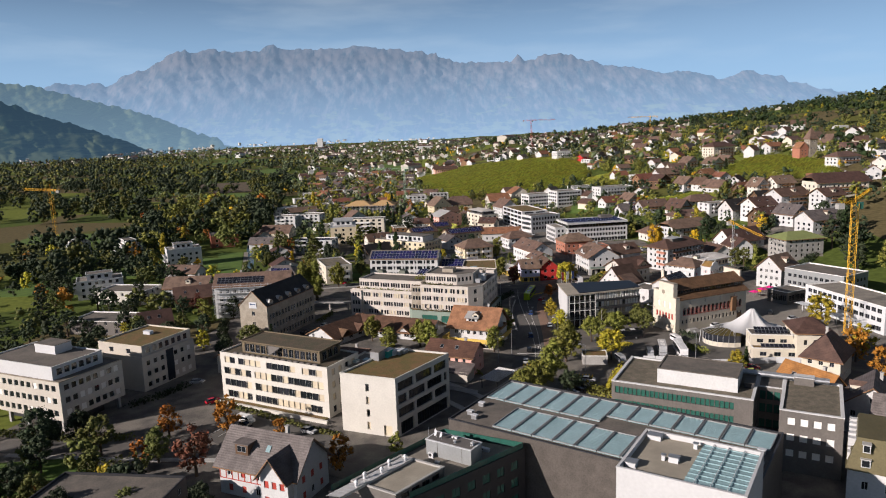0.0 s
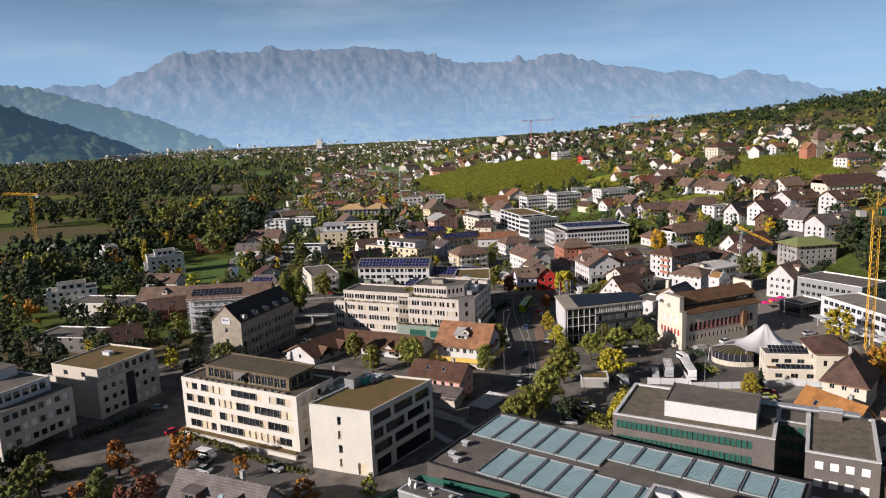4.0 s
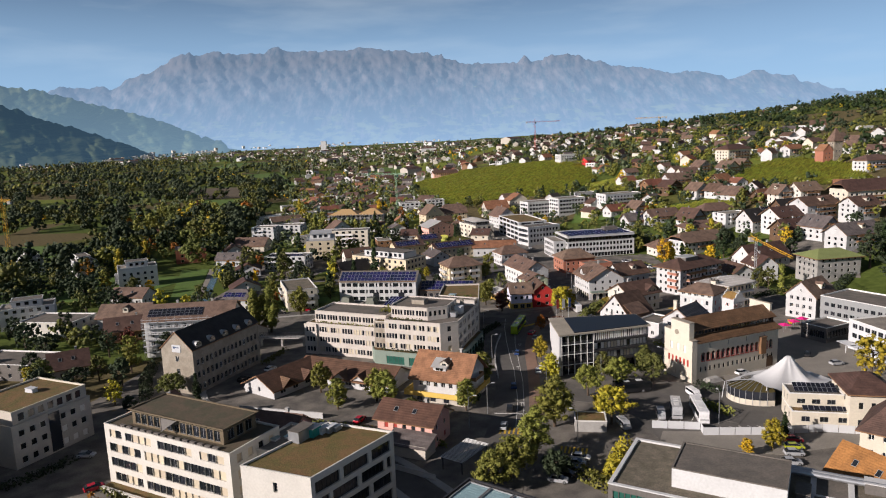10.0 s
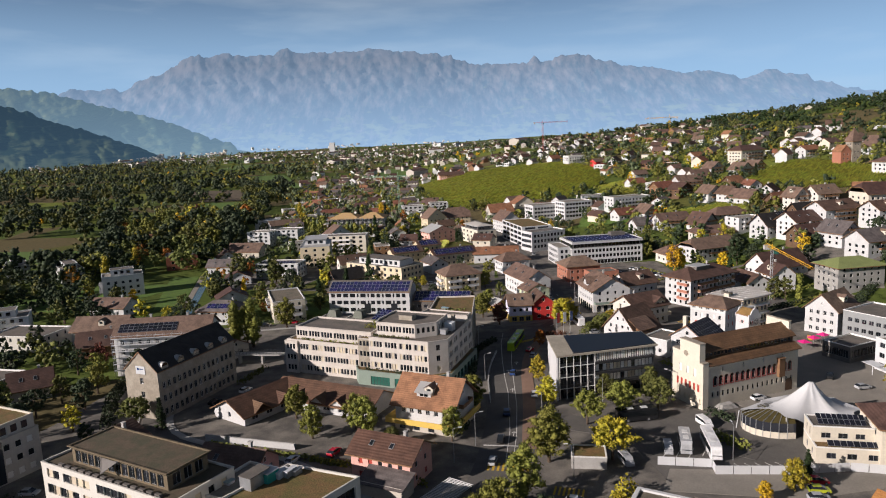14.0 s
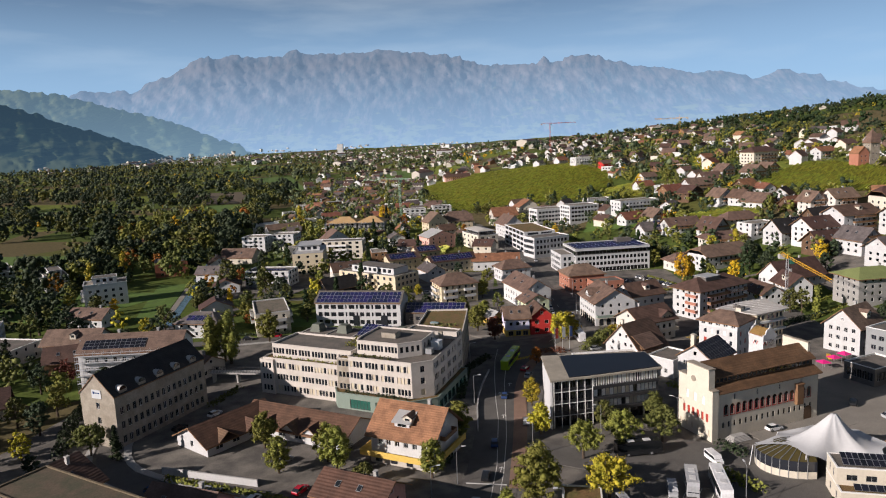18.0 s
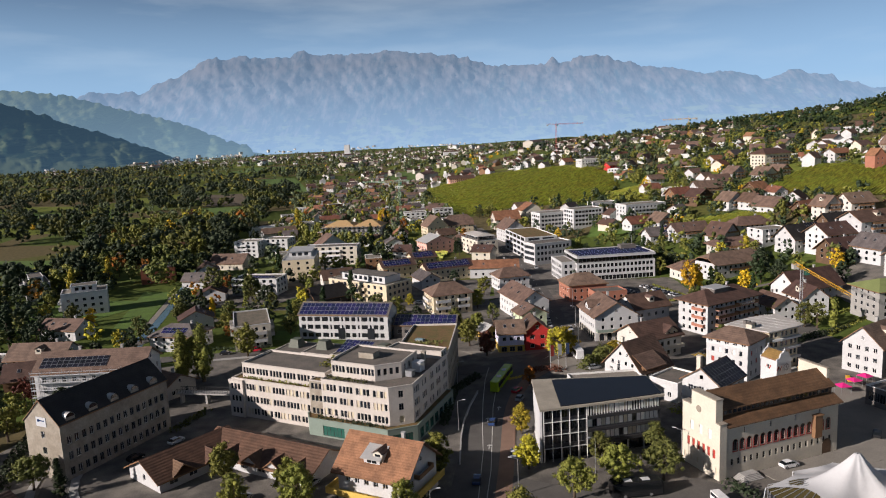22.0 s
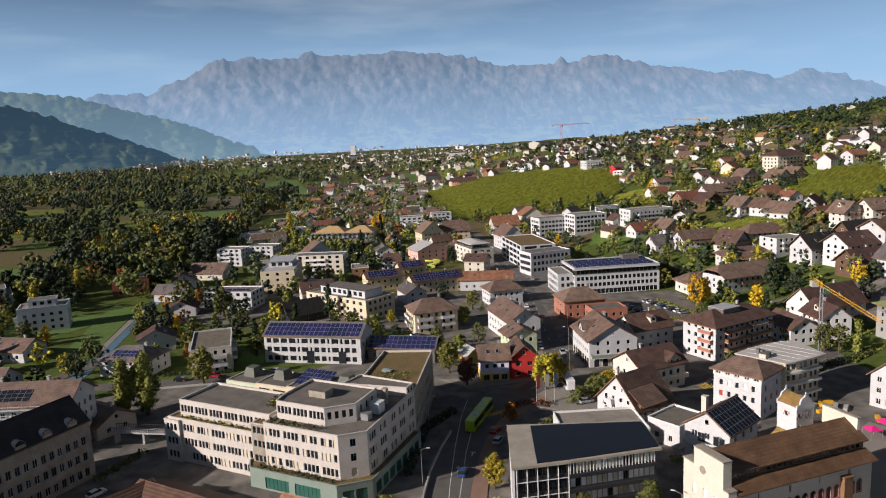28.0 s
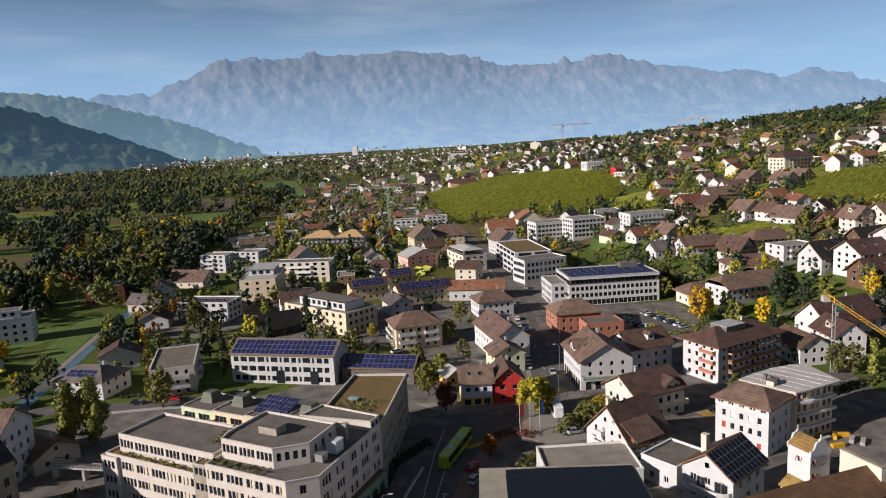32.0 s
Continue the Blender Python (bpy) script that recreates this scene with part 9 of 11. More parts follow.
slope_house(210, 379, 20, 27, 14, 8.5, 4.5, "white", "tile_grey", "x", floors=3)
slope_house(237, 421, 18, 18, 14, 9, 4, "white", "tile_dark", "x", floors=3)
slope_house(196, 414, 20, 18, 13, 6, 5, "timber", "tile_dark", "x")
slope_house(303, 520, 14, 24, 14, 8, 3, "white", "tile_brown", "x", hip=6)
slope_house(8, 1092, 10, 36, 15, 6, 4, "pink", "tile_dark", "x", label="long pink wine-grower's house with dark roof")
slope_house(167, 898, 16, 40, 16, 7, 0, "white", "flat", label="long white flat-roofed school on the hill", floors=2)
slope_house(178, 832, 20, 26, 13, 5, 3, "red", "tile_brown", "x")


# ---- the quarter towards the river ----
root = house("apartment_house", "pale yellow stepped apartment house with zinc roof", -68, 470, 8, 17, 30, 12.5, "yellow", "flat", deck="metalroof", cols=(3, 6, 3, 6), floors=4, step=2.9, win=(1.5, 1.5), category="apartment house", coping="metalroof")
shell(root, [(-6, -4), (6, -4), (6, 14), (-6, 14)], 12.2, 15.2, M["greyish"], {0: row(12, 3, 2.2, 1.8, (12.8,))}, "grey", name="penthouse")
flat_roof(root, inset([(-6, -4), (6, -4), (6, 14), (-6, 14)], -0.8), 15.4, M["metalroof"], M["metalroof"], 0.1)
for k in range(1, 4):
    balcony(root, -7, -6, -90, 2.9 * k, 6, 1.5, M["white"], M["ivory"])
    balcony(root, -7, 5, -90, 2.9 * k, 6, 1.5, M["white"], M["ivory"])
root = house("apartment_house", "beige flat-roofed block with deep dark loggias", -59, 511, -2, 33, 12, 11.5, "ivory", "flat", deck="bitumen", cols=(7, 3, 7, 3), floors=4, step=2.8, win=(2.0, 1.5), category="apartment house", coping="greyish", style="grey")
for k in range(1, 4):
    balcony(root, 0, -6, 0, 2.8 * k, 13, 1.6, M["greyish"], M["frame"])
for x, y in ((-124, 552), (-106, 560)):
    root = house("apartment_block", "white apartment block with rounded balconies", x, y, -8, 17, 14, 11.0, "white", "flat", deck="gravel", cols=(4, 3, 4, 3), floors=4, step=2.7, win=(1.8, 1.5), category="apartment block")
    for k in range(1, 4):
        balcony(root, -3, -7, 0, 2.7 * k, 8, 1.6, M["white"], M["white"])


def shell_house():
    root = thing("building_shell", -64, 616, -6, label="unfinished house with bare timber roofs behind scaffolding", category="building site")
    M["rawwood"] = surface("bare_roof_boards", (0.46, 0.30, 0.14), 0.8, 0.12, 1.5, 0.2, 0.1)
    for x, w in ((-9, 22), (13, 19)):
        p = [(x - w / 2, -9), (x + w / 2, -9), (x + w / 2, 9), (x - w / 2, 9)]
        shell(root, p, -0.3, 11.6, M["concrete"], {0: row(w, 5, 2.0, 1.9, (0.9, 3.9, 6.9, 9.2)), 3: row(18, 4, 1.8, 1.9, (0.9, 3.9, 6.9))}, "grey")
        pitched_roof(root, w, 18, 11.6, 3.4, M["rawwood"], "x", 1.6, hip=9, cx=x, fascia=M["rawwood"])
    for level in (2.6, 5.2, 7.8, 10.4):
        g = Geo()
        g.box(-22, 25, -11.4, -10.2, level, level + 0.12)
        g.box(-23.2, -22, -11.4, 10, level, level + 0.12)
        g.box(-22, 25, -11.42, -11.34, level + 0.9, level + 1.05)
        g.box(-23.22, -23.14, -11.4, 10, level + 0.9, level + 1.05)
        add("scaffold_deck", g.mesh("scaffold_deck", M["steel"]), root)
    for k in range(17):
        g = Geo()
        g.tube((-22 + k * 2.9, -11.4, -0.3), (-22 + k * 2.9, -11.4, 12.4), 0.07, 0.07, 4)
        add("scaffold_post", g.mesh("scaffold_post", M["steel"]), root)


shell_house()
root = house("house", "rust-red timber building with rooftop solar panels", -152, 474, 22, 18, 17, 9.0, "brick", "flat", deck="bitumen", cols=(3, 2, 3, 2), floors=2, win=(1.6, 1.6), category="building", coping="darkmetal")
solar_field(root, (-6, -2, 8.9), (1, 0, 0), (0, 1, 0.25), 9, 2, 1.7, 1.6, "blacksolar")
root = house("school", "long school under low red sheet roofs", -208, 592, -10, 52, 24, 5.0, "timber", "gable", "tile_red", 1.6, "x", cols=(10, 4, 10, 4), floors=1, win=(2.5, 1.8), category="school", chim=0, attic=False, hip=6)
house("house", "white cottage with grey tiled roof", -119, 452, -6, 16, 10, 4.6, "white", "gable", "tile_grey", 3.4, "x", cols=(4, 2, 4, 2), floors=1)
house("house", "dark-roofed bungalow with pale gable", -100, 420, 14, 13, 11, 4.0, "white", "gable", "tile_dark", 3.0, "y", cols=(3, 2, 3, 2), floors=1)
root = house("apartment_house", "white apartment house with rounded balconies and roof panels", -80, 432, -8, 24, 13, 8.5, "white", "flat", deck="bitumen", cols=(6, 3, 6, 3), floors=3, step=2.7, win=(1.8, 1.5), category="apartment house")
for k in range(1, 3):
    for x in (-8, 6):
        balcony(root, x, -6.5, 0, 2.7 * k, 7, 1.5, M["white"], M["white"])
solar_field(root, (-10, -3, 8.4), (1, 0, 0), (0, 1, 0.3), 11, 1, 1.7, 1.6)
house("house", "broad chalet with dark brown roof", -122, 508, -8, 22, 15, 4.4, "ivory", "gable", "tile_brown", 4.6, "x", cols=(4, 3, 4, 3), floors=1)
house("house", "white gabled house with brown patterned roof", -70, 555, 30, 17, 13, 7.0, "white", "gable", "tile_brown", 6.0, "y", cols=(4, 3, 4, 3), floors=2)
house("house", "white cube house with roof terrace", -26, 716, 10, 20, 13, 9.5, "white", "flat", deck="bitumen", cols=(4, 3, 4, 3), floors=3, step=2.9, win=(2.4, 1.7), category="house")
house("house", "white cube house with grey side wing", -2, 742, 10, 18, 13, 9.0, "white", "flat", deck="bitumen", cols=(4, 3, 4, 3), floors=3, step=2.9, win=(2.4, 1.7), category="house")
house("house", "grey flat-roofed house above the canal", -150, 660, 20, 22, 13, 7.5, "greyish", "flat", deck="metalroof", cols=(5, 3, 5, 3), floors=2, category="house")
house("house", "brown-roofed long house among garden trees", -130, 640, 30, 26, 12, 5.5, "white", "gable", "tile_brown", 3.5, "x", cols=(5, 3, 5, 3), floors=2)


# ---- the wider town, hillside and valley ----
FARWALL = ["white", "cream", "white", "white", "greyish", "ivory", "trimwood", "white", "white"]
FARROOF = ["tile_brown", "tile_dark", "tile_brown", "tile_red", "tile_grey", "tile_dark"]
TAKEN = [(o.matrix_world.translation.x, o.matrix_world.translation.y) for o in scene.objects if o.parent is None and o.type == "EMPTY"]


def free(x, y, r):
    if any((x - a) ** 2 + (y - b) ** 2 < r * r for a, b in TAKEN):
        return False
    if any(in_poly(x, y, p) for p in VINES) or any(in_poly(x, y, p[0]) for p in FIELDS) or in_poly(x, y, [(-154, 446), (-124, 446), (-98, 350), (-130, 354)]):
        return False
    for a, b in zip(MAIN, MAIN[1:]):
        d = Vector(b) - Vector(a)
        t = max(0, min(1, (Vector((x, y)) - Vector(a)).dot(d) / d.length_squared))
        if (Vector(a) + d * t - Vector((x, y))).length < r * 0.45 + 5:
            return False
    return True


def far_house(x, y, rot, L, W, h, rise, wall, roof, where, few=False):
    n = max(2, int(L / 4))
    if few:
        cols = (3, 1, 0, 0)
        fl = 1
    else:
        cols = (n, 1, 0, 2)
        fl = 2
    if roof == "flat":
        house("house", "flat-roofed white house " + where, x, y, rot, L, W, h, wall, "flat", deck="gravel", cols=cols, floors=fl, win=(1.5, 1.3), first=1.0 if fl == 2 else h - 2.2, group="houses of the town")
    else:
        words = {"tile_brown": "brown", "tile_dark": "dark brown", "tile_red": "red", "tile_grey": "grey", "tile_orange": "orange"}[roof]
        house("house", M[wall].name.replace("_", " ").replace("render", "rendered") + " house with " + words + " roof " + where, x, y, rot, L, W, h, wall, "gable", roof, rise, "x", cols=cols, floors=fl, win=(1.3, 1.3), first=1.0 if fl == 2 else h - 2.0, attic=not few, chim=0 if few else 1, group="houses of the town")
    TAKEN.append((x, y))


rng = random.Random(21)
# hillside houses: rows along the slope
count = 0
while count < 185:
    y = rng.uniform(430, 1250)
    foot = 170 - 0.35 * (y - 300) if y < 900 else -40 - 0.1 * (y - 900)
    x = foot + rng.uniform(25, 420)
    if x > 0.75 * y + 40 or x < foot or not free(x, y, 17.5):
        continue
    if rng.random() < (x - foot) / 700:
        continue
    far_house(x, y, rng.choice((28, 42, 55, 110, -30)) + rng.uniform(-10, 10), rng.uniform(10, 15), rng.uniform(9, 11), rng.uniform(4.0, 6.2), rng.uniform(2.8, 4.2), rng.choice(FARWALL), rng.choice(FARROOF + ["flat"]), "on the hillside", y > 620)
    count += 1
# houses of the valley side
count = 0
while count < 120:
    y = rng.uniform(420, 1300)
    left = -60 - 0.12 * (y - 420)
    x = rng.uniform(left - 60, 170 - 0.35 * (min(y, 900) - 300))
    if not free(x, y, 22):
        continue
    far_house(x, y, rng.choice((15, 30, 105, -15)) + rng.uniform(-10, 10), rng.uniform(10, 16), rng.uniform(9, 12), rng.uniform(4.5, 7), rng.uniform(2.6, 4), rng.choice(FARWALL), rng.choice(FARROOF + ["flat", "flat"]), "among garden trees", y > 620)
    count += 1


# beyond about a kilometre the houses are too many to count
def far_roofed(g, x, y, z, L, W, h, r, rise=3.5):
    m = pose(x, y, z, 0, 0, r.uniform(0, 180))
    w = r.choice((0, 0, 1))
    g.box(-L / 2, L / 2, -W / 2, W / 2, -2, h, mat=w, m=m, bottom=False)
    c = r.choice((2, 2, 3))
    a, b, e = [m @ Vector(q) for q in ((-L / 2 - 0.5, -W / 2 - 0.5, h), (L / 2 + 0.5, -W / 2 - 0.5, h), (L / 2 + 0.5, 0, h + rise))]
    f, i, j = [m @ Vector(q) for q in ((-L / 2 - 0.5, 0, h + rise), (L / 2 + 0.5, W / 2 + 0.5, h), (-L / 2 - 0.5, W / 2 + 0.5, h))]
    g.quad(a, b, e, f, mat=c)
    g.quad(i, j, f, e, mat=c)
    g.quad(a, f, j, mat=w)
    g.quad(b, i, e, mat=w)


def far_town():
    g = Geo()
    r = random.Random(8)
    for k in range(1050):
        y = r.uniform(1150, 3300)
        x = r.gauss(-60, 330 + 0.1 * y) if y < 2300 else r.uniform(-0.62 * y, 0.35 * y)
        if ground_z(x, y) > 95 or (y < 2300 and x < -0.17 * y - 40):
            continue
        z = ground_z(x, y)
        L, W, h = r.uniform(9, 16), r.uniform(8, 12), r.uniform(4, 7)
        if r.random() < 0.05:
            L, W, h = r.uniform(25, 60), r.uniform(15, 25), r.uniform(8, 16)
        far_roofed(g, x, y, z, L, W, h, r)
    g.box(-515, -493, 2950, 2970, 20, 72, mat=1)
    tagged(new("far_town", g.mesh("far_town", [M["beige"], M["greyish"], M["tile_brown"], M["tile_dark"]])), "scattered pale houses of the distant town", "houses", kind="stuff")


far_town()


def foot_villages():
    """Pale houses on the lowest slopes across the valley, too far off to count."""
    g = Geo()
    rng = random.Random(77)
    for k in range(9000):
        bear = rng.uniform(-31, 14)
        d = rng.uniform(2500, 3800)
        x, y = d * math.sin(radians(bear)), d * math.cos(radians(bear))
        hits = [s.ray_cast(Vector((x, y, 3000)), Vector((0, 0, -1)))[0] for s in SLOPES]
        z = max([h.z for h in hits if h] + [-50])
        if not 1 < z - ground_z(x, y) < 13 + 12 * noise.noise((bear * 0.4, 0, 3)) or noise.noise((bear * 0.5, z * 0.04, 8)) < 0.0:
            continue
        big = rng.random() < 0.06
        a, b, h = rng.uniform(8, 12), rng.uniform(6, 9), rng.uniform(3, 5.5)
        if big:
            a, b, h = rng.uniform(12, 24), 10, rng.uniform(6, 13)
        far_roofed(g, x, y, z, a, b, h, rng, 1.6)
    tagged(new("foot_villages", g.mesh("foot_villages", [M["ivory"], M["greyish"], M["greyish"], M["tile_brown"]])), "pale distant villages at the foot of the mountains", "houses", kind="stuff")


foot_villages()
# gardens: single trees between the houses
rng = random.Random(33)
leaves = ["green", "green", "olive", "dark", "gold", "olive", "green", "dark", "dark", "green", "yellow", "orange"]
count = 0
while count < 190:
    y = rng.uniform(330, 760)
    x = rng.uniform(-0.45 * y, 0.5 * y)
    if not free(x, y, 11) or (-30 < x < 62 and y < 340):
        continue
    if 0 < x < 130 and 380 < y < 430 and rng.random() < 0.7:
        continue
    kind = rng.random()
    if kind < 0.14:
        spec = (rng.uniform(9, 17), "conifer", "conifer")
    elif kind < 0.2:
        spec = (rng.uniform(10, 16), rng.choice(("green", "gold")), "poplar")
    else:
        spec = (rng.uniform(6, 13), rng.choice(leaves), "round")
    if not (78 < x < 140 and y < 380):
        tree(x, y, *spec, "in a garden", rich=0)
    count += 1


def scatter(n, seed, inside, low, high):
    r, out = random.Random(seed), []
    while len(out) < n:
        p = inside(r)
        if p and free(p[0], p[1], 9):
            out.append((p[0], p[1], r.uniform(low, high)))
    return out


def left_wood(r):
    y = r.uniform(330, 1150)
    x = -105 - 0.16 * (y - 330) - abs(r.gauss(0, 1)) * (160 + 0.25 * y)
    if y < 440 and -150 - 0.3 * (440 - y) < x < 0 and r.random() < 0.6:
        return None
    if 560 < y < 640 and -330 < x < -190:
        return None
    if y < 440 and x > -310 and r.random() < 0.85:
        return None
    if in_poly(x, y, [(-420, 465), (-232, 450), (-222, 520), (-300, 650), (-500, 650)]):
        return None
    if noise.noise((x / 190, y / 75, 3)) < -0.04:
        return None
    return x, y


def hill_wood(r):
    y = r.uniform(500, 1700)
    foot = -40 - 0.1 * (y - 900) if y > 900 else 170 - 0.35 * (y - 300)
    x = foot + r.uniform(200, 1100)
    d = x - foot
    if d < 420 and r.random() < 0.6:
        return None
    return x, y


def suburb_wood(r):
    y = r.uniform(700, 2200)
    x = r.uniform(-0.55 * y, 0.3 * y)
    if noise.noise((x / 140, y / 140, 8)) < -0.1:
        return None
    return x, y


def plain_wood(r):
    y = r.uniform(1500, 2500)
    x = r.uniform(-0.75 * y, 0.45 * y)
    if noise.noise((x / 420, y / 120, 5)) < 0.06:
        return None
    return x, y


def far_wood(r):
    y = r.uniform(1050, 2400)
    x = -0.17 * y - 60 - abs(r.gauss(0, 1)) * 0.3 * y
    if noise.noise((x / 420, y / 120, 15)) < 0.0:
        return None
    return x, y


def hill_garden(r):
    y = r.uniform(400, 1050)
    foot = -40 - 0.1 * (y - 900) if y > 900 else 170 - 0.35 * (y - 300)
    return foot + r.uniform(10, 430), y


def valley_garden(r):
    y = r.uniform(430, 1150)
    x = r.uniform(-90 - 0.2 * (y - 430), 165 - 0.35 * (min(y, 900) - 300))
    # the built-up stretch along the street has trees of its own
    return None if y < 565 and -36 < x < 130 else (x, y)


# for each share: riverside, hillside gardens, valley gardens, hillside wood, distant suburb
LEAF_MIX = (("dark", "dark", "green", "conifer", "haze_green"), ("dark", "green", "haze_green", "dark", "olive"), ("olive", "olive", "dark", "olive", "dark"))
for k, share in enumerate((0.50, 0.34, 0.16)):
    river, slope, valley, high, suburb = LEAF_MIX[k]
    woods("riverside_wood", TREE_WORDS[river] + " trees of the riverside wood", scatter(int(560 * share), 50 + k, left_wood, 13, 26), river, 60 + k, 120)
    woods("garden_trees", TREE_WORDS[slope] + " trees between hillside houses", scatter(int(1250 * share), 150 + k, hill_garden, 5, 13), slope, 160 + k, 40)
    woods("garden_trees", TREE_WORDS[valley] + " trees between valley houses", scatter(int(560 * share), 170 + k, valley_garden, 6, 13), valley, 180 + k, 40)
    woods("hillside_wood", TREE_WORDS[high] + " trees on the hillside", scatter(int(1900 * share), 70 + k, hill_wood, 8, 18), high, 80 + k, 24)
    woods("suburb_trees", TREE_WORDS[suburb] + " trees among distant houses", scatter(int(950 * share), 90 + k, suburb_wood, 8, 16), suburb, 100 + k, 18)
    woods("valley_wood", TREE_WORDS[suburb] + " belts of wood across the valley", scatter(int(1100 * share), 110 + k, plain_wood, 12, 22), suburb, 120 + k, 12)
woods("garden_trees", "golden autumn trees between houses", scatter(90, 190, valley_garden, 5, 9), "gold", 191, 40)
woods("garden_trees", "yellow autumn trees between houses", scatter(36, 192, hill_garden, 5, 9), "yellow", 193, 40)
woods("suburb_trees", "golden autumn trees among distant houses", scatter(110, 140, suburb_wood, 6, 12), "yellow", 141, 18)
woods("hillside_wood", "golden autumn trees on the hillside", scatter(70, 142, hill_wood, 7, 13), "gold", 143, 24)


def left_garden(r):
    x, y = r.uniform(-270, -112), r.uniform(232, 440)
    if in_poly(x, y, [(-150, 446), (-126, 446), (-98, 356), (-126, 358)]):
        return None
    return x, y


def block_garden(r):
    x, y = r.uniform(-238, -158), r.uniform(362, 432)
    if in_poly(x, y, [(-178, 390), (-150, 380), (-138, 404), (-150, 420), (-172, 412)]) or x > -158 - 0.4 * (y - 362) + 30:
        return None
    return x, y


woods("garden_trees", "dark green trees beside the apartment blocks", scatter(46, 511, block_garden, 8, 15), "dark", 512, 120)
woods("garden_trees", "olive autumn trees beside the apartment blocks", scatter(12, 513, block_garden, 7, 12), "olive", 514, 120)


def park(r):
    return r.uniform(-140, -62), r.uniform(75, 148)


def near_garden(r):
    x, y = r.uniform(-108, -48), r.uniform(318, 470)
    if x > -75 and y < 335 or in_poly(x, y, [(-150, 446), (-126, 446), (-96, 340), (-114, 340)]):
        return None
    return x, y


for k, (leaf, n) in enumerate((("dark", 34), ("olive", 16), ("gold", 6), ("orange", 8))):
    woods("garden_trees", TREE_WORDS[leaf] + " trees in shaded gardens", scatter(n, 300 + k, left_garden, 7, 14), leaf, 310 + k, 90)
    woods("park_trees", TREE_WORDS[leaf] + " trees in the park", scatter(n // 2, 320 + k, park, 5, 10), leaf, 330 + k, 160)
    woods("garden_trees", TREE_WORDS[leaf] + " trees beside apartments", scatter(n // 2, 340 + k, near_garden, 6, 11), leaf, 350 + k, 90)
for k, (leaf, n) in enumerate((("dark", 900), ("green", 210), ("olive", 190))):
    woods("far_riverside_wood", TREE_WORDS[leaf] + " trees of the wide river wood", scatter(n, 360 + k, far_wood, 13, 22), leaf, 370 + k, 14)


def valley_end(r):
    y = r.uniform(2350, 3350)
    x = y * r.uniform(-0.6, 0.2)
    return None if noise.noise((x / 260, y / 160, 21)) < -0.2 else (x, y)


for k, (leaf, n) in enumerate((("haze_green", 520), ("conifer", 160), ("olive", 120))):
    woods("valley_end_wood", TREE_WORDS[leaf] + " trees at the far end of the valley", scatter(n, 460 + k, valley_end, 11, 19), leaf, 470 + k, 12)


def canal_wood(r):
    y = r.uniform(440, 1150)
    return -100 - 0.2 * (y - 330) - r.uniform(0, 95), y


for k, (leaf, n) in enumerate((("olive", 90), ("green", 90), ("gold", 8), ("yellow", 2), ("orange", 4), ("conifer", 50))):
    woods("canal_trees", TREE_WORDS[leaf] + " trees along the canal", scatter(int(n * 0.75), 400 + k, canal_wood, 10, 20), leaf, 410 + k, 170)


# ---- trees that stand alone in the centre ----
for x, y, h, leaf, shape, where in (
        (37, 205, 14.0, "green", "round", "beside the main road"), (51, 205, 11.5, "gold", "wide", "over the bus-stop kiosk"), (49, 224, 10.2, "green", "wide", "in the row on the square"),
        (59, 229.5, 10.2, "green", "wide", "in the row on the square"), (68.5, 231.5, 10.2, "olive", "wide", "in the row on the square"), (41, 237.5, 8.5, "gold", "round", "in front of the glass office"),
        (57, 240.5, 7.5, "olive", "round", "in front of the glass office"), (70, 244, 8, "olive", "round", "in front of the glass office"), (40.5, 256, 8.0, "gold", "round", "along the road"),
        (56, 313, 12.0, "gold", "round", "on the traffic island"), (59, 315.5, 10.5, "gold", "round", "on the traffic island"), (45, 290, 6.0, "orange", "round", "on the traffic island"), (33, 318, 9.5, "wine", "round", "at the junction"),
        (71, 306, 7.5, "olive", "wide", "beside the white gabled house"), (74, 312, 7.0, "gold", "wide", "beside the white gabled house"), (30, 188, 12.5, "green", "round", "beside the car park"),
        (24, 180, 11.0, "green", "wide", "beside the museum"), (20, 174, 10.5, "green", "wide", "beside the museum"), (33, 178, 8, "dark", "wide", "beside the car park")):
    tree(x, y, h, leaf, shape, where)
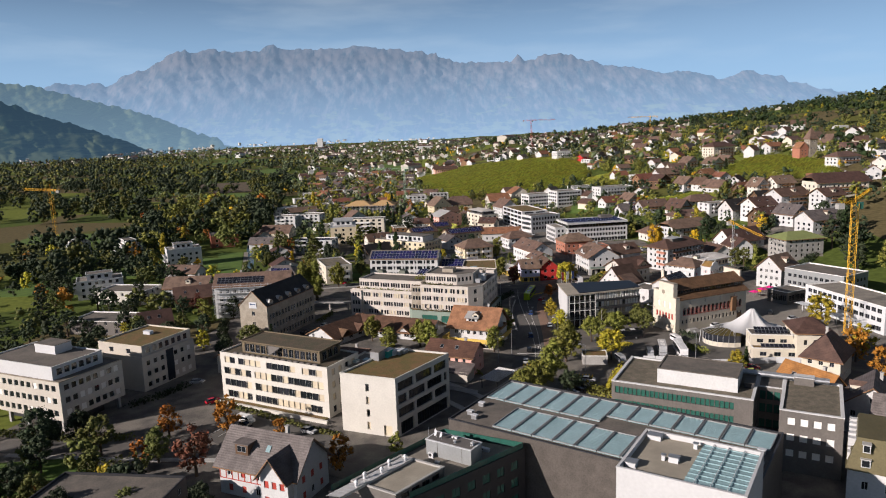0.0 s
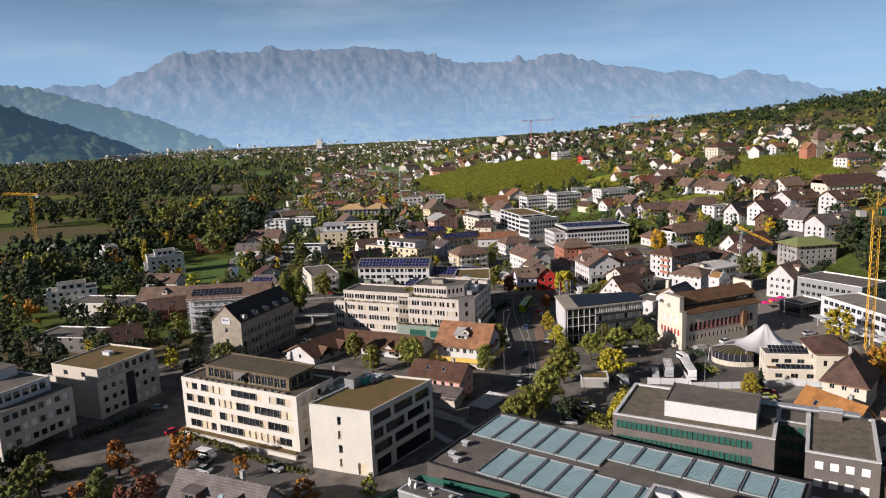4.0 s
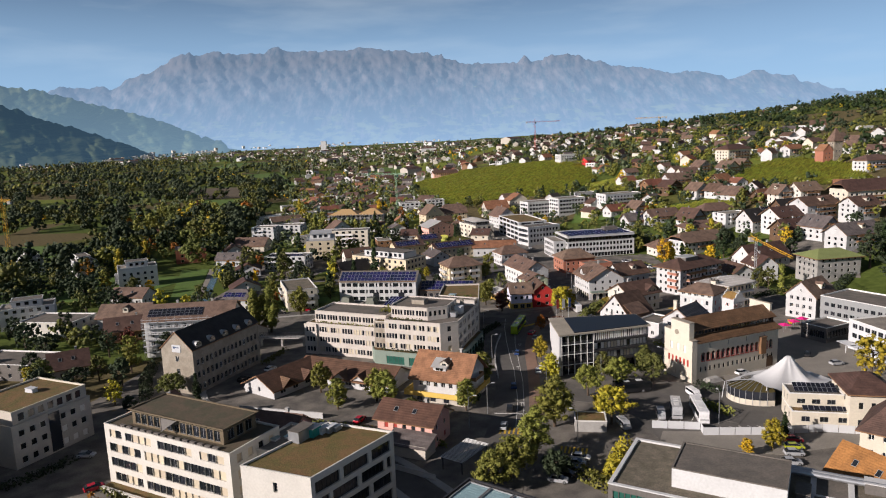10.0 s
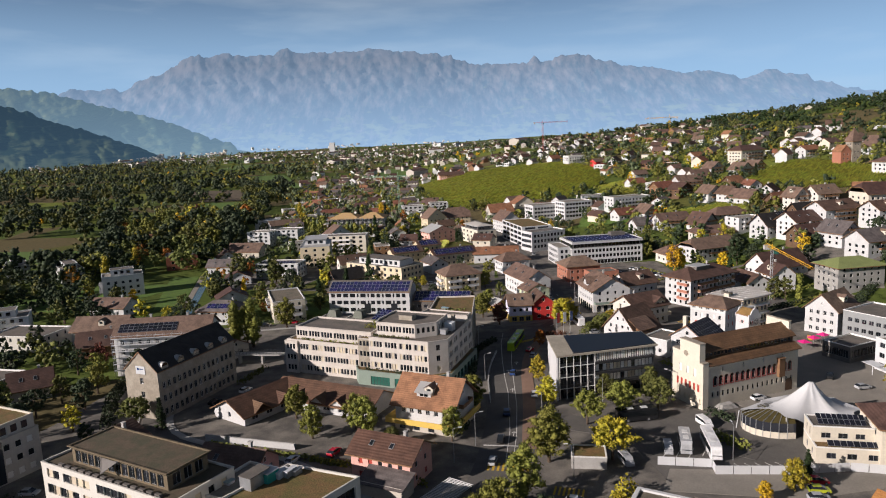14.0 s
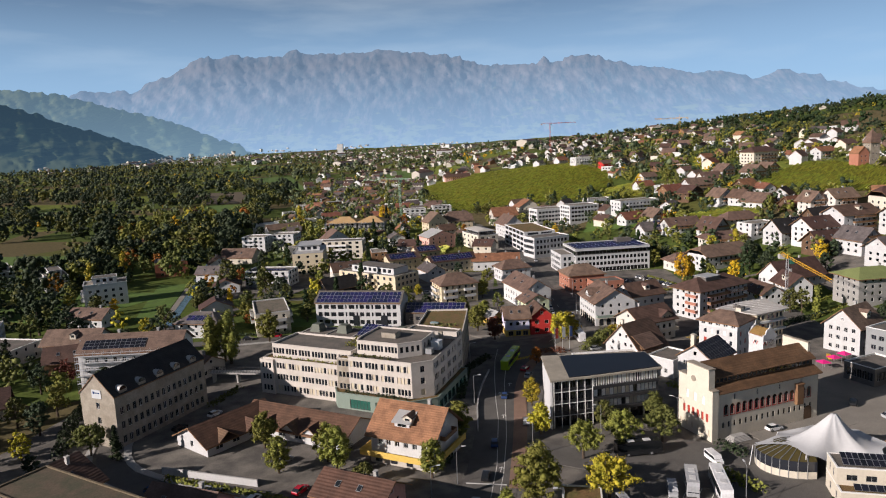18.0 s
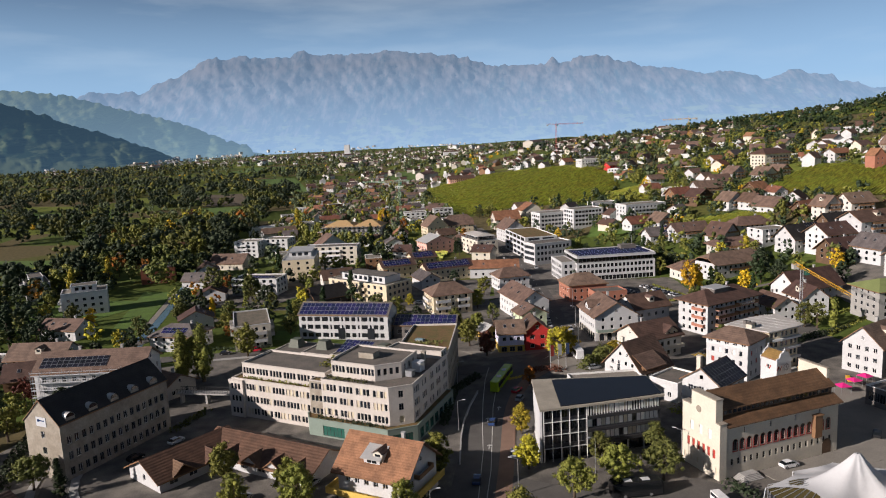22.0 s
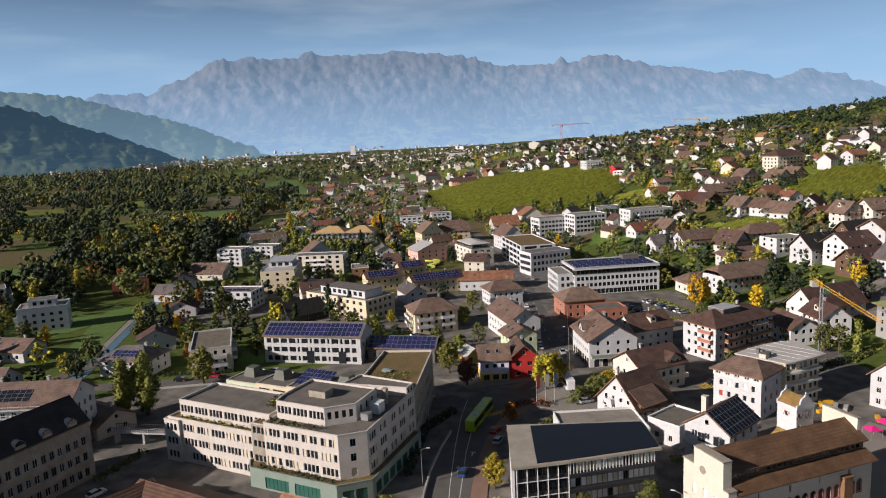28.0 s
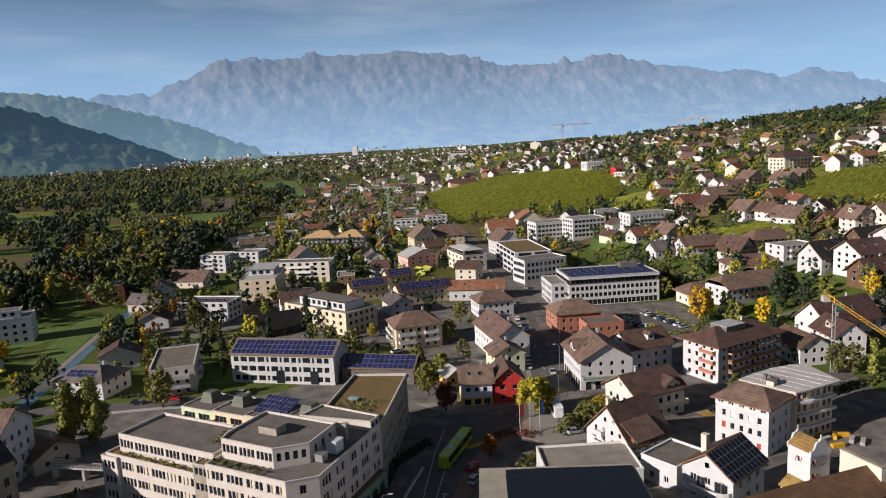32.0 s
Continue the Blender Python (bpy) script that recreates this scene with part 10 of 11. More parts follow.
for x, y, h, leaf, shape, where in (
        (83, 189, 7.5, "gold", "round", "at the car park"), (88, 194, 6.5, "conifer", "conifer", "at the car park"), (76, 186, 4.5, "yellow", "round", "beside the bank"), (-26, 234, 10.0, "green", "round", "in front of the market hall"),
        (-19, 221, 9.0, "green", "round", "in front of the market hall"), (-6, 221, 11.0, "green", "round", "beside the orange-roofed house"), (-9, 226, 10.0, "green", "round", "beside the orange-roofed house"), (15.5, 217, 9, "green", "round", "beside the orange-roofed house"),
        (1, 215.5, 5.5, "olive", "wide", "beside the orange-roofed house"), (21, 236, 10, "green", "round", "along the road"), (-63, 299, 17.5, "green", "poplar", "at the side street"), (-57, 300.5, 18.0, "green", "poplar", "at the side street"), (-60, 303, 16, "green", "round", "at the side street"),
        (-51, 325, 13.0, "green", "round", "at the side street"), (-68, 232, 9.5, "olive", "wide", "beside the stone hall"), (-60, 229, 9.0, "conifer", "conifer", "beside the stone hall"), (-97, 376, 11.0, "olive", "round", "beside the stream"),
        (-85, 381, 9.5, "yellow", "poplar", "in a garden"), (-104, 398, 12.0, "dark", "round", "beside the stream"), (-78, 413, 14.0, "olive", "round", "beside apartments"), (27, 330, 11.0, "green", "round", "beside the junction"),
        (30, 345, 9.0, "green", "round", "behind the red house"), (22, 352, 8.0, "green", "round", "behind the red house"), (30, 384, 9.5, "green", "round", "beside the yellow house"), (0, 393, 6.0, "gold", "round", "in a car park"), (-45, 575, 17.0, "conifer", "conifer", "beside a vineyard")):
    tree(x, y, h, leaf, shape, where)
for x, y, h, leaf, shape, where in (
        (-69, 160, 9.0, "orange", "round", "beside the offices"), (-55, 161, 10.5, "orange", "round", "beside the offices"), (-55, 139, 12.5, "wine", "round", "beside the timbered house"), (-81, 150, 12.0, "olive", "wide", "in the park"), (-91, 143, 9.5, "dark", "round", "in the park"),
        (-24, 139, 9.0, "orange", "round", "beside the timbered house"), (-99, 132, 10.0, "dark", "round", "in the park"), (-77, 138, 8.0, "olive", "round", "in the park"), (-108, 146, 9.0, "dark", "round", "in the park"), (-86, 118, 9.0, "dark", "wide", "in the park"),
        (-118, 160, 11.0, "dark", "round", "in the park"), (-60, 112, 8.0, "olive", "round", "in a garden"), (-41, 156.5, 6.0, "orange", "round", "beside the offices"), (-12, 145, 6.0, "green", "round", "beside the lane"), (-8, 138, 5.0, "gold", "round", "beside the lane"),
        (-89, 245, 10.0, "dark", "round", "beside the stone hall"), (-99, 251, 9.0, "olive", "round", "in a garden"), (-104, 283, 9.5, "wine", "round", "in a garden"), (-108, 276, 10.0, "dark", "round", "in a garden"), (-97, 268, 10.5, "green", "round", "in a garden"),
        (-130, 243, 10.0, "dark", "round", "in a garden"), (-140, 240, 9.0, "dark", "round", "in a garden"), (-160, 267, 12.0, "dark", "round", "in a garden"), (-120, 230, 11.0, "dark", "round", "in a garden"), (-112, 222, 9.0, "olive", "round", "in a garden"),
        (-125, 286, 9.0, "green", "round", "in a garden"), (-118, 246, 8.0, "gold", "round", "in a garden"), (-84, 230, 8.0, "gold", "round", "behind the beige block"), (-96, 226, 11.0, "dark", "round", "behind the beige block"), (-108, 208, 10.0, "dark", "round", "behind the beige block"),
        (-122, 206, 11.0, "dark", "wide", "behind the beige block"), (-150, 228, 12.0, "dark", "round", "in a garden"), (-75, 220, 7.0, "dark", "round", "in a garden"), (-136, 300, 12.0, "dark", "round", "in a garden"), (-152, 345, 15.0, "conifer", "conifer", "beside apartments"),
        (-156, 352, 14.0, "conifer", "conifer", "beside apartments"), (-180, 300, 12.0, "dark", "round", "in a garden"), (-186, 352, 12.0, "dark", "round", "beside apartments"), (-142, 372, 11.0, "olive", "round", "beside apartments"),
        (129, 229, 14.0, "gold", "round", "on the square"), (121, 195, 12.0, "orange", "round", "beside dark roofs"), (126, 200, 11.0, "gold", "round", "beside dark roofs"), (118, 178, 11.0, "orange", "round", "beside dark roofs"), (128, 186, 12.0, "wine", "round", "beside dark roofs"),
        (124, 399, 15.0, "yellow", "round", "beside the car park"), (128, 403, 13.0, "yellow", "round", "beside the car park"), (134, 401, 12.0, "conifer", "conifer", "beside the car park"), (138, 406, 11.0, "conifer", "conifer", "beside the car park"), (130, 410, 10.0, "dark", "round", "beside the car park"),
        (121, 384, 7.0, "olive", "round", "behind the block"), (157, 404, 12.0, "conifer", "conifer", "in a garden"), (163, 400, 11.0, "dark", "round", "in a garden"), (125, 452, 13.0, "conifer", "conifer", "beside the long office"), (129, 444, 12.0, "dark", "round", "beside the long office"),
        (122, 440, 11.0, "green", "round", "beside the long office"), (198, 345, 18.0, "dark", "round", "behind the copper-roofed house"), (202, 330, 20.0, "dark", "round", "behind the copper-roofed house"), (193, 320, 17.0, "dark", "round", "above the square"), (208, 352, 18.0, "conifer", "conifer", "on the slope"),
        (214, 362, 17.0, "dark", "round", "on the slope"), (188, 306, 15.0, "dark", "round", "above the square"), (198, 300, 16.0, "green", "round", "above the square"), (224, 400, 11.0, "dark", "round", "on the slope"), (244, 590, 12.0, "conifer", "conifer", "in the vineyard")):
    tree(x, y, h, leaf, shape, where, rich=0)
for x, y, h, leaf, shape, where in (
        (-96, 152, 13, "dark", "round", "in the park"), (-104, 138, 12, "olive", "wide", "in the park"), (-112, 128, 11, "dark", "round", "in the park"), (-90, 130, 10, "dark", "wide", "in the park"), (-82, 126, 9, "olive", "round", "in the park"),
        (-74, 120, 9, "dark", "round", "in the park"), (-68, 132, 8, "dark", "wide", "in the park"), (-120, 144, 12, "dark", "round", "in the park"), (-66, 146, 9, "olive", "round", "beside the access street"), (-88, 156, 10, "dark", "round", "in the park"),
        (-98, 122, 10, "dark", "round", "in the park"), (-72, 104, 8, "dark", "round", "in a garden"), (-62, 122, 8, "olive", "wide", "in a garden"), (-48, 122, 8, "dark", "round", "beside the timbered house"), (-110, 112, 10, "dark", "round", "in the park"),
        (-100, 212, 11, "dark", "wide", "behind the beige block"), (-116, 214, 12, "dark", "round", "behind the beige block"), (-106, 232, 12, "dark", "round", "in a garden"), (-128, 222, 12, "dark", "wide", "in a garden"), (-138, 214, 11, "dark", "round", "in a garden"),
        (-100, 240, 10, "dark", "wide", "in a garden"), (-112, 243, 11, "olive", "round", "in a garden"), (-122, 254, 10, "dark", "round", "in a garden"), (-144, 254, 12, "dark", "wide", "in a garden"), (-152, 243, 11, "dark", "round", "in a garden"),
        (-92, 258, 10, "green", "round", "in a garden"), (-86, 272, 10, "dark", "round", "in a garden"), (-96, 290, 11, "dark", "round", "in a garden"), (-130, 276, 11, "dark", "wide", "in a garden"), (-142, 284, 12, "dark", "round", "in a garden"),
        (-152, 294, 12, "dark", "round", "in a garden"), (-166, 286, 12, "olive", "round", "in a garden"), (-106, 310, 10, "dark", "round", "in a garden"), (-96, 330, 11, "dark", "round", "beside the side street"), (-100, 346, 12, "olive", "round", "beside the stream"),
        (-136, 338, 13, "dark", "wide", "in a garden"), (-176, 316, 13, "dark", "round", "in a garden"), (-190, 330, 14, "dark", "wide", "in a garden"),
        (-70, 356, 10, "green", "round", "beside apartments"), (-74, 372, 11, "olive", "round", "beside apartments"), (-60, 380, 9, "green", "round", "beside apartments"), (-62, 366, 11, "dark", "round", "beside apartments"), (-46, 372, 10, "green", "round", "beside apartments"),
        (-43, 352, 9, "olive", "round", "beside the side street"), (27, 338, 8, "olive", "round", "beside the school wing"),
        (-3, 372, 10, "green", "round", "in a garden"), (6, 362, 8, "dark", "round", "in a garden"), (-20, 375, 9, "dark", "round", "in a garden"), (36, 362, 8, "olive", "round", "behind the street houses"), (33, 410, 10, "green", "round", "behind the street houses"),
        (-90, 312, 9, "green", "wide", "in a garden"), (112, 322, 8, "olive", "round", "beside the street"), (132, 322, 9, "dark", "round", "beside the street"), (140, 350, 8, "green", "round", "behind the block"), (100, 372, 9, "gold", "round", "behind the block")):
    tree(x, y, h, leaf, shape, where, rich=1 if y < 200 else 0)
for x, y, h, leaf, shape, where in ((-29, 501, 14, "dark", "round", "beside a vineyard plot"), (-24, 507, 12, "dark", "round", "beside a vineyard plot"), (-101, 424, 17, "olive", "round", "beside the apartment house"), (-96, 597, 15, "green", "poplar", "beside the shell house"),
                                    (-88, 590, 14, "green", "round", "beside the shell house"), (-232, 668, 17, "yellow", "round", "at the edge of the wood"), (-212, 664, 22, "olive", "round", "at the edge of the wood"), (-243, 740, 19, "wine", "round", "at the edge of the wood"),
                                    (-222, 735, 17, "gold", "round", "at the edge of the wood"), (-64, 640, 17, "green", "poplar", "in a garden"), (-50, 660, 16, "yellow", "poplar", "in a garden"), (-30, 655, 12, "orange", "round", "in a garden"), (-130, 700, 18, "gold", "poplar", "beside the canal"),
                                    (-74, 690, 15, "conifer", "conifer", "in a garden"), (-50, 705, 13, "yellow", "round", "in a garden"), (-118, 660, 14, "gold", "round", "in a garden")):
    tree(x, y, h, leaf, shape, where, rich=0)
shrub_row([(44, 176), (47, 183), (51, 190)], 5.0, "gold", "hedge", "golden-green shrubs beside the bank", 2.2, 3)
shrub_row([(38, 181), (43, 174)], 3.2, "green", "hedge", "green shrubs beside the museum", 2.0, 4)
shrub_row([(76, 217), (79, 211), (82, 208)], 2.2, "green", "hedge", "green planting beside the stage", 1.6, 5)
shrub_row([(80.5, 228), (84, 224)], 2.4, "dark", "hedge", "dark shrubs at the hall steps", 1.6, 6)
shrub_row([(46, 300), (50, 303), (56, 301)], 1.6, "wine", "hedge", "reddish shrubs on the traffic island", 1.6, 7)
shrub_row([(48, 268), (52, 284), (58, 292)], 2.2, "olive", "hedge", "autumn shrubs behind the glass office", 1.6, 8)
shrub_row([(-66, 183), (-33, 160), (-27, 157)], 1.3, "olive", "hedge", "low planting along the cream offices", 1.0, 9)
shrub_row([(-44, 219), (-24, 212), (-8, 206)], 1.5, "green", "hedge", "clipped hedge along the parking lane", 0.8, 10)
shrub_row([(21, 262), (23, 286), (30, 298)], 2.2, "dark", "hedge", "dark hedge along the road", 1.2, 11)
shrub_row([(113, 418), (122, 392)], 1.0, "green", "hedge", "green strip beside the car park", 1.0, 12)
shrub_row([(62.5, 302), (68, 309), (71, 318)], 4.2, "olive", "hedge", "tall autumn shrubs beside the white gabled house", 2.2, 31)
shrub_row([(80, 326), (88, 330), (95, 336)], 2.2, "dark", "hedge", "dark shrubs between the gabled houses", 1.4, 32)
shrub_row([(99, 279), (103, 284)], 2.0, "olive", "hedge", "shrubs behind the solar-roofed house", 1.3, 33)
shrub_row([(80, 268), (84, 264), (89, 263)], 1.8, "green", "hedge", "green planting below the rounded balcony", 1.2, 34)
shrub_row([(-128, 236), (-100, 232), (-92, 210)], 3.0, "dark", "hedge", "dark shrubs in the gardens", 3.0, 13)
shrub_row([(-120, 130), (-84, 130), (-74, 148)], 1.5, "olive", "hedge", "autumn shrubs in the park", 3.0, 14)
shrub_row([(150, 330), (172, 345)], 2.0, "green", "hedge", "green hedge beside the street", 1.5, 15)


for pts, high, leaf, label, wide in (
        ([(-40, 236), (-28, 247), (-20, 253)], 1.2, "green", "clipped planting before the office wing", 1.0), ([(-76, 232), (-84, 250), (-88, 266)], 2.4, "dark", "dark shrubs beside the stone hall", 2.0),
        ([(-50, 262), (-46, 276)], 1.5, "olive", "shrubs along the hall drive", 1.2), ([(-14, 208), (2, 203), (10, 196)], 1.3, "green", "hedge beside the pink house", 0.9), ([(18, 222), (22, 246)], 1.6, "dark", "hedge along the main road", 1.0),
        ([(122, 312), (140, 326), (160, 336)], 2.2, "dark", "dark hedge above the building pit", 1.6), ([(160, 318), (176, 330), (188, 342)], 3.0, "dark", "dark shrubs below the hillside", 2.6), ([(150, 345), (172, 356), (196, 370)], 1.8, "green", "hedge along the climbing street", 1.3),
        ([(-88, 180), (-80, 190), (-78, 196)], 1.8, "dark", "dark shrubs between the blocks", 1.6), ([(-118, 166), (-92, 160), (-78, 160)], 1.6, "olive", "autumn shrubs at the pillared office", 1.6), ([(-70, 128), (-58, 134), (-52, 128)], 1.6, "dark", "garden shrubs near the timbered house", 1.8),
        ([(-96, 110), (-80, 108), (-66, 110)], 2.2, "dark", "dense shrubs in the park", 3.0), ([(-30, 352), (-6, 350)], 1.2, "green", "green strip beside the school", 1.0), ([(-70, 334), (-46, 336)], 1.4, "dark", "dark hedge along the side street", 1.0),
        ([(103, 383.5), (121, 388)], 1.3, "green", "hedge behind the car park", 1.0), ([(64, 262), (62, 272)], 1.6, "green", "planting beside the terrace", 1.4), ([(100, 258), (106, 268)], 2.0, "green", "planting behind the town hall", 1.6)):
    shrub_row(pts, high, leaf, "hedge", label, wide, int(abs(pts[0][0] * 3 + pts[0][1])))


# ---- vehicles ----
def loft(g, sections, mat=0):
    """Body from cross sections: (x, half width low, half width high, z low, z high)."""
    rings = [[(x, -a, z0), (x, a, z0), (x, b, z1), (x, -b, z1)] for x, a, b, z0, z1 in sections]
    for r, s in zip(rings, rings[1:]):
        for k in range(4):
            g.quad(r[k], s[k], s[(k + 1) % 4], r[(k + 1) % 4], mat=mat)
    g.quad(*reversed(rings[0]), mat=mat)
    g.quad(*rings[-1], mat=mat)


def wheel_mesh(r, w):
    g = Geo()
    n = 12
    for k in range(n):
        a, b = 6.2832 * k / n, 6.2832 * (k + 1) / n
        p = [(math.cos(t) * r, s * w / 2, math.sin(t) * r) for t in (a, b) for s in (-1, 1)]
        g.quad(p[0], p[1], p[3], p[2])
        for s in (-1, 1):
            q = [(math.cos(t) * r, s * w / 2, math.sin(t) * r) for t in (a, b)]
            i = [(math.cos(t) * r * 0.6, s * (w / 2 + 0.01), math.sin(t) * r * 0.6) for t in (a, b)]
            g.quad(q[0], q[1], i[1], i[0])
            g.quad((0, s * (w / 2 + 0.01), 0), i[0], i[1], mat=1)
    return g.mesh("wheel", [M["rubber"], M["steel"]])


WHEEL, BIGWHEEL = wheel_mesh(0.33, 0.22), wheel_mesh(0.5, 0.3)
CARS = {}


def car(x, y, rot, paint, van=False, label=""):
    key = (paint, van)
    if key not in CARS:
        b, c = Geo(), Geo()
        if van:
            loft(b, [(-2.5, 0.9, 0.92, 0.35, 1.1), (-2.45, 0.95, 0.9, 0.3, 1.95), (1.2, 0.95, 0.9, 0.3, 1.98), (1.75, 0.95, 0.92, 0.3, 1.2), (2.45, 0.9, 0.85, 0.35, 1.0), (2.55, 0.8, 0.78, 0.4, 0.8)])
            loft(c, [(-2.3, 0.965, 0.93, 1.15, 1.75), (1.3, 0.965, 0.93, 1.15, 1.75), (1.72, 0.96, 0.94, 1.12, 1.25)])
        else:
            loft(b, [(-2.1, 0.75, 0.7, 0.4, 0.85), (-2.0, 0.86, 0.8, 0.3, 0.98), (-0.9, 0.88, 0.84, 0.26, 0.98), (0.9, 0.88, 0.84, 0.26, 0.96), (1.9, 0.86, 0.78, 0.3, 0.82), (2.1, 0.74, 0.66, 0.4, 0.68)])
            loft(c, [(-1.95, 0.8, 0.70, 0.96, 1.0), (-1.35, 0.82, 0.64, 0.96, 1.42), (0.25, 0.83, 0.66, 0.96, 1.46), (1.15, 0.82, 0.76, 0.94, 0.98)])
        roof_g = Geo()
        if not van:
            roof_g.quad((-1.36, -0.645, 1.428), (0.26, -0.665, 1.468), (0.26, 0.665, 1.468), (-1.36, 0.645, 1.428))
            roof_g.quad((-1.36, 0.645, 1.41), (0.26, 0.665, 1.45), (0.26, -0.665, 1.45), (-1.36, -0.645, 1.41))
        CARS[key] = (b.mesh("body", M[paint]), c.mesh("cabin_glass", M["glass"]), roof_g.mesh("car_roof", M[paint]) if not van else None)
    words = {"car_white": "white", "car_black": "black", "car_silver": "silver", "car_blue": "dark blue", "car_red": "dark red", "car_lime": "lime yellow"}[paint]
    root = thing("van" if van else "car", x, y, rot, ground_z(x, y) + 0.17, label or (words + (" passenger van" if van else " car") + " standing on the asphalt"), "van" if van else "car", "cars of the town")
    body, glass, top = CARS[key]
    add("body", body, root)
    add("cabin_glass", glass, root)
    if top:
        add("car_roof", top, root)
    for wx in (-1.3, 1.35):
        for wy in (-0.78, 0.78):
            add("wheel", WHEEL, root, pose(wx, wy, 0.33))


def coach(x, y, rot, paint, label, length=12.0):
    root = thing("coach", x, y, rot, 0.15, label, "coach")
    a = length / 2
    b, c = Geo(), Geo()
    loft(b, [(-a, 1.15, 1.1, 0.4, 3.1), (-a + 0.2, 1.25, 1.2, 0.35, 3.25), (a - 0.5, 1.25, 1.2, 0.35, 3.25), (a - 0.1, 1.22, 1.1, 0.4, 2.6), (a, 1.15, 1.1, 0.45, 1.2)])
    loft(c, [(-a + 0.5, 1.265, 1.225, 1.5, 2.75), (a - 0.6, 1.265, 1.225, 1.5, 2.75)])
    add("body", b.mesh("body", M[paint]), root)
    add("side_glazing", c.mesh("side_glazing", M["glass"]), root)
    w = Geo()
    w.quad((a + 0.02, -1.05, 1.25), (a + 0.02, 1.05, 1.25), (a - 0.36, 1.05, 3.0), (a - 0.36, -1.05, 3.0))
    add("windscreen", w.mesh("windscreen", M["glass"]), root)
    for k in range(2):
        h = Geo()
        h.box(-a * 0.5 + k * a * 0.7, -a * 0.5 + k * a * 0.7 + 1.6, -0.6, 0.6, 3.24, 3.36)
        add("roof_hatch", h.mesh("roof_hatch", M["greyish"]), root)
    for wx in (-a + 2.6, a - 2.6):
        for wy in (-1.1, 1.1):
            add("wheel", BIGWHEEL, root, pose(wx, wy, 0.5))


coach(73.6, 208.2, -98, "car_white", "white touring coach parked beside the square")
coach(68.3, 209.6, -103, "car_silver", "grey open-backed lorry parked in shade", 8.5)
coach(61.5, 225.5, 8, "car_black", "dark touring coach parked below plane trees", 10.5)
coach(62.3, 316, 97, "car_white", "white touring coach standing at the junction", 11.0)
car(76.7, 221.0, -78, "car_white", True, "white minibus parked beside the coach")
car(-52.0, 166.8, -28, "car_white", True, "white van parked below the cream offices")
car(64.0, 208, -100, "car_silver", True)
coach(37.0, 291.6, 73, "bus_green", "lime green town bus on the main road", 17.0)
car(53.5, 203, -80, "car_silver", True)
for x, y, rot, paint in ((40, 187, -18, "car_white"), (38.5, 184.5, -18, "car_silver"), (37, 182.3, -18, "car_black"), (35.5, 180, -18, "car_black"), (33.5, 177.5, -18, "car_silver"),
                         (89, 192, -8, "car_red"), (87.5, 188.5, -8, "car_lime"), (86, 185.5, -8, "car_silver"), (83.5, 181.5, -8, "car_silver"), (126, 241, 10, "car_silver"),
                         (27, 216, 82, "car_black"), (29.5, 232, 86, "car_blue"), (33.5, 262, 82, "car_blue"), (38, 244, 85, "car_white"), (41.5, 278, 70, "car_silver"), (41, 284, 62, "car_red"), (24.5, 205, 78, "car_silver"),
                         (66, 302, 20, "car_silver"), (-51.6, 164.0, -28, "car_black"), (-50, 159.6, -28, "car_silver"), (-34.4, 159, -28, "car_silver"), (-44, 153.5, 60, "car_blue"), (-75, 197, 0, "car_silver"), (-65, 181, 40, "car_red"), (-44, 213, -18, "car_blue"), (-19, 226, 60, "car_silver"),
                         (-12, 212, 65, "car_red"), (-30, 211.5, 70, "car_black"), (-33, 212.5, 70, "car_silver"), (-21, 208.5, 70, "car_white"), (-6, 232, 60, "car_silver"), (-2, 208, 60, "car_white"), (-48, 240, 62, "car_silver"), (-52, 246, 62, "car_black"), (-46, 255, 62, "car_white"), (-70, 244, 80, "car_silver"), (96, 236, 20, "car_white"), (122, 250, 60, "car_black"), (57.5, 352, 92, "car_silver"), (57.6, 360, 92, "car_white"), (57.4, 368, 92, "car_black"), (57.2, 376, 91, "car_silver"), (57.0, 384, 91, "car_blue"), (56.8, 392, 91, "car_black"), (56.5, 402, 91, "car_silver"),
                         (56.2, 412, 91, "car_white"), (64.5, 346, -88, "car_silver"), (55.5, 440, 92, "car_silver"), (62.5, 470, 95, "car_silver"), (59, 395, 271, "car_blue"),
                         (-50, 331, 0, "car_red"), (-60, 328, 5, "car_black"), (-72, 326, 5, "car_silver"), (-30, 334, -10, "car_white"), (-26, 395, 0, "car_silver"), (-8, 391, 8, "car_silver"), (4, 396, 8, "car_white"), (12, 372, 40, "car_white"), (104, 314, 10, "car_black")):
    car(x, y, rot, paint)
for k, paint in enumerate(("car_silver", "car_white", "car_black", "car_silver", "car_blue", "car_silver", "car_black", "car_white", "car_silver")):
    car(107.8 + k * 1.18, 414.2 - k * 2.62, 22, paint)
    if k < 6:
        car(98.4 + k * 1.12, 406 - k * 2.75, 22, ("car_white", "car_silver", "car_black", "car_black", "car_silver", "car_black")[k])


# ---- road markings ----
def strips(rows, name, mat, label):
    g = Geo()
    for x, y, rot, L, W in rows:
        m = pose(x, y, 0, 0, 0, rot)
        g.box(-L / 2, L / 2, -W / 2, W / 2, 0.15, 0.172, m=m)
    tagged(new(name, g.mesh(name, M[mat])), label, "road marking", kind="stuff")


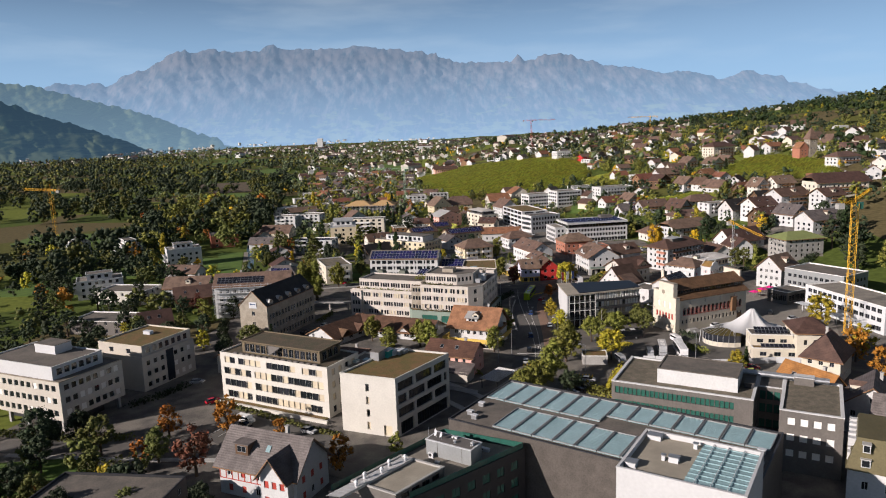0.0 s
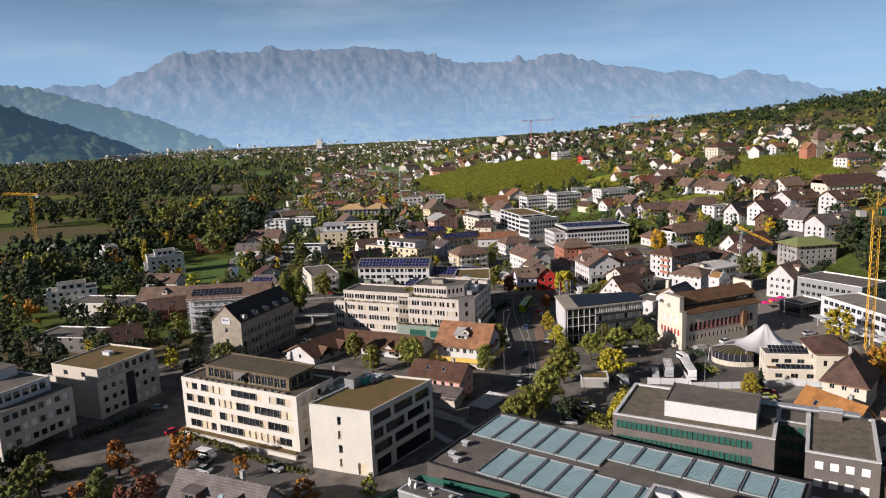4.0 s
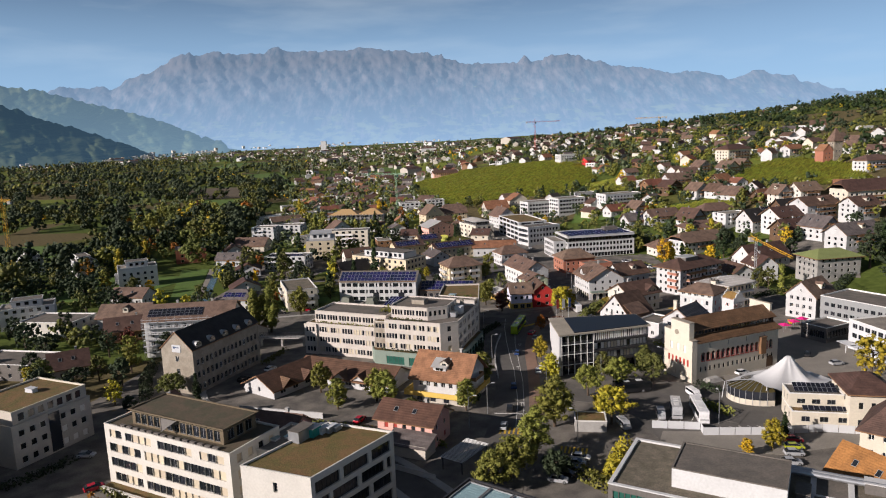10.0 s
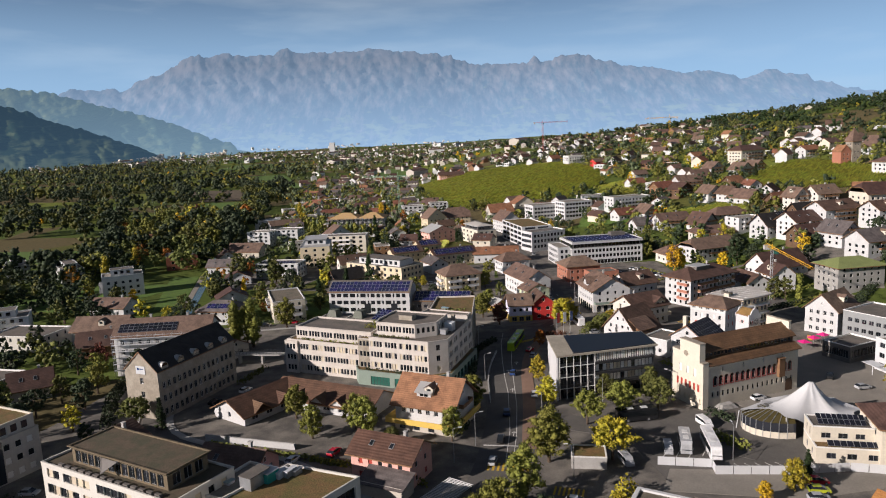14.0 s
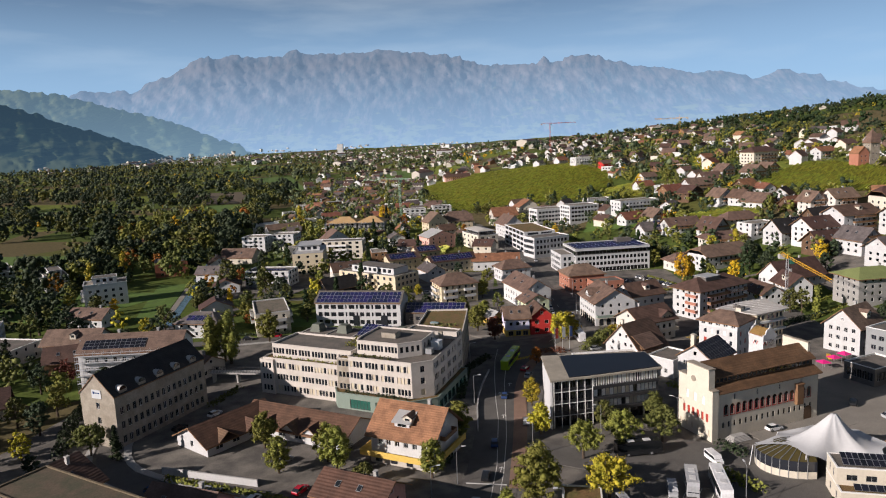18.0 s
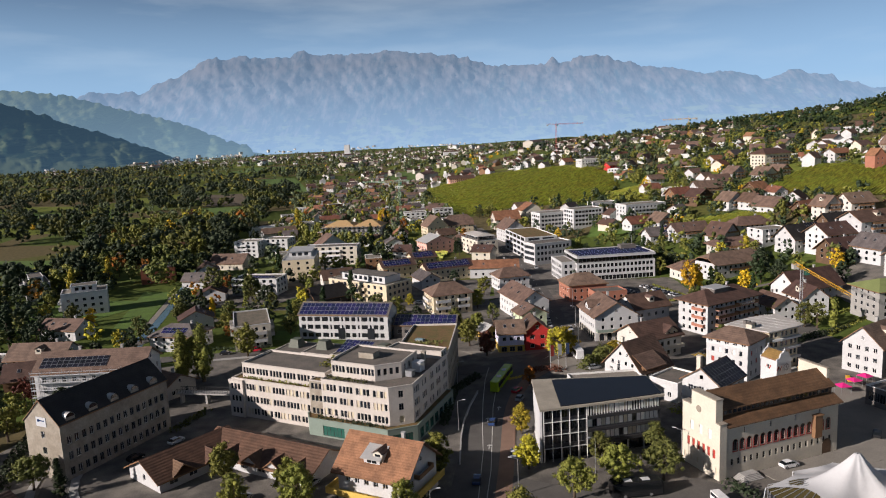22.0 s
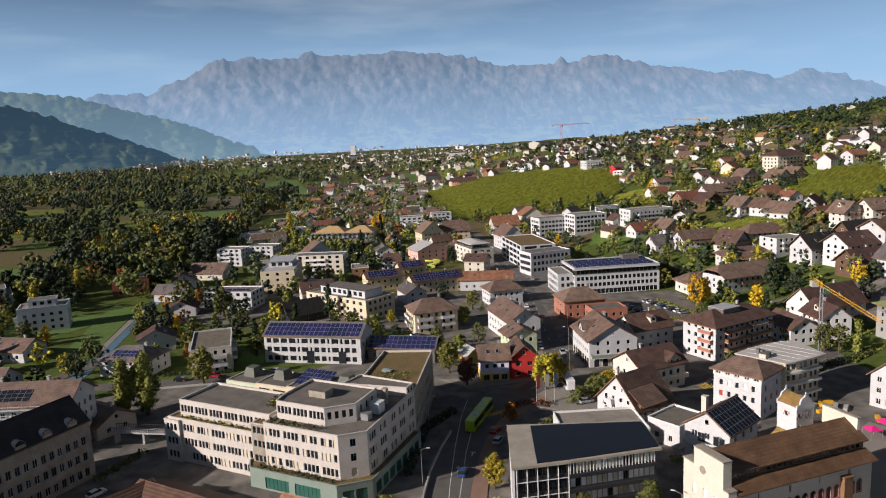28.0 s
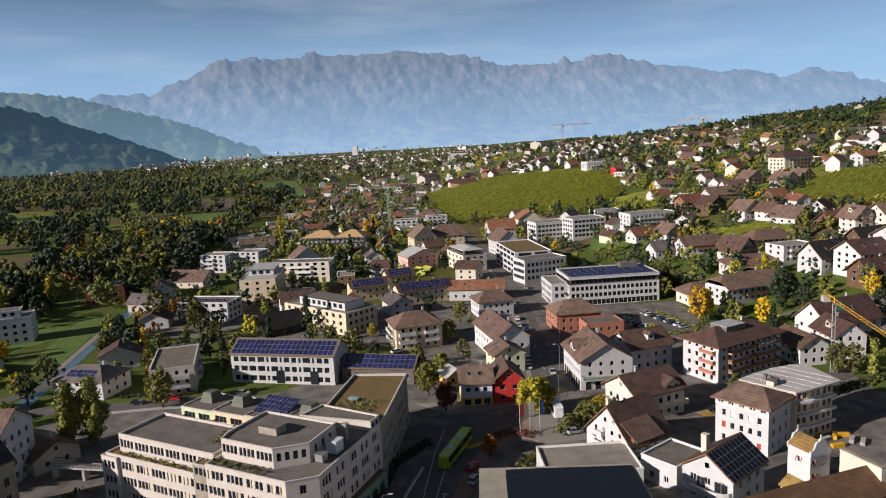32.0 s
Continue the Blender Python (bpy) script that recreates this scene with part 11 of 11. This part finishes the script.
LANE_LINES = [[(33.4, 306), (32.0, 294), (31.2, 276), (30.9, 258.7), (31.0, 246.5), (29.6, 221.5), (27.4, 205)], [(35.4, 290), (33.9, 272.6), (33.4, 258.5), (32.6, 237), (31.0, 219), (29.2, 206)]]
lane = []
for line_points in LANE_LINES:
    for (x0, y0), (x1, y1) in zip(line_points, line_points[1:]):
        d = math.hypot(x1 - x0, y1 - y0)
        lane.append(((x0 + x1) / 2, (y0 + y1) / 2, math.degrees(math.atan2(y1 - y0, x1 - x0)), d, 0.14))
for (x0, y0), (x1, y1) in zip(MAIN[7:15], MAIN[8:16]):
    d = math.hypot(x1 - x0, y1 - y0)
    n = max(2, int(d / 9))
    lane += [(x0 + (x1 - x0) * (k + 0.5) / n, y0 + (y1 - y0) * (k + 0.5) / n, math.degrees(math.atan2(y1 - y0, x1 - x0)), 3.0, 0.14) for k in range(n)]
lane += [(27, 213.5, -8, 8.5, 0.45)]
for x, y, a in ((32.4, 248.5, 86), (35.4, 271.8, 82), (32.3, 264.4, 86), (30.4, 219.6, 80), (29.4, 232, 84)):
    c, q = math.cos(math.radians(a)), math.sin(math.radians(a))
    lane += [(x, y, a, 2.2, 0.2), (x + c * 1.0 - q * 0.3, y + q * 1.0 + c * 0.3, a - 35, 0.9, 0.2), (x + c * 1.0 + q * 0.3, y + q * 1.0 - c * 0.3, a + 35, 0.9, 0.2)]
strips(lane, "road_marking", "roadpaint", "white lane lines on the main road")
zebra = [(23.6 + k * 1.05, 203.5 - k * 0.2, 80, 3.6, 0.5) for k in range(9)] + [(36 + k * 1.0, 293 + k * 0.55, 62, 3.2, 0.5) for k in range(8)] + [(59.3 + k * 0.95, 331.5, 90, 3.4, 0.5) for k in range(8)]
zebra += [(100 + k * 0.8, 311.5 + k * 0.5, 118, 4.0, 0.4) for k in range(9)] + [(36.5 + k * 0.9, 192.2 - k * 0.28, 74, 3.4, 0.4) for k in range(7)]
zebra += [(-40 + k * 3.0, 209 - k * 0.9, 70, 4.5, 0.12) for k in range(11)]
strips(zebra, "crossing_marking", "yellowpaint", "yellow crossing stripes and bay lines")
bays = [(62 + k * 3.4, 205 + k * 0.9, 60, 6.0, 0.14) for k in range(5)] + [(107.2 + k * 1.18, 415.5 - k * 2.62, 22, 4.8, 0.12) for k in range(10)] + [(-58 + k * 2.5, 162 - k * 1.3, 62, 4.6, 0.1) for k in range(12)] + [(77 + k * 2.2, 199.5, -60, 4.0, 0.12) for k in range(8)]
strips(bays, "bay_marking", "roadpaint", "white parking bay lines")


# ---- site fence, street lamps, cranes ----
def fence(points):
    root = thing("site_fence", points[0][0], points[0][1], 0, 0, "white sheeted building-site fence panels", "fence")
    o = Vector(points[0])
    for a, b in zip(points, points[1:]):
        a, b = Vector(a) - o, Vector(b) - o
        n = max(1, round((b - a).length / 3.4))
        for k in range(n):
            p, q = a.lerp(b, k / n), a.lerp(b, (k + 0.96) / n)
            g = Geo()
            d = (q - p).normalized()
            s = Vector((-d.y, d.x)) * 0.03
            g.quad((*(p - s), 0.1), (*(q - s), 0.1), (*(q - s), 2.0), (*(p - s), 2.0))
            g.quad((*(q + s), 0.1), (*(p + s), 0.1), (*(p + s), 2.0), (*(q + s), 2.0))
            g.quad((*(p - s), 2.0), (*(q - s), 2.0), (*(q + s), 2.0), (*(p + s), 2.0))
            g.tube((*p, -0.1), (*p, 2.1), 0.04, 0.04, 5, mat=1)
            add("fence_panel", g.mesh("fence_panel", [M["whitemetal"], M["steel"]]), root)


fence([(60, 202), (71, 200), (70.6, 197), (85, 196), (98, 196.5), (108, 194)])


def street_lamp(x, y, rot, h=8.0):
    root = thing("street_lamp", x, y, rot, 0, "grey street lamp with a single curved arm", "street lamp", "street lamps")
    g = Geo()
    g.tube((0, 0, -0.2), (0, 0, h), 0.1, 0.06, 6)
    g.tube((0, 0, h), (1.4, 0, h + 0.4), 0.05, 0.04, 5)
    add("pole", g.mesh("pole", M["steel"]), root)
    k = Geo()
    k.box(1.2, 2.0, -0.14, 0.14, h + 0.32, h + 0.46)
    add("lamp_head", k.mesh("lamp_head", M["whitemetal"]), root)


for x, y, rot in ((74, 238, 150), (76.5, 203, 90), (55, 235, 200), (21, 214, 10), (38, 226, 170), (25, 258, 0), (64, 322, 120), (41, 196, 180), (16, 206, 0), (24, 288, 0), (67, 350, 180), (70, 380, 180)):
    street_lamp(x, y, rot)


def lattice(g, a, b, w, step, r=0.09):
    a, b = Vector(a), Vector(b)
    d = (b - a).normalized()
    s = d.cross(Vector((0.3, 0.9, 0.2))).normalized() * w / 2
    t = d.cross(s).normalized() * w / 2
    corners = (s + t, s - t, -s - t, -s + t)
    for c in corners:
        g.tube(a + c, b + c, r, r, 4)
    n = int((b - a).length / step)
    for k in range(n):
        p, q = a.lerp(b, k / n), a.lerp(b, (k + 1) / n)
        for j in range(4):
            g.tube(p + corners[j], q + corners[(j + 1) % 4], r * 0.6, r * 0.6, 3)


def tower_crane(x, y, h, jib_to, tail, paint, w=1.9, label="tall yellow lattice tower crane", apex=5.0, z=None, mast=None):
    root = thing("tower_crane", x, y, 0, z, label, "crane")
    g = Geo()
    lattice(g, (0, 0, -0.3), (0, 0, h), w, w)
    add("mast", g.mesh("mast", M[mast or paint]), root)
    j = Geo()
    lattice(j, (0, 0, h + 0.8), (*jib_to, h + 0.8), 1.1 if w > 1 else 0.75, 1.6, 0.07 if w > 1 else 0.05)
    add("jib", j.mesh("jib", M[paint]), root)
    k = Geo()
    lattice(k, (0, 0, h + 0.8), (*tail, h + 0.8), 1.1, 1.6, 0.07)
    k.tube((0, 0, h), (0, 0, h + apex), 0.2, 0.1, 5)
    add("counter_jib", k.mesh("counter_jib", M[paint]), root)
    c = Geo()
    m = Vector((*tail, h)) * 0.9
    c.box(m.x - 1, m.x + 1, m.y - 1, m.y + 1, h - 1.2, h + 0.6)
    add("counterweight", c.mesh("counterweight", M["concrete"]), root)
    cab = Geo()
    cab.box(0.9, 2.3, -0.8, 0.8, h - 2.0, h + 0.2)
    add("cab", cab.mesh("cab", M["greenglass"]), root)


tower_crane(135.5, 224, 44, (26, 34), (-9, -6), "crane")
tower_crane(146, 341.5, 21, (-6, -44), (1.0, 8), "crane", 0.8, "small yellow fast-erecting building crane", 2.0, mast="steel")
tower_crane(-270, 478, 42, (-30, 20), (9, -6), "crane", 1.8)
tower_crane(307, 1014, 28, (-30, 10), (10, -4), "crane", 1.8, "distant yellow building crane on the hill")
tower_crane(150, 1130, 48, (40, 6), (-14, -2), "cranered", 1.8, "distant red building crane in the valley")


tower_crane(-36, 690, 38, (-34, 14), (9, -4), "cranegreen", 1.5, "pale green tower crane among the houses")


def garden_wall(x0, y0, x1, y1, h, label):
    root = thing("garden_wall", (x0 + x1) / 2, (y0 + y1) / 2, math.degrees(math.atan2(y1 - y0, x1 - x0)), label=label, category="wall")
    n = math.hypot(x1 - x0, y1 - y0)
    g = Geo()
    g.box(-n / 2, n / 2, -0.12, 0.12, -0.3, h)
    add("wall", g.mesh("wall", M["white"]), root)
    c = Geo()
    c.box(-n / 2 - 0.05, n / 2 + 0.05, -0.18, 0.18, h, h + 0.08)
    add("coping", c.mesh("coping", M["concrete"]), root)


garden_wall(-46, 222, -22, 215, 1.6, "white rendered wall along the parking lane")
for (WX0, WY0), (WX1, WY1) in zip(((31.0, 284), (28.9, 273.8), (27.5, 264.1), (26.9, 253.8)), ((28.9, 273.8), (27.5, 264.1), (26.9, 253.8), (26.9, 240))):
    garden_wall(WX0 - 1.2, WY0, WX1 - 1.2, WY1, 0.8, "low pale retaining wall along the main road")
garden_wall(-8, 190, 8, 180, 1.2, "pale rendered wall behind the pink house")


def footbridge():
    root = thing("footbridge", -48.3, 281.7, -7, 0, "grey footbridge with railings between hall and office", "bridge")
    g = Geo()
    g.box(-9, 9, -1.4, 1.4, 3.0, 3.4)
    add("deck", g.mesh("deck", M["concrete"]), root)
    for s in (-1.35, 1.35):
        r = Geo()
        r.box(-9, 9, s - 0.05, s + 0.05, 4.4, 4.5)
        for k in range(37):
            r.box(-9 + k * 0.5 - 0.03, -9 + k * 0.5 + 0.03, s - 0.03, s + 0.03, 3.4, 4.4)
        add("railing", r.mesh("railing", M["darkmetal"]), root)
    for x in (-8, 0, 8):
        p = Geo()
        p.box(x - 0.3, x + 0.3, -0.8, 0.8, -0.3, 3.0)
        add("pier", p.mesh("pier", M["concrete"]), root)


footbridge()


def flagpole(x, y, cloth):
    root = thing("flagpole", x, y, 20, 0, "tall white flagpole with a long banner", "flagpole", "flagpoles")
    g = Geo()
    g.tube((0, 0, -0.2), (0, 0, 8.5), 0.08, 0.05, 6)
    add("pole", g.mesh("pole", M["whitemetal"]), root)
    b = Geo()
    b.box(0.08, 1.2, -0.015, 0.015, 4.6, 8.2)
    add("banner", b.mesh("banner", M[cloth]), root)


for x, y, cloth in ((52.5, 301.5, "redshutter"), (55.0, 302.5, "white"), (57.5, 303.5, "car_blue")):
    flagpole(x, y, cloth)


def market_stalls():
    for k, (x, y, rot) in enumerate(((133, 281, 20), (137.5, 284, 30), (128, 277, 10))):
        root = thing("market_stall", x, y, rot, 0, "market stall under a magenta canvas roof", "stall", "market stalls")
        for px in (-1.4, 1.4):
            for py in (-1.4, 1.4):
                g = Geo()
                g.tube((px, py, -0.1), (px, py, 2.3), 0.04, 0.04, 5)
                add("post", g.mesh("post", M["steel"]), root)
        c = Geo()
        for a, b in (((-1.6, -1.6), (1.6, -1.6)), ((1.6, -1.6), (1.6, 1.6)), ((1.6, 1.6), (-1.6, 1.6)), ((-1.6, 1.6), (-1.6, -1.6))):
            c.quad((*a, 2.2), (*b, 2.2), (0, 0, 3.0))
            c.quad((*b, 2.19), (*a, 2.19), (0, 0, 2.95))
        add("canopy", c.mesh("canopy", M["magenta"]), root)


market_stalls()


def building_site():
    rng = random.Random(12)
    for k in range(9):
        x, y = 122 + rng.uniform(0, 14), 286 + rng.uniform(0, 14)
        root = thing("board_stack", x, y, rng.uniform(0, 90), 0, "stack of yellow shuttering boards on a building site", "boards", "building material")
        for j in range(4):
            g = Geo()
            g.box(-1.6, 1.6, -0.5, 0.5, 0.05 + j * 0.22, 0.22 + j * 0.22)
            add("board", g.mesh("board", M["crane"] if k % 3 else M["concrete"]), root)


building_site()
